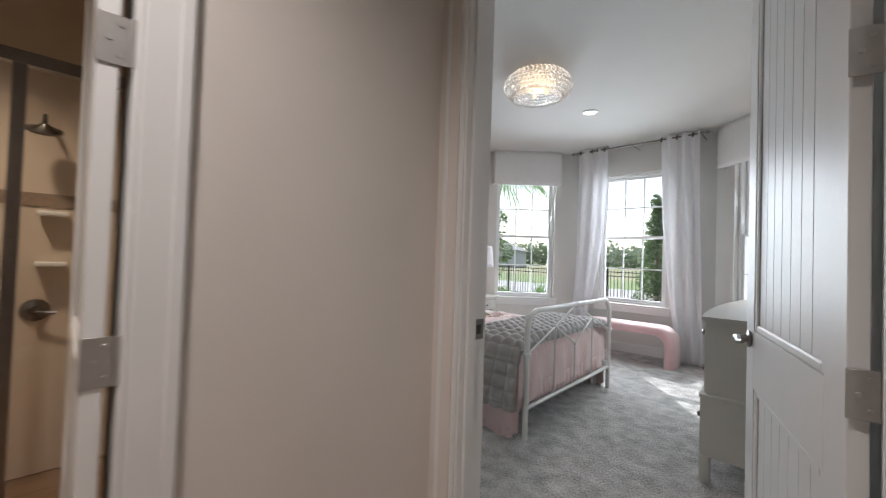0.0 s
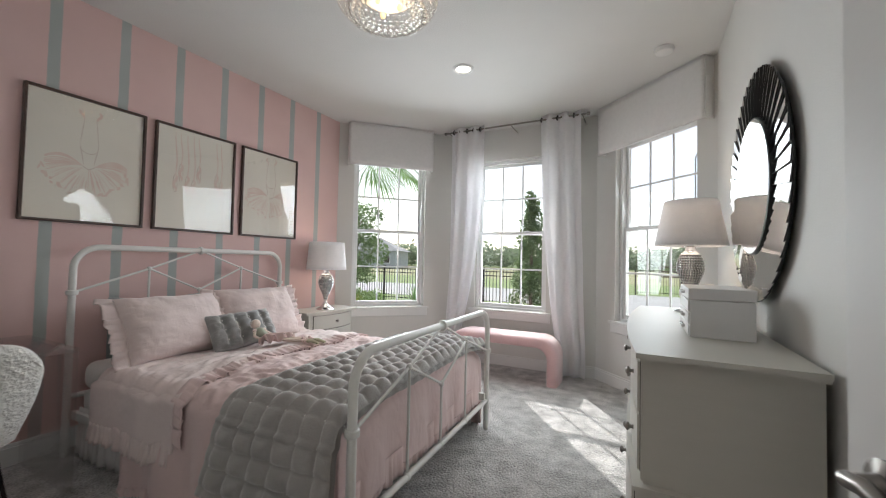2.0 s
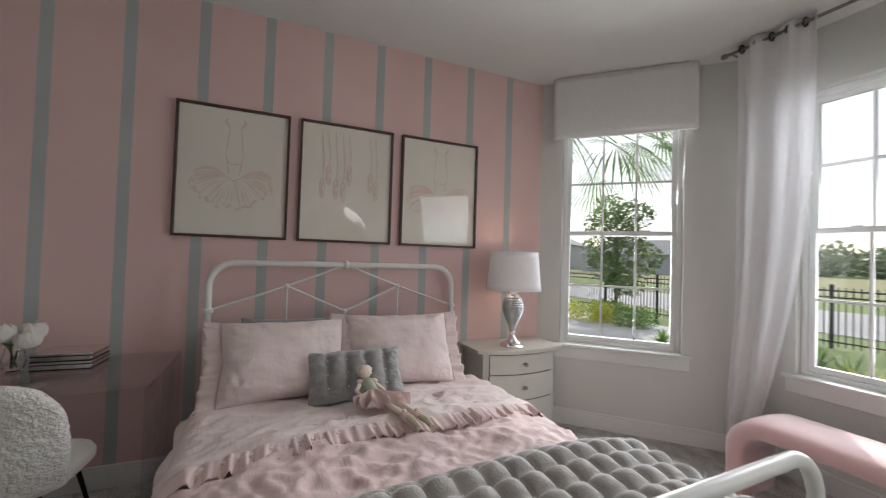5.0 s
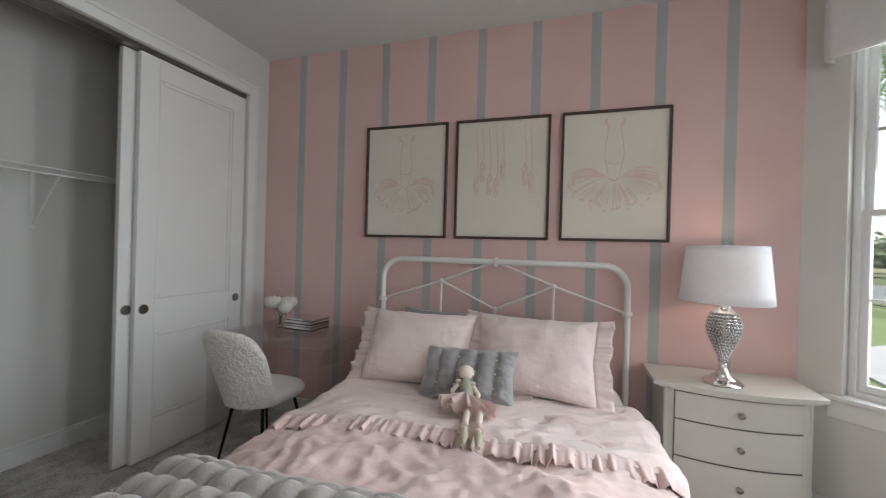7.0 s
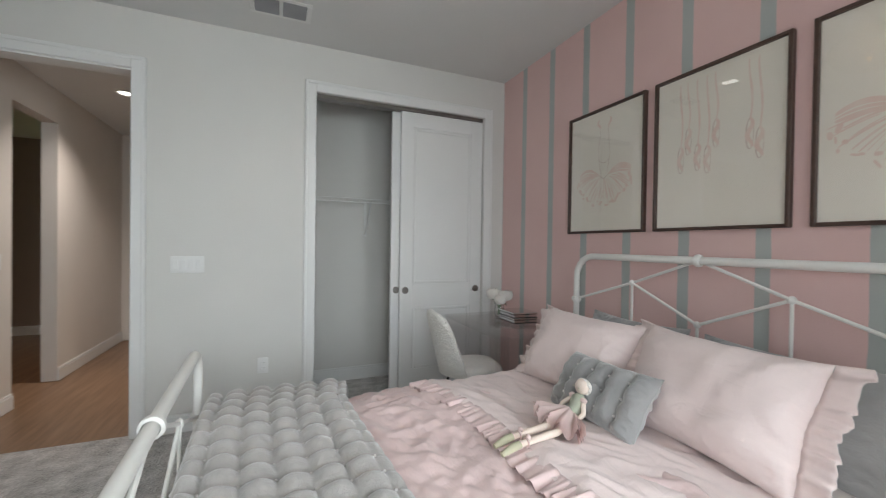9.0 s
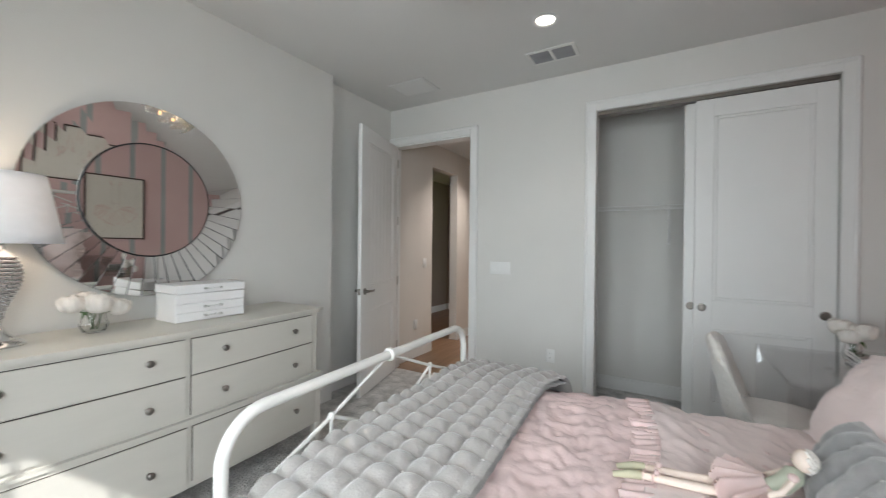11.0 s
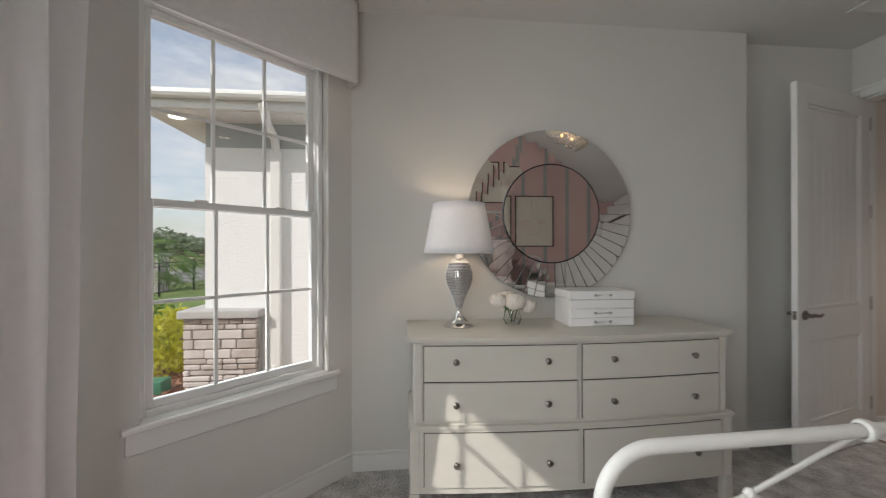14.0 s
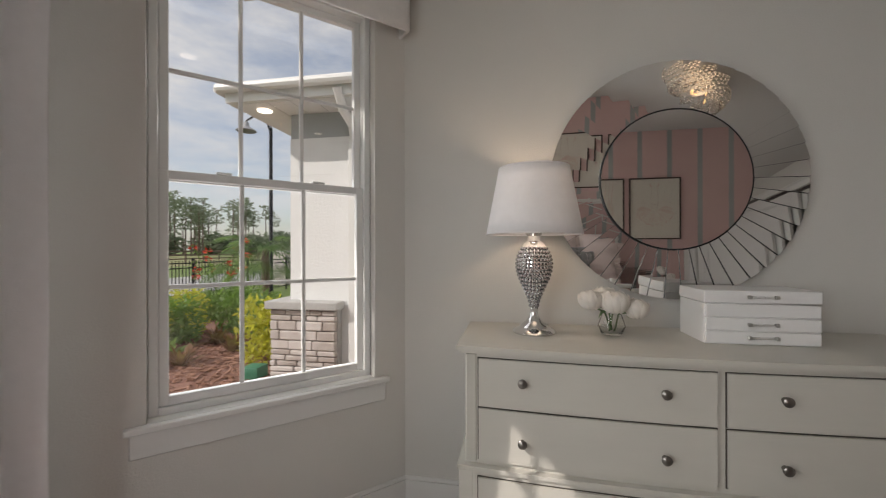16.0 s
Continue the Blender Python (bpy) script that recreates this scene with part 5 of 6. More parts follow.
def table_lamp(m, label, shade_h, rt, rb, body):
    """Chrome urn lamp with a crystal-beaded body and a linen drum shade."""
    L = thing("table_lamp", m, label, "lamp", "table lamps")
    Build().lathe([(0.090, 0.0), (0.092, 0.006), (0.080, 0.018), (0.060, 0.026), (0.056, 0.034), (0.037, 0.048), (0.020, 0.075), (0.016, 0.095), (0.020, 0.104), (0.016, 0.110)], 36).done("foot", CHROME, L, "polished chrome foot")
    prof = lambda t: 0.016 + 0.058 * math.sin(math.pi * min(1, t ** 1.25 * 0.78)) ** 1.25
    Build().lathe([(prof(k / 14) * 0.93, 0.11 + body * k / 14) for k in range(15)], 24).done("urn", CHROME, L)
    rings = Build()
    rows = 16
    for i in range(rows):
        t = (i + 0.5) / rows
        r, z = prof(t), 0.11 + body * t
        n = max(7, int(TAU * r / 0.0165))
        for k in range(n):
            a = TAU * (k + 0.5 * (i % 2)) / n
            rings.ball((r * math.cos(a), r * math.sin(a), z), 0.0078, 7, 5)
    tagged(rings.done("beading", CHROME_BEAD, L, "faceted crystal beads", smooth=0), kind="stuff")
    z = 0.11 + body
    Build().lathe([(0.055, z - 0.004), (0.046, z + 0.012), (0.030, z + 0.024), (0.026, z + 0.045), (0.036, z + 0.056), (0.036, z + 0.062), (0.012, z + 0.066), (0.010, z + 0.12)], 32).done("neck", CHROME, L)
    zs = z + 0.055
    s = Build().lathe([(rb + (rt - rb) * k / 6, zs + shade_h * k / 6) for k in range(7)], 64).done("shade", SHADE, L, "white linen tapered drum shade", smooth=60, solid=0.003)
    for r, zz in ((rb, zs), (rt, zs + shade_h)):
        Build().tube([(r * math.cos(TAU * k / 48), r * math.sin(TAU * k / 48), zz) for k in range(48)], 0.003, 6, closed=True).done("hoop", SHADE, s)
    Build().ball((0, 0, zs + shade_h * 0.48), (0.028, 0.028, 0.04), 12, 8).done("bulb", BULB, L, "glowing warm bulb")
    Build().tube([(-rt, 0, zs + shade_h - 0.012), (0, 0, zs + shade_h - 0.004), (rt, 0, zs + shade_h - 0.012)], 0.002, 6).lathe([(0.008, zs + shade_h - 0.006), (0.010, zs + shade_h + 0.006), (0.003, zs + shade_h + 0.018)], 12).done("finial", CHROME, L)


CHROME_BEAD = surface("silvered crystal", (0.5, 0.51, 0.52), 0.1, metal=0.85, var=0.1, scale=60)
table_lamp(pose(0.065, 4.08, TOPZ), "chrome and crystal table lamp with white shade on the dresser, lit", 0.285, 0.150, 0.205, 0.265)
table_lamp(pose(-3.215, 4.245, NT), "chrome and crystal table lamp with white shade on the nightstand, lit", 0.285, 0.178, 0.205, 0.262)

# ---- dresser top ----


def peony(bd, c, r, seed):
    """A full, round bloom: rings of cupped petals wrapped round a ball."""
    rnd = random.Random(seed)
    for n, size, low, high in ((5, 0.72, 120, 8), (6, 0.86, 135, 28), (8, 1.0, 150, 50)):
        for k in range(n):
            t, wide = TAU * (k + rnd.uniform(-0.25, 0.25)) / n, 1.5 * TAU / n
            tip, curl = high + rnd.uniform(-8, 14), rnd.uniform(0.02, 0.16)
            def pet(i, j, t=t, wide=wide, tip=tip, curl=curl, size=size, low=low):
                u = 2 * i - 1
                pol = radians(low + (tip - low) * j * (1 - 0.16 * u * u))
                R = r * size * (1 + curl * j ** 3 + 0.05 * math.sin(7 * i + 3 * j + t) - 0.05 * u * u)
                az = t + 0.5 * wide * u * (0.55 + 0.45 * math.sin(math.pi * min(1, j + 0.15)))
                return (c[0] + R * math.sin(pol) * math.cos(az), c[1] + R * math.sin(pol) * math.sin(az), c[2] + 0.92 * R * math.cos(pol))
            bd.sheet(pet, 6, 6)


def vase_of_peonies(m, label, vr, vh, blooms):
    v = thing("flower_vase", m, label, "flowers", "vases of peonies")
    Build().lathe([(vr * 0.55, 0.0), (vr * 0.75, 0.004), (vr, vh * 0.42), (vr * 0.78, vh * 0.82), (vr * 0.72, vh), (vr * 0.66, vh), (vr * 0.72, vh * 0.8), (vr * 0.93, vh * 0.42), (vr * 0.68, 0.01), (0.002, 0.009)], 28).done("vase", CLEAR, v, "clear glass vase")
    for i, (x, y, z, r) in enumerate(blooms):
        Build().tube([(0.012 * math.cos(i * 2), 0.012 * math.sin(i * 2), 0.015), (0.3 * x, 0.3 * y, vh), (x, y, z - r * 0.4)], 0.004, 6).done("stem", STEM, v)
        pb = Build()
        peony(pb, (x, y, z), r, i + 3)
        pb.ball((x, y, z), (r * 0.66, r * 0.66, r * 0.6), 10, 8)
        pb.done("bloom", PETAL, v, "white peony bloom", smooth=60)
    lf = Build()
    for k in range(7):
        t = k * 0.9 + 0.3
        def leaf(i, j, t=t, k=k):
            w = (i - 0.5) * 0.024 * math.sin(math.pi * min(1, j + 0.05))
            r = 0.02 + 0.05 * j
            return (r * math.cos(t) - w * math.sin(t), r * math.sin(t) + w * math.cos(t), vh + 0.012 + 0.02 * math.sin(j * 2.6) - 0.02 * j * (k % 3))
        lf.sheet(leaf, 2, 5)
    lf.done("leaves", STEM, v)


vase_of_peonies(pose(0.075, 3.758, TOPZ), "white peonies in a small clear glass vase on the dresser", 0.056, 0.09,
                [(-0.02, 0.088, 0.150, 0.050), (-0.035, -0.005, 0.145, 0.058), (-0.01, -0.092, 0.118, 0.052), (0.055, 0.02, 0.160, 0.048)])
jw = thing("jewelry_box", pose(0.082, 3.250, TOPZ), "white lacquer jewelry box with four small drawers", "jewelry box")
Build().box((-0.108, -0.195, 0.0), (0.115, 0.195, 0.155), bev=0.002, seg=1).done("body", BOXWHITE, jw)
Build().box((-0.115, -0.198, 0.157), (0.118, 0.198, 0.205), bev=0.003, seg=1).done("lid", BOXWHITE, jw)
for z0, z1 in ((0.004, 0.050), (0.054, 0.101), (0.105, 0.153)):
    d = Build().box((-0.116, -0.192, z0), (-0.106, 0.192, z1), bev=0.002, seg=1).done("drawer", BOXWHITE, jw)
for z in (0.028, 0.078, 0.181):
    for y in (-0.045, 0.045):
        Build().box((-0.130, y - 0.0065, z - 0.0065), (-0.115, y + 0.0065, z + 0.0065), bev=0.002, seg=1).done("pull_post", STEEL, jw)
    Build().box((-0.130, -0.040, z - 0.004), (-0.122, 0.040, z + 0.004), bev=0.002, seg=1).done("pull", CLEAR, jw, "clear bar pull")

# ---- sunburst mirror ----
mi = thing("wall_mirror", pose(0.288, 3.445, 1.627, 0, -90, 0), "round mirror with fanned mirror blades and black edges", "mirror")
Build().lathe([(0.515, 0.0), (0.515, 0.008), (0.30, 0.010)], 72).done("backing", BLACK, mi)
NB = 46
for k in range(NB):
    t0 = TAU * k / NB
    R0, R1 = 0.318, 0.545
    h0, h1 = math.pi * R0 / NB * 1.06, math.pi * R1 / NB * 1.06
    q = Build()
    vs = [(R0, -h0, 0), (R1, -h1, 0), (R1 + 0.002, 0, 0), (R1, h1, 0), (R0, h0, 0)]
    n = len(vs)
    T = 0.006
    m = pose(0, 0, 0.0205, 0, 0, math.degrees(t0)) @ pose(0, 0, 0, -5.5, 0, 0)
    top, bot = [m @ Vector((x, y, T / 2)) for x, y, z in vs], [m @ Vector((x, y, -T / 2)) for x, y, z in vs]
    q.add(top + bot, [tuple(range(n))], 0)
    q.add(top + bot, [tuple(range(2 * n - 1, n - 1, -1))] + [(i, n + i, n + (i + 1) % n, (i + 1) % n) for i in range(n)], 1)
    q.done("blade", [MIRROR, BLACK], mi, smooth=0)
Build().lathe([(0.322, 0.012), (0.325, 0.020), (0.325, 0.033), (0.318, 0.036)], 72).done("rim", BLACK, mi, "thin black rim")
Build().lathe([(0.001, 0.0362), (0.317, 0.0362)], 72).done("glass", MIRROR, mi, "flat round mirror glass", smooth=0)

# ---- pictures ----


def picture(y0, y1, seed, label):
    z0, z1 = 1.440, 2.264
    w, h = y1 - y0, z1 - z0
    p = thing("framed_picture", pose(XW + 0.001, (y0 + y1) / 2, (z0 + z1) / 2, 0, 0, 90) @ pose(0, 0, 0, 0, 0, 0), label, "picture", "ballet pictures")
    # local: x along the wall, -y out of the wall
    f = Build()
    k = 0.016
    for a, c in (((-w / 2, -h / 2), (-w / 2 + k, h / 2)), ((w / 2 - k, -h / 2), (w / 2, h / 2)), ((-w / 2 + k, -h / 2), (w / 2 - k, -h / 2 + k)), ((-w / 2 + k, h / 2 - k), (w / 2 - k, h / 2))):
        f.box((a[0], -0.030, a[1]), (c[0], -0.001, c[1]), bev=0.002, seg=1)
    f.done("frame", FRAMEWOOD, p, "dark walnut frame", smooth=0)
    Build().box((-w / 2 + k, -0.012, -h / 2 + k), (w / 2 - k, -0.002, h / 2 - k)).done("print", PAPER, p, "cream paper with faint rose watercolour", smooth=0)
    g = Build().add([(-w / 2 + k, -0.019, -h / 2 + k), (w / 2 - k, -0.019, -h / 2 + k), (w / 2 - k, -0.019, h / 2 - k), (-w / 2 + k, -0.019, h / 2 - k)], [(0, 1, 2, 3)]).done("glass", PICGLASS, p, smooth=0)
    g.visible_shadow = False
    return p


def stroke(bd, pts, wd):
    """A flat brush stroke on the print."""
    stroke.depth += 0.00002
    pts = [Vector((x, -0.0123 - stroke.depth % 0.005, z)) for x, z in pts]
    v, f = [], []
    for i, q in enumerate(pts):
        d = (pts[min(i + 1, len(pts) - 1)] - pts[max(i - 1, 0)]).normalized()
        nn = Vector((-d.z, 0, d.x))
        ww = wd * (0.35 + 0.65 * math.sin(math.pi * (i + 0.5) / len(pts)))
        v += [q + nn * ww, q - nn * ww]
    for i in range(len(pts) - 1):
        f.append((2 * i, 2 * i + 1, 2 * i + 3, 2 * i + 2))
    bd.add(v, f)


stroke.depth = 0.0


def tutu(p, s, zc, rnd):
    """A faint bodice with straps and a wide, half-round gauze skirt."""
    ink, wash = Build(), Build()
    for q in (-1, 1):
        stroke(ink, [(q * (0.03 + 0.025 * t) * s, zc + 0.13 * t) for t in [k / 6 for k in range(7)]], 0.0016)
        stroke(ink, [(q * (0.055 - 0.02 * t) * s, zc + 0.13 + 0.17 * t) for t in [k / 6 for k in range(7)]], 0.0016)
        stroke(wash, [(q * (0.045 + 0.012 * math.sin(k)), zc + 0.36 - 0.012 * k) for k in range(6)], 0.008)
    stroke(ink, [(0.055 * s * t, zc + 0.10 - 0.03 * (1 - t * t)) for t in [-1 + k / 5 for k in range(11)]], 0.0016)
    # bodice point and the two upswept folds of the skirt
    stroke(ink, [(0.05 * s * t, zc - 0.005 - 0.03 * (1 - abs(t))) for t in [-1 + k / 5 for k in range(11)]], 0.002)
    for q in (-1, 1):
        for k in range(9):
            lift = rnd.uniform(0.0, 0.07)
            stroke(wash, [(q * (0.04 + 0.20 * t) * s, zc - 0.01 + lift * math.sin(2.4 * t) - 0.02 * t) for t in [g / 7 for g in range(8)]], rnd.uniform(0.002, 0.007))
    for k in range(34):
        a = radians(-80 + 160 * k / 33 + rnd.uniform(-3, 3))
        R, t0 = rnd.uniform(0.75, 1.0), rnd.uniform(0.15, 0.6)
        stroke(wash, [((0.02 + 0.25 * R * t) * s * math.sin(a), zc - 0.01 + 0.02 * math.sin(3 * t) * abs(math.sin(a)) - 0.20 * R * t * math.cos(a)) for t in [t0 + (1 - t0) * g / 6 for g in range(7)]], 0.0015 + 0.003 * rnd.random())
    for k in range(26):
        a = radians(-80 + 160 * k / 25 + rnd.uniform(-3, 3))
        R = rnd.uniform(0.84, 1.04)
        x, z = 0.265 * R * s * math.sin(a), zc - 0.01 - 0.205 * R * math.cos(a)
        turn_, ln = rnd.uniform(-0.6, 0.6) + a, rnd.uniform(0.008, 0.02)
        stroke(wash, [(x + ln * q * math.cos(turn_), z + ln * q * math.sin(turn_)) for q in (-1, -0.3, 0.3, 1)], rnd.uniform(0.004, 0.011))
    ink.done("ink_lines", WASH2, p, smooth=0)
    wash.done("watercolour_wash", WASH1, p, smooth=0)


def slippers(p, rnd):
    """Hanging ballet slippers on ribbons."""
    ink, wash = Build(), Build()
    for x, z in ((-0.17, 0.02), (-0.13, 0.11), (-0.08, 0.02), (-0.03, 0.0), (0.01, 0.12), (0.16, 0.08), (0.20, 0.03)):
        stroke(wash, [(x + 0.008 * math.sin(5 * t), z + (0.36 - z) * t) for t in [k / 9 for k in range(10)]], 0.005)
        stroke(ink, [(x + 0.016 * math.cos(a), z - 0.06 + 0.07 * math.sin(a)) for a in [TAU * k / 14 for k in range(15)]], 0.002)
        stroke(wash, [(x + 0.012 * math.sin(k), z + 0.01 - 0.13 * k / 8) for k in range(9)], 0.011)
    ink.done("ink_lines", WASH2, p, smooth=0)
    wash.done("watercolour_wash", WASH1, p, smooth=0)


rnd = random.Random(4)
tutu(picture(1.985, 2.627, 1, "dark-framed ballet costume watercolour on the pink wall"), 0.9, -0.02, rnd)
slippers(picture(2.690, 3.333, 2, "dark-framed ballet slippers watercolour on the pink wall"), rnd)
tutu(picture(3.402, 4.036, 3, "dark-framed ballet tutu watercolour on the pink wall"), 1.05, -0.0, rnd)

# ---- bench ----
be = thing("upholstered_bench", pose(-1.59, 5.305, 0), "pink velvet waterfall bench with rounded ends", "bench")
def arch(hw, zt, r):
    pts = [(-hw, 0.0), (-hw, zt - r)]
    pts += [(-hw + r * (1 - math.cos(a)), zt - r + r * math.sin(a)) for a in [math.pi / 2 * k / 10 for k in range(1, 11)]]
    return pts + [(-x, z) for x, z in reversed(pts)]
outer, inner = arch(0.615, 0.475, 0.20), arch(0.515, 0.375, 0.12)
v, f, n = [], [], len(outer)
prof = [(-0.19, 0.0), (-0.185, 0.12), (-0.165, 0.6), (-0.14, 1.0), (0.0, 1.06), (0.14, 1.0), (0.165, 0.6), (0.185, 0.12), (0.19, 0.0)]
ring = [(-0.165, 1.0), (-0.187, 0.8), (-0.19, 0.5), (-0.187, 0.2), (-0.165, 0.0), (0.165, 0.0), (0.187, 0.2), (0.19, 0.5), (0.187, 0.8), (0.165, 1.0), (0.06, 1.07), (-0.06, 1.07)]
for k in range(n):
    for y, t in ring:
        v.append((inner[k][0] + (outer[k][0] - inner[k][0]) * t, y, inner[k][1] + (outer[k][1] - inner[k][1]) * t))
q = len(ring)
for k in range(n - 1):
    for j in range(q):
        f.append((k * q + j, k * q + (j + 1) % q, (k + 1) * q + (j + 1) % q, (k + 1) * q + j))
f += [tuple(range(q)), tuple((n - 1) * q + j for j in range(q))]
Build().add(v, f).done("seat", BENCH, be, smooth=50)

# ---- desk, chair and what stands on the desk ----
dk = thing("acrylic_desk", pose(-3.15, 1.62, 0), "clear acrylic waterfall desk against the pink wall", "desk")
def slab(a, c, nm):
    Build().box(a, c, bev=0.004, seg=2).done(nm, ACRYLIC, dk)
slab((-0.325, -0.44, 0.728), (0.325, 0.45, 0.75), "desktop")
slab((-0.325, 0.428, 0.0), (0.325, 0.45, 0.727), "end_panel")
slab((-0.325, -0.44, 0.0), (0.325, -0.418, 0.727), "end_panel")
ch = thing("accent_chair", pose(-2.835, 1.64, 0, 0, 0, 174), "white fluffy boucle chair with black metal legs", "chair")
def back_at(s):
    """A thin shell, waisted at the seat, fuller above, its rim rounded over."""
    def fn(i, j):
        u = 2 * i - 1
        half = (0.195 + 0.055 * math.sin(min(1.0, j * 1.35) * math.pi / 2)) * (1 - 0.22 * max(0.0, j - 0.72) ** 2 / 0.078)
        z = 0.40 + 0.465 * j - 0.045 * abs(u) ** 4 * j
        t = 0.036 * math.sqrt(max(0.0, 1 - abs(u) ** 5)) * math.sqrt(max(0.0, 1 - max(0.0, (j - 0.8) / 0.2) ** 3))
        fuzz = 0.007 * n3(i * 22, j * 24, s * 3) + 0.004 * n3(i * 55, j * 60, s * 5)
        x = -0.185 - 0.105 * j + 0.11 * u * u * (0.35 + 0.65 * (1 - j)) + s * (t + fuzz)
        return (x, half * u, z)
    return fn
Build().sheet(back_at(1), 60, 50).sheet(back_at(-1), 60, 50).done("backrest", FLUFF, ch, "fluffy white curved backrest", smooth=180)
def pad(i, j):
    a, f = TAU * i, j
    k = (abs(math.cos(a)) ** 3.2 + abs(math.sin(a)) ** 3.2) ** (-1 / 3.2)
    ring = ((0.0, 0.395), (0.90, 0.393), (1.0, 0.415), (1.0, 0.440), (0.94, 0.462), (0.7, 0.472), (0.0, 0.475))
    r, z = ring[min(6, int(round(f * 6)))]
    return (0.02 + 0.215 * k * r * math.cos(a), 0.205 * k * r * math.sin(a), z)
Build().sheet(pad, 48, 6).done("seat", surface("off-white boucle", (0.74, 0.71, 0.67), 0.9, var=0.05, scale=30, bump=0.4, bscale=90, sheen=0.3), ch, "white upholstered seat", smooth=180)
for x, y in ((0.17, 0.15), (0.17, -0.15), (-0.13, 0.15), (-0.13, -0.15)):
    Build().tube([(x * 0.8, y * 0.8, 0.395), (x * 1.25, y * 1.25, 0.0)], [0.011, 0.007], 8).done("leg", BLACKMETAL, ch)
vase_of_peonies(pose(-3.222, 1.434, 0.75), "white peonies in a clear glass vase on the desk", 0.045, 0.11,
                [(-0.03, 0.05, 0.185, 0.055), (0.04, -0.04, 0.19, 0.058), (0.03, 0.06, 0.155, 0.05), (-0.04, -0.05, 0.16, 0.05)])
for k, (z0, z1, w) in enumerate(((0.751, 0.791, 0.118), (0.792, 0.832, 0.118))):
    mb = thing("mirrored_box", pose(-3.273, 1.632, z0, 0, 0, -3), "mirrored trinket box stacked on the desk", "box", "mirrored boxes")
    H = z1 - z0
    Build().box((-0.10, -w, 0.004), (0.10, w, H - 0.014), bev=0.002, seg=1).done("body", MIRROR, mb)
    Build().box((-0.103, -w - 0.003, H - 0.012), (0.103, w + 0.003, H), bev=0.002, seg=1).done("lid", MIRROR, mb)
    Build().box((-0.1015, -w - 0.0015, 0.0), (0.1015, w + 0.0015, 0.004)).box((-0.1015, -w - 0.0015, H - 0.0145), (0.1015, w + 0.0015, H - 0.0122)).done("edge", BLACKMETAL, mb)

# ---- outside ----
GZ = -0.20
setting(Build().box((-900, 5.6, GZ - 0.3), (900, 1500, GZ)).box((-900, -900, GZ - 0.3), (900, 5.6, GZ - 0.01)).done("ground", GRASS, smooth=0), "mown green lawn reaching to the far woods", "ground")
setting(Build().box((-300, 15.0, GZ + 0.004), (300, 22.0, GZ + 0.02)).done("road", ROADM, smooth=0), "pale concrete road beyond the fence", "road")
setting(Build().box((-300, 34.0, GZ + 0.004), (300, 110.0, GZ + 0.01)).done("ground_field", DIRT, smooth=0), "dry grass field with sandy patches", "ground")
setting(Build().prism([(0.4, 4.9), (1.9, 4.9), (1.9, 6.4), (9, 7.5), (9, 12.3), (-1.5, 12.3), (-1.2, 6.2)], GZ + 0.002, GZ + 0.03).done("ground_mulch", MULCH, smooth=0), "red-brown bark mulch garden bed", "mulch")
setting(Build().prism([(-9, 7.5), (-5.5, 7.0), (-4.2, 9.0), (-6.0, 11.6), (-12, 11.6)], GZ + 0.002, GZ + 0.028).done("ground_bed", CAPSTONE, smooth=0), "pale gravel bed below the palm", "gravel")

# bay exterior: eave, unseen, added to cut the sun at two windows
ev = Build()
for a, bq, fl_, dz, deep in ((LA, LB, False, 0.0, 0.84), (LB, (-0.67, 5.70), False, 0.004, 0.60)):
    m, L = run(a, bq, fl_)
    ev.box((-0.35, 0.16, 2.70 + dz), (L + 0.35, deep, 2.74 + dz), m=m)
    ev.box((-0.35, deep, 2.68 + dz), (L + 0.35, deep + 0.03, 2.86 + dz), m=m)
setting(ev.done("eave_sunblock", TRIM, smooth=0), "unseen white eave added over the bay to block sun", "roof")

# the house's wing beside the right window
wing = thing("house_wing", pose(4.0, 5.4, GZ), "white stucco house wing with ledge stone base and eave", "house")
def wp(bd, name, mat, label="", parent=None, smooth=0):
    return local(bd, wing).done(name, mat, parent or wing, label, smooth)
wp(Build().box((1.98, 3.2, GZ), (7.0, 6.42, 2.44)), "wall", STUCCO, "rough white stucco wall")
wp(Build().box((1.985, 3.2, 2.44), (7.0, 6.415, 2.70)), "frieze", STUCCOGREY, "grey painted frieze band")
wp(Build().box((0.46, 3.2, GZ), (1.979, 4.55, 2.70)), "inner_wall", STUCCO)
wp(Build().box((1.62, 3.0, 2.70), (7.5, 6.8, 2.74)), "soffit", TRIM)
for i in range(16):
    wp(Build().box((1.63, 3.0 + i * 0.23, 2.692), (7.4, 3.0 + i * 0.23 + 0.22, 2.6995)), "soffit_board", TRIM)
wp(Build().box((1.585, 2.95, 2.70), (1.618, 6.85, 2.86)).box((1.618, 6.801, 2.70), (7.5, 6.85, 2.86)), "fascia", TRIM)
wp(Build().tube([(1.54, 2.95, 2.82), (1.54, 6.9, 2.82)], 0.045, 10).tube([(1.54, 6.9, 2.82), (7.5, 6.9, 2.82)], 0.045, 10), "gutter", TRIM, "white rounded gutter")
wp(Build().add([(1.585, 2.9, 2.865), (1.585, 6.85, 2.865), (7.5, 6.85, 2.865), (7.5, 2.9, 2.865), (4.5, 2.9, 3.7), (4.5, 4.8, 3.7)], [(0, 1, 5, 4), (1, 2, 5), (2, 3, 4, 5)]), "roof", ROOF)
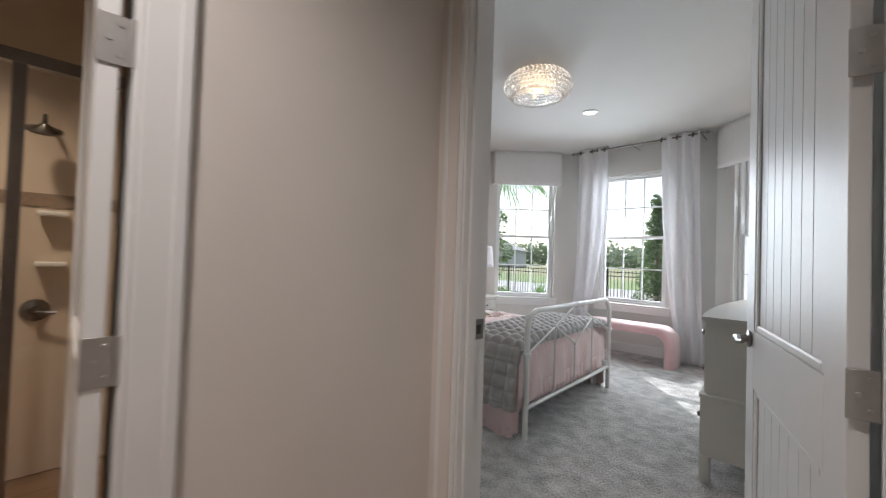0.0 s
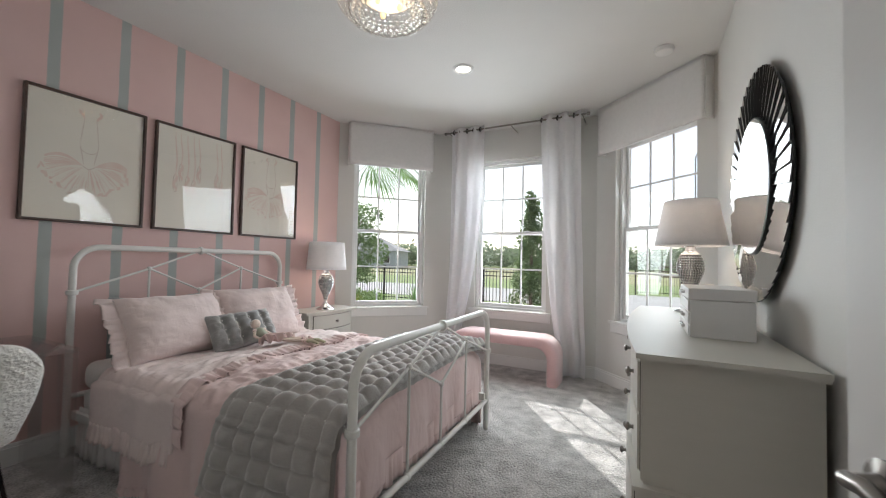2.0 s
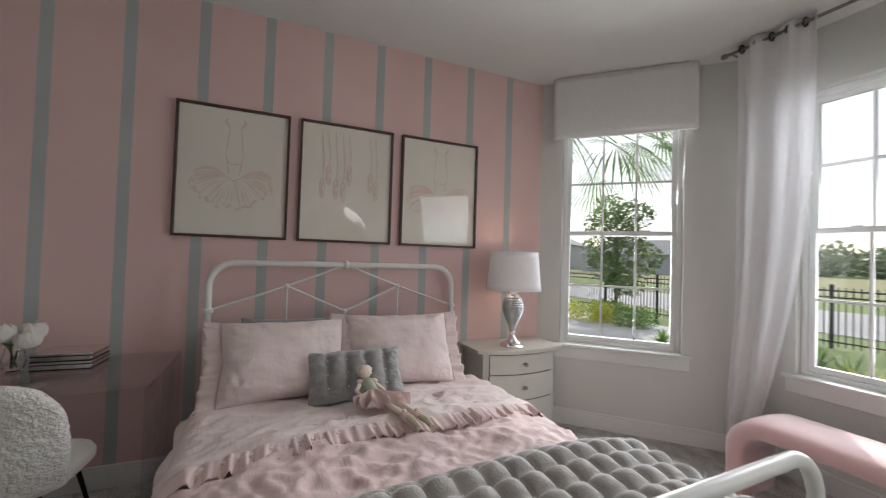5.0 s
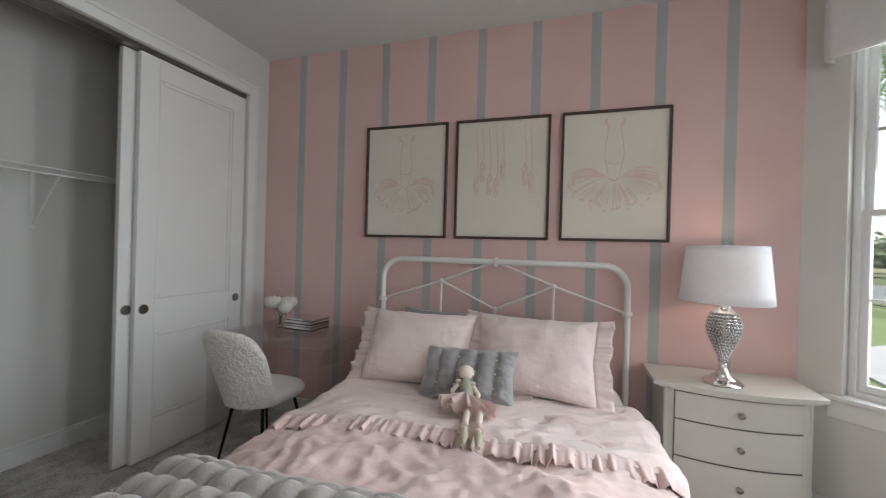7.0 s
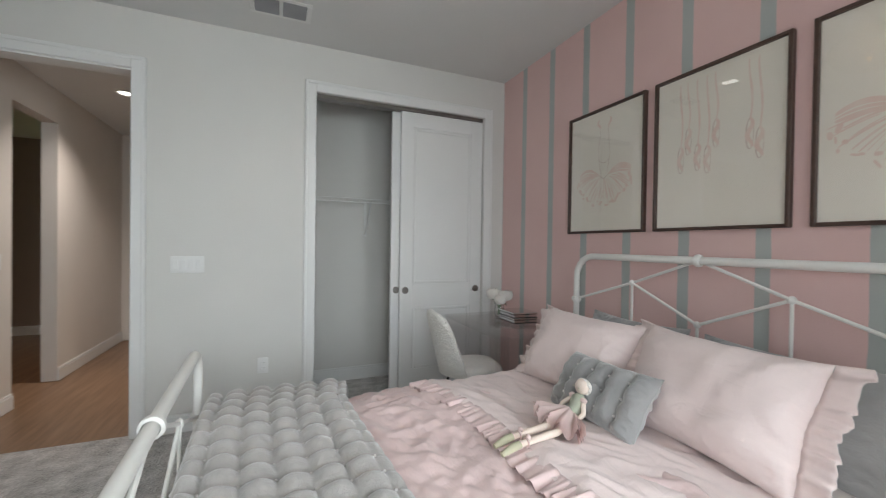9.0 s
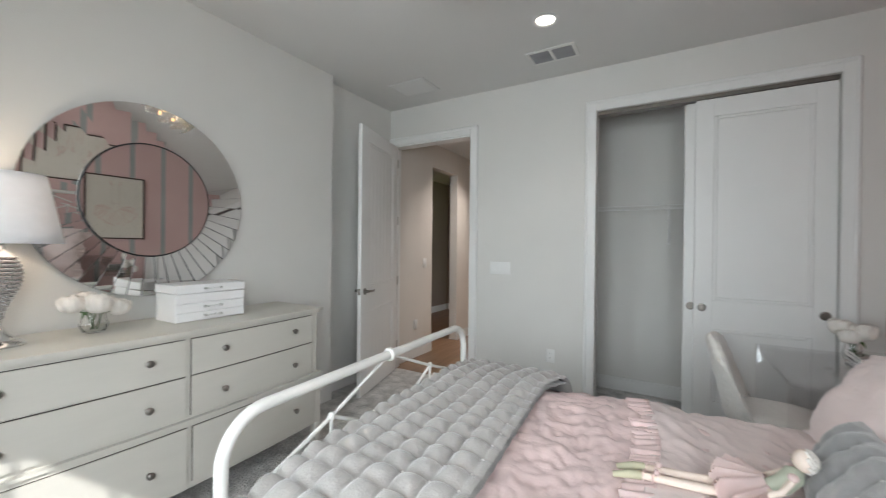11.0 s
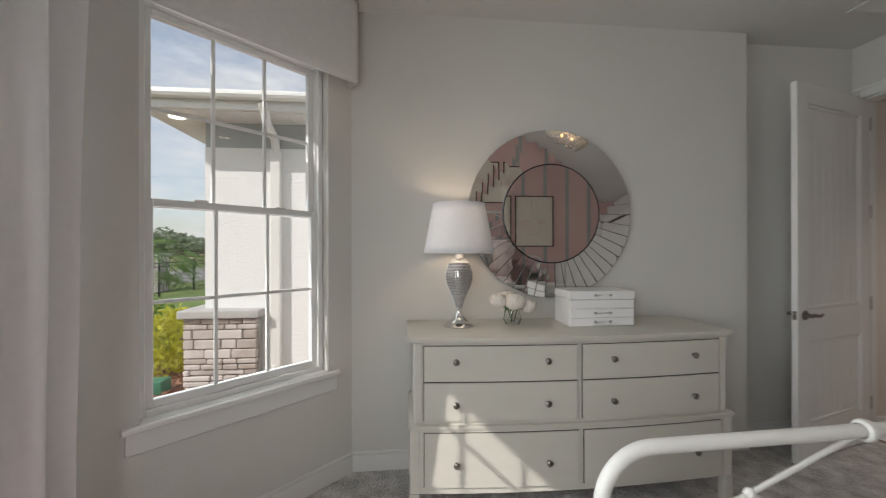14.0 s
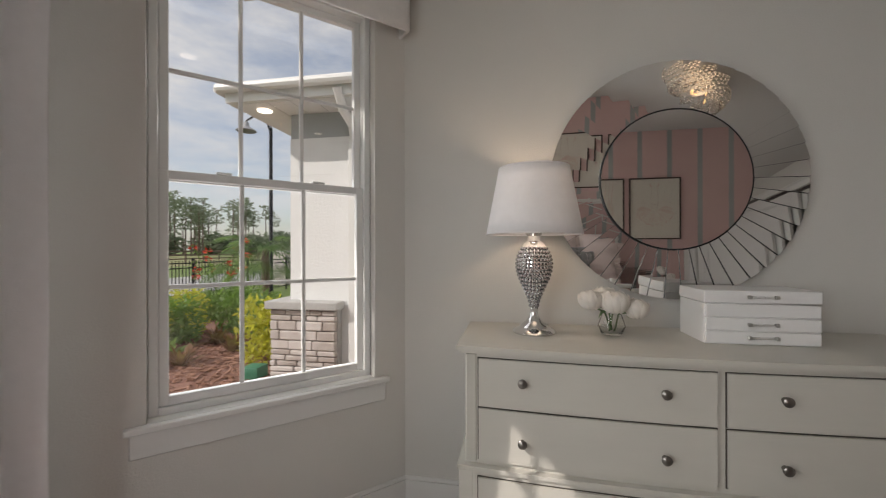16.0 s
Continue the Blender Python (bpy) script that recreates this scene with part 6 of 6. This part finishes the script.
wp(Build().box((1.905, 5.66, 0.2), (1.975, 5.76, 2.40), bev=0.01).tube([(1.94, 5.71, 2.40), (1.9, 5.71, 2.52), (1.68, 5.71, 2.60), (1.56, 5.71, 2.76)], 0.042, 10).tube([(1.94, 5.71, 0.22), (1.90, 5.76, 0.0), (1.75, 6.2, -0.10), (1.6, 7.0, -0.14)], 0.045, 10), "downspout", TRIM, "white downspout")
wp(Build().lathe([(0.055, 2.690), (0.07, 2.685), (0.002, 2.682)], 20, (1.82, 6.6, 0)), "soffit_light", CANGLOW)
stn = wp(Build().box((1.90, 5.86, GZ), (1.979, 6.50, 0.72)).box((1.979, 6.421, GZ), (3.2, 6.50, 0.72)), "stone_backing", CAPSTONE)
wp(Build().box((1.80, 5.83, 0.72), (1.985, 6.60, 0.80), bev=0.012).box((1.985, 6.425, 0.72), (3.25, 6.60, 0.80), bev=0.012), "cap_stone", CAPSTONE, "grey cap stone")
rs = random.Random(9)
z = GZ + 0.02
while z < 0.70:
    hh = rs.choice((0.055, 0.075, 0.095))
    hh = min(hh, 0.715 - z)
    y = 5.865
    while y < 6.56:
        ww = rs.uniform(0.12, 0.30)
        y1 = min(y + ww, 6.565)
        if y1 - y > 0.03:
            wp(Build().box((1.85 - rs.uniform(0, 0.02), y + 0.004, z + 0.004), (1.899, y1 - 0.004, z + hh - 0.004), bev=0.008, seg=1), "stone", STONE)
        y = y1
    z += hh

# fence along the road
def fence(name, x0, x1, y, label, step=0.11):
    fe = thing(name, pose((x0 + x1) / 2, y, GZ), label, "fence")
    c = (x0 + x1) / 2
    for z in (0.14, 1.02, 1.15):
        Build().box((x0 - c, -0.014, z - 0.014), (x1 - c, 0.014, z + 0.014)).done("rail", BLACKMETAL, fe, smooth=0)
    n = int((x1 - x0) / 1.85)
    for i in range(n + 1):
        x = x0 + (x1 - x0) * i / n - c
        Build().box((x - 0.03, -0.03, 0), (x + 0.03, 0.03, 1.28), bev=0.005, seg=1).done("post", BLACKMETAL, fe, smooth=0)
    bars = Build()
    x = x0
    while x < x1:
        bars.add([(x - c + a, b_, z) for z in (0.05, 1.22) for a, b_ in ((-0.008, -0.008), (0.008, -0.008), (0.008, 0.008), (-0.008, 0.008))], [(0, 1, 5, 4), (1, 2, 6, 5), (2, 3, 7, 6), (3, 0, 4, 7), (4, 5, 6, 7)])
        x += step
    tagged(bars.done("pickets", BLACKMETAL, fe, smooth=0), kind="stuff")


fence("picket_fence", -26, -0.9, 12.8, "black metal picket fence along the road")
fence("picket_fence", 5.4, 16.5, 12.8, "black metal picket fence beside the mulch bed")
fence("picket_fence", -0.6, 5.2, 22.6, "black metal picket fence across the road")
setting(Build().prism([(-0.95, 12.4), (5.2, 12.4), (5.6, 15.1), (-1.4, 15.1)], GZ + 0.006, GZ + 0.03).done("pavement", ROADM, smooth=0), "pale concrete drive joining the road", "pavement")
rf = thing("rail_fence", pose(10, 40, GZ), "brown wooden rail fence across the road", "fence")
for z in (0.5, 0.95, 1.35):
    Build().box((-9, -0.03, z - 0.07), (61, 0.03, z + 0.07)).done("rail", BARK, rf, smooth=0)
for i in range(29):
    Build().box((-9 + i * 2.5 - 0.07, 0.031, 0), (-9 + i * 2.5 + 0.07, 0.15, 1.5)).done("post", BARK, rf, smooth=0)


def foliage(bd, c, rad, n, size, rn, shell=0.55, shape=None, droop=0.0):
    """Many small leaves spread unevenly in an ellipsoid of clumps."""
    for _ in range(n):
        while True:
            p = Vector((rn.uniform(-1, 1), rn.uniform(-1, 1), rn.uniform(-1, 1)))
            l = p.length
            if 0.05 < l < 1 and l > shell * rn.random():
                break
        if shape:
            k = shape(p.z)
            p.x, p.y = p.x * k, p.y * k
        q = Vector((c[0] + p.x * rad[0], c[1] + p.y * rad[1], c[2] + p.z * rad[2]))
        q += Vector((n3(q.x * 2, q.y * 2, q.z * 2), n3(q.y * 2, q.z * 2, 5), n3(q.z * 2, q.x * 2, 9))) * 0.25 * min(rad)
        d = Vector((rn.gauss(0, 1), rn.gauss(0, 1), rn.gauss(0, 0.7) - droop)).normalized()
        w = d.orthogonal().normalized()
        w.rotate(Matrix.Rotation(rn.uniform(0, 6.3), 3, d))
        s = size * rn.uniform(0.6, 1.3)
        bd.add([q - d * s, q + w * s * 0.42, q + d * s, q - w * s * 0.42], [(0, 1, 2, 3)])


def tree(name, x, y, h, spread, n, size, mat, label, seed, trunk=0.09, base=0.3, clumps=7):
    rn = random.Random(seed)
    t = thing(name, pose(x, y, GZ), label, "tree")
    tr = Build()
    tr.tube([(0, 0, 0), (0.03 * h * 0.3, 0.02, h * 0.3), (-0.02 * h * 0.3, 0.03, h * 0.6), (0.02, 0, h * 0.92)], [trunk, trunk * 0.8, trunk * 0.5, trunk * 0.15], 9)
    cs = []
    for k in range(clumps):
        a = k * 2.4 + rn.uniform(-0.4, 0.4)
        zf = base + (0.98 - base) * (k + 0.5) / clumps
        r = spread * (0.35 + 0.65 * math.sin(math.pi * min(1, (zf - base) / (1 - base) * 0.85 + 0.12))) * rn.uniform(0.5, 0.8)
        e = (r * math.cos(a), r * math.sin(a), h * zf)
        tr.tube([(0, 0, h * (zf - 0.18)), (e[0] * 0.5, e[1] * 0.5, e[2] - 0.05 * h), e], [trunk * 0.4, trunk * 0.25, trunk * 0.08], 6)
        cs.append(e)
    tr.done("trunk", BARK, t)
    lf = Build()
    for e in cs:
        foliage(lf, e, (spread * 0.55, spread * 0.55, h * 0.13), n // clumps, size, rn)
    tagged(lf.done("crown", mat, t, smooth=0), kind="stuff")
    return t


tree("young_oak_tree", -9.35, 11.95, 3.45, 1.0, 3600, 0.075, LEAFDARK, "young leafy green tree before the fence", 3, 0.06, 0.25, 10)
cj = thing("conifer_shrub", pose(-2.35, 9.4, GZ), "tall narrow dark green conifer shrub outside the window", "shrub")
Build().tube([(0, 0, 0), (0, 0, 2.9)], [0.06, 0.01], 8).done("trunk", BARK, cj)
lf, rn = Build(), random.Random(5)
for k in range(26):
    a, zz = k * 2.4, 0.15 + 2.75 * (k / 26)
    r = 0.52 * (1 - (zz / 3.1) ** 1.6) * rn.uniform(0.55, 1.0)
    foliage(lf, (r * 0.8 * math.cos(a), r * 0.8 * math.sin(a), zz), (0.26 - 0.05 * zz, 0.26 - 0.05 * zz, 0.22), 210 - 2 * k, 0.05, rn, droop=-0.5)
tagged(lf.done("crown", LEAFDARK, cj, smooth=0), kind="stuff")


def palm(x, y, h, n, length, seed, label):
    rn = random.Random(seed)
    p = thing("palm_tree", pose(x, y, GZ), label, "palm")
    Build().tube([(0, 0, 0), (0.05, 0.02, h * 0.5), (0.0, 0.0, h)], [0.11, 0.09, 0.085], 12).done("trunk", BARK, p)
    for k in range(n):
        a = TAU * k / n + rn.uniform(-0.2, 0.2)
        el = rn.uniform(-0.35, 0.9)
        fr = Build()
        L = length * rn.uniform(0.8, 1.1)
        pts = []
        for i in range(9):
            t = i / 8
            hor = L * t * math.cos(el * (1 - 0.4 * t))
            z = L * t * math.sin(el) - 0.55 * L * t * t
            pts.append(Vector((hor * math.cos(a), hor * math.sin(a), h + z)))
        fr.tube(pts[:6], 0.012, 5)
        side = Vector((-math.sin(a), math.cos(a), 0))
        c = pts[5]
        fw = (pts[7] - pts[5]).normalized()
        for j in range(30):
            b_ = -2.0 + 4.0 * j / 29
            d = (fw * math.cos(b_) + side * math.sin(b_)).normalized()
            ll = L * 0.42 * (0.65 + 0.35 * math.cos(b_))
            e1, e2 = c + d * ll * 0.6 + Vector((0, 0, -0.03)), c + d * ll + Vector((0, 0, -0.22 * ll - 0.05))
            w = d.cross(Vector((0, 0, 1))).normalized() * 0.016
            fr.add([c, e1 - w, e2, e1 + w], [(0, 1, 2, 3)])
        fr.done("frond", PALMLEAF, p, smooth=0)


palm(-6.45, 7.45, 4.05, 30, 2.6, 2, "palm tree with hanging fan fronds outside the window")
palm(7.1, 10.25, 1.55, 16, 1.5, 8, "low palm with arching fronds beside the house wing")


def shrub(x, y, r, h, n, size, mat, label, seed, cat="shrub"):
    s = thing("garden_shrub", pose(x, y, GZ), label, cat, "garden shrubs")
    lf, rn = Build(), random.Random(seed)
    for k in range(5):
        a = k * 1.3 + seed
        foliage(lf, (0.45 * r * math.cos(a), 0.45 * r * math.sin(a), h * 0.5), (r * 0.6, r * 0.6, h * 0.5), n // 5, size, rn, droop=-0.6)
    tagged(lf.done("leaves", mat, s, smooth=0), kind="stuff")


def spiky(x, y, n, L, mat, label, seed, wid=0.022):
    """A clump of long arching blades."""
    s = thing("garden_plant", pose(x, y, GZ), label, "plant", "garden plants")
    b, rn = Build(), random.Random(seed)
    for k in range(n):
        a, el, ll = rn.uniform(0, TAU), rn.uniform(0.5, 1.45), L * rn.uniform(0.6, 1.1)
        w = Vector((-math.sin(a), math.cos(a), 0)) * wid
        ps = []
        for i in range(5):
            t = i / 4
            ps.append(Vector((ll * t * math.cos(el) * math.cos(a), ll * t * math.cos(el) * math.sin(a), ll * (t * math.sin(el) - 0.35 * t * t))))
        v = []
        for i, p in enumerate(ps):
            v += [p - w * (1 - (i / 4) ** 2), p + w * (1 - (i / 4) ** 2)]
        b.add(v, [(2 * i, 2 * i + 1, 2 * i + 3, 2 * i + 2) for i in range(4)])
    tagged(b.done("blades", mat, s, smooth=0), kind="stuff")


# bed outside the left window
for i, (x, y) in enumerate(((-9.3, 10.0), (-8.4, 10.4), (-7.6, 10.7), (-8.9, 11.2))):
    shrub(x, y, 0.55, 0.55, 900, 0.045, LEAFLIME if i < 2 else LEAF, "low yellow-green garden shrub on gravel" if i < 2 else "low green garden shrub on gravel", i)
spiky(-6.3, 11.2, 60, 1.3, PALMLEAF, "arching green strap-leaf plant near the fence", 4, 0.03)
spiky(-6.0, 9.6, 70, 0.5, LEAF, "low green grassy plant on gravel", 6)
# outside the middle window
for i, (x, y) in enumerate(((-3.3, 9.6), (-2.9, 8.9), (-3.9, 10.2))):
    spiky(x, y, 90, 0.75, LEAFLIME if i == 1 else PALMLEAF, "clump of long pale green grassy leaves", 10 + i, 0.016)
shrub(-1.9, 8.9, 0.5, 0.6, 900, 0.04, LEAF, "rounded green garden shrub by the window", 15)
# bed outside the right window
for i, (x, y, r, h, m_, lab) in enumerate(((3.0, 7.4, 0.36, 0.90, LEAFLIME, "lime yellow leafy shrub beside the stone base"), (3.55, 9.35, 0.45, 0.75, LEAF, "green leafy shrub in the mulch bed"),
                                          (4.1, 9.75, 0.45, 0.85, LEAFLIME, "yellow-green leafy shrub in the mulch bed"), (4.55, 9.0, 0.42, 0.85, LEAF, "green leafy shrub in the mulch bed"),
                                          (3.2, 9.7, 0.5, 0.8, LEAFLIME, "yellow-green leafy shrub in the mulch bed"), (5.1, 9.2, 0.5, 0.78, LEAF, "green leafy shrub beside the fence"),
                                          (5.6, 10.6, 0.55, 0.62, LEAF, "green leafy shrub beside the fence"), (4.3, 10.9, 0.6, 0.62, LEAF, "green leafy shrub beside the fence"), (4.2, 8.2, 0.32, 0.8, LEAF, "green leafy shrub in the mulch bed"))):
    shrub(x, y, r, h, 1100, 0.05, m_, lab, 30 + i)
for i, (x, y, m_) in enumerate(((2.62, 8.35, LEAFRED), (3.35, 8.2, LEAFRED), (2.95, 8.85, LEAF), (3.75, 8.75, LEAFRED), (2.3, 8.75, LEAF), (2.55, 9.3, LEAF), (3.75, 8.0, LEAF))):
    spiky(x, y, 60, 0.5, m_, "red and green spiky garden plant in mulch" if m_ == LEAFRED else "green spiky garden plant in mulch", 50 + i, 0.03)
# loose bark chips on the bed
chips, rn = Build(), random.Random(61)
while len(chips.f) < 6 * 2600:
    x, y = rn.uniform(0.9, 4.6), rn.uniform(6.7, 10.4)
    if y < 6.6 + 0.15 * x:
        continue
    a, b_, c_ = rn.uniform(0.018, 0.05), rn.uniform(0.008, 0.02), rn.uniform(0.003, 0.008)
    chips.box((-a, -b_, -c_), (a, b_, c_), m=pose(x, y, GZ + 0.036 + c_, rn.uniform(-25, 25), rn.uniform(-25, 25), rn.uniform(0, 360)))
bark = surface("bark chips", (0.16, 0.065, 0.04), 0.9, color2=(0.46, 0.26, 0.18), scale=5, big=9, bump=0.5, bscale=90)
tagged(chips.done("mulch_chips", bark, smooth=0), "loose red-brown bark chips on the garden bed", "mulch", kind="stuff")
fb = thing("flowering_shrub", pose(5.9, 10.5, GZ), "tall shrub with orange red flowers", "shrub")
sb, rb_, rn = Build(), Build(), random.Random(77)
for k in range(12):
    a, zz = k * 2.4, rn.uniform(0.9, 1.7)
    e = (0.5 * math.cos(a), 0.5 * math.sin(a), zz)
    sb.tube([(0, 0, 0), (e[0] * 0.5, e[1] * 0.5, zz * 0.6), e], 0.008, 5)
    foliage(sb, (e[0], e[1], zz - 0.2), (0.16, 0.16, 0.25), 16, 0.035, rn)
    foliage(rb_, e, (0.10, 0.10, 0.06), 26, 0.035, rn)
sb.done("stems", LEAF, fb, smooth=0)
rb_.done("flowers", FLOWERRED, fb, "orange red blossoms", smooth=0)
ub = thing("utility_cover", pose(2.38, 7.12, GZ + 0.03), "green irrigation box lid beside the downspout", "utility box")
Build().box((-0.1, -0.1, 0), (0.1, 0.1, 0.14), bev=0.01).done("lid", surface("green plastic", (0.05, 0.20, 0.12), 0.5), ub)

# street lamp, sign pillar, flag, far houses and woods
sl = thing("street_lamp", pose(8.2, 10.84, GZ), "black street lamp post with a curved arm and bell shade", "street lamp")
Build().lathe([(0.12, 0), (0.12, 0.3), (0.055, 0.4), (0.045, 4.9)], 14).done("pole", BLACKMETAL, sl)
Build().tube([(0, 0, 4.75), (-0.05, 0.1, 5.1), (-0.25, 0.3, 5.2), (-0.42, 0.45, 5.0)], 0.025, 8).done("arm", BLACKMETAL, sl)
Build().lathe([(0.03, 0.14), (0.06, 0.10), (0.08, 0.0), (0.26, -0.12), (0.25, -0.13)], 20, (-0.42, 0.45, 4.85)).done("shade", METALGREY, sl)
Build().box((-0.25, -0.2, 5.55), (0.55, 0.2, 5.60), m=pose(0, 0, 0, 8, 0, 30)).tube([(0, 0, 4.85), (0, 0, 5.55)], 0.03, 8).done("solar_panel", METALGREY, sl)
pl = thing("entry_pillar", pose(13.9, 14.1, GZ), "brick entry pillar with cap beside the road", "pillar")
Build().box((-0.38, -0.38, 0), (0.38, 0.38, 1.35)).done("shaft", STONE, pl, smooth=0)
Build().box((-0.46, -0.46, 1.35), (0.46, 0.46, 1.47), bev=0.02).done("cap", CAPSTONE, pl, smooth=0)
fg = thing("feather_flag", pose(1.35, 17.0, GZ), "tall pale blue feather flag on a pole", "flag")
Build().tube([(0, 0, 0), (0, 0, 5.2), (0.12, 0, 5.5)], 0.025, 8).done("pole", METALGREY, fg)
Build().sheet(lambda i, j: (0.02 + i * 0.75 * (1 - j ** 1.6) + 0.08 * j, 0.04 * math.sin(5 * i + 3 * j), 2.1 + 3.4 * j), 8, 24).done("banner", FLAGM, fg)
for k in range(3):
    Build().box((0.15, -0.06, 2.85 + k * 0.26), (0.5, -0.055, 2.95 + k * 0.26)).done("mark", METALGREY, fg, smooth=0)
ob_ = thing("barricade", pose(2.0, 16.5, GZ), "orange plastic barricade on the roadside", "barricade")
Build().box((-0.5, -0.15, 0.25), (0.5, 0.15, 0.40), bev=0.03).done("body", ORANGE, ob_)
for x in (-0.4, 0.4):
    Build().box((x - 0.08, -0.1, 0.0), (x + 0.08, 0.1, 0.25)).box((x - 0.06, -0.06, 0.401), (x + 0.06, 0.06, 0.85)).done("leg", ORANGE, ob_)


def far_house(x, y, w, d, h, rot, label):
    H = thing("house", pose(x, y, GZ, 0, 0, rot), label, "house", "far houses")
    Build().box((-w / 2, -d / 2, 0), (w / 2, d / 2, h)).done("wall", STUCCOGREY, H, smooth=0)
    Build().add([(-w / 2 - 0.6, -d / 2 - 0.6, h), (w / 2 + 0.6, -d / 2 - 0.6, h), (w / 2 + 0.6, d / 2 + 0.6, h), (-w / 2 - 0.6, d / 2 + 0.6, h), (-w / 4, 0, h + 2.6), (w / 4, 0, h + 2.6)], [(0, 1, 5, 4), (1, 2, 5), (2, 3, 4, 5), (3, 0, 4), (3, 2, 1, 0)]).done("roof", ROOF, H, smooth=0)
    for k in range(5):
        xx = -w / 2 + w * (k + 0.5) / 5
        win = Build().box((xx - 0.6, -d / 2 - 0.04, 0.9), (xx + 0.6, -d / 2 + 0.02, 2.3)).done("window", TRIM, H, smooth=0)
        Build().box((xx - 0.5, -d / 2 - 0.06, 1.0), (xx + 0.5, -d / 2 - 0.045, 2.2)).done("pane", GAP, win, smooth=0)


far_house(-50, 62, 17, 10, 3.2, 20, "grey single-storey house across the field")
far_house(-74, 60, 15, 10, 5.2, 30, "grey two-storey house across the field")
far_house(-82, 76, 14, 9, 3.0, 35, "grey single-storey house across the field")
fw = Build()
rn = random.Random(21)
for k in range(420):
    a = rn.uniform(-1.35, 1.35)
    R = rn.uniform(118, 150)
    h = rn.uniform(3.5, 7.5)
    foliage(fw, (R * math.sin(a) - 1, R * math.cos(a), h * 0.5), (rn.uniform(4, 7), 4, h * 0.55), 90, 0.9, rn, shell=0.7)
tagged(fw.done("far_woods", FARGREEN, smooth=0), "hazy green belt of woods beyond the field", "woods", kind="stuff")
pines = thing("pine_stand", pose(90, 92, GZ), "stand of tall bare-stemmed pines far away", "trees")
pt, pc = Build(), Build()
for k in range(46):
    x, y, h = rn.uniform(-45, 40), rn.uniform(-10, 14), rn.uniform(11, 17)
    pt.tube([(x, y, 0), (x + rn.uniform(-0.5, 0.5), y, h)], [0.25, 0.1], 5)
    for q in range(4):
        foliage(pc, (x + rn.uniform(-1.5, 1.5), y, h - q * 1.3), (2.2, 2.2, 0.8), 46, 0.45, rn)
pt.done("trunks", BARK, pines)
tagged(pc.done("crowns", FARGREEN, pines, smooth=0), kind="stuff")
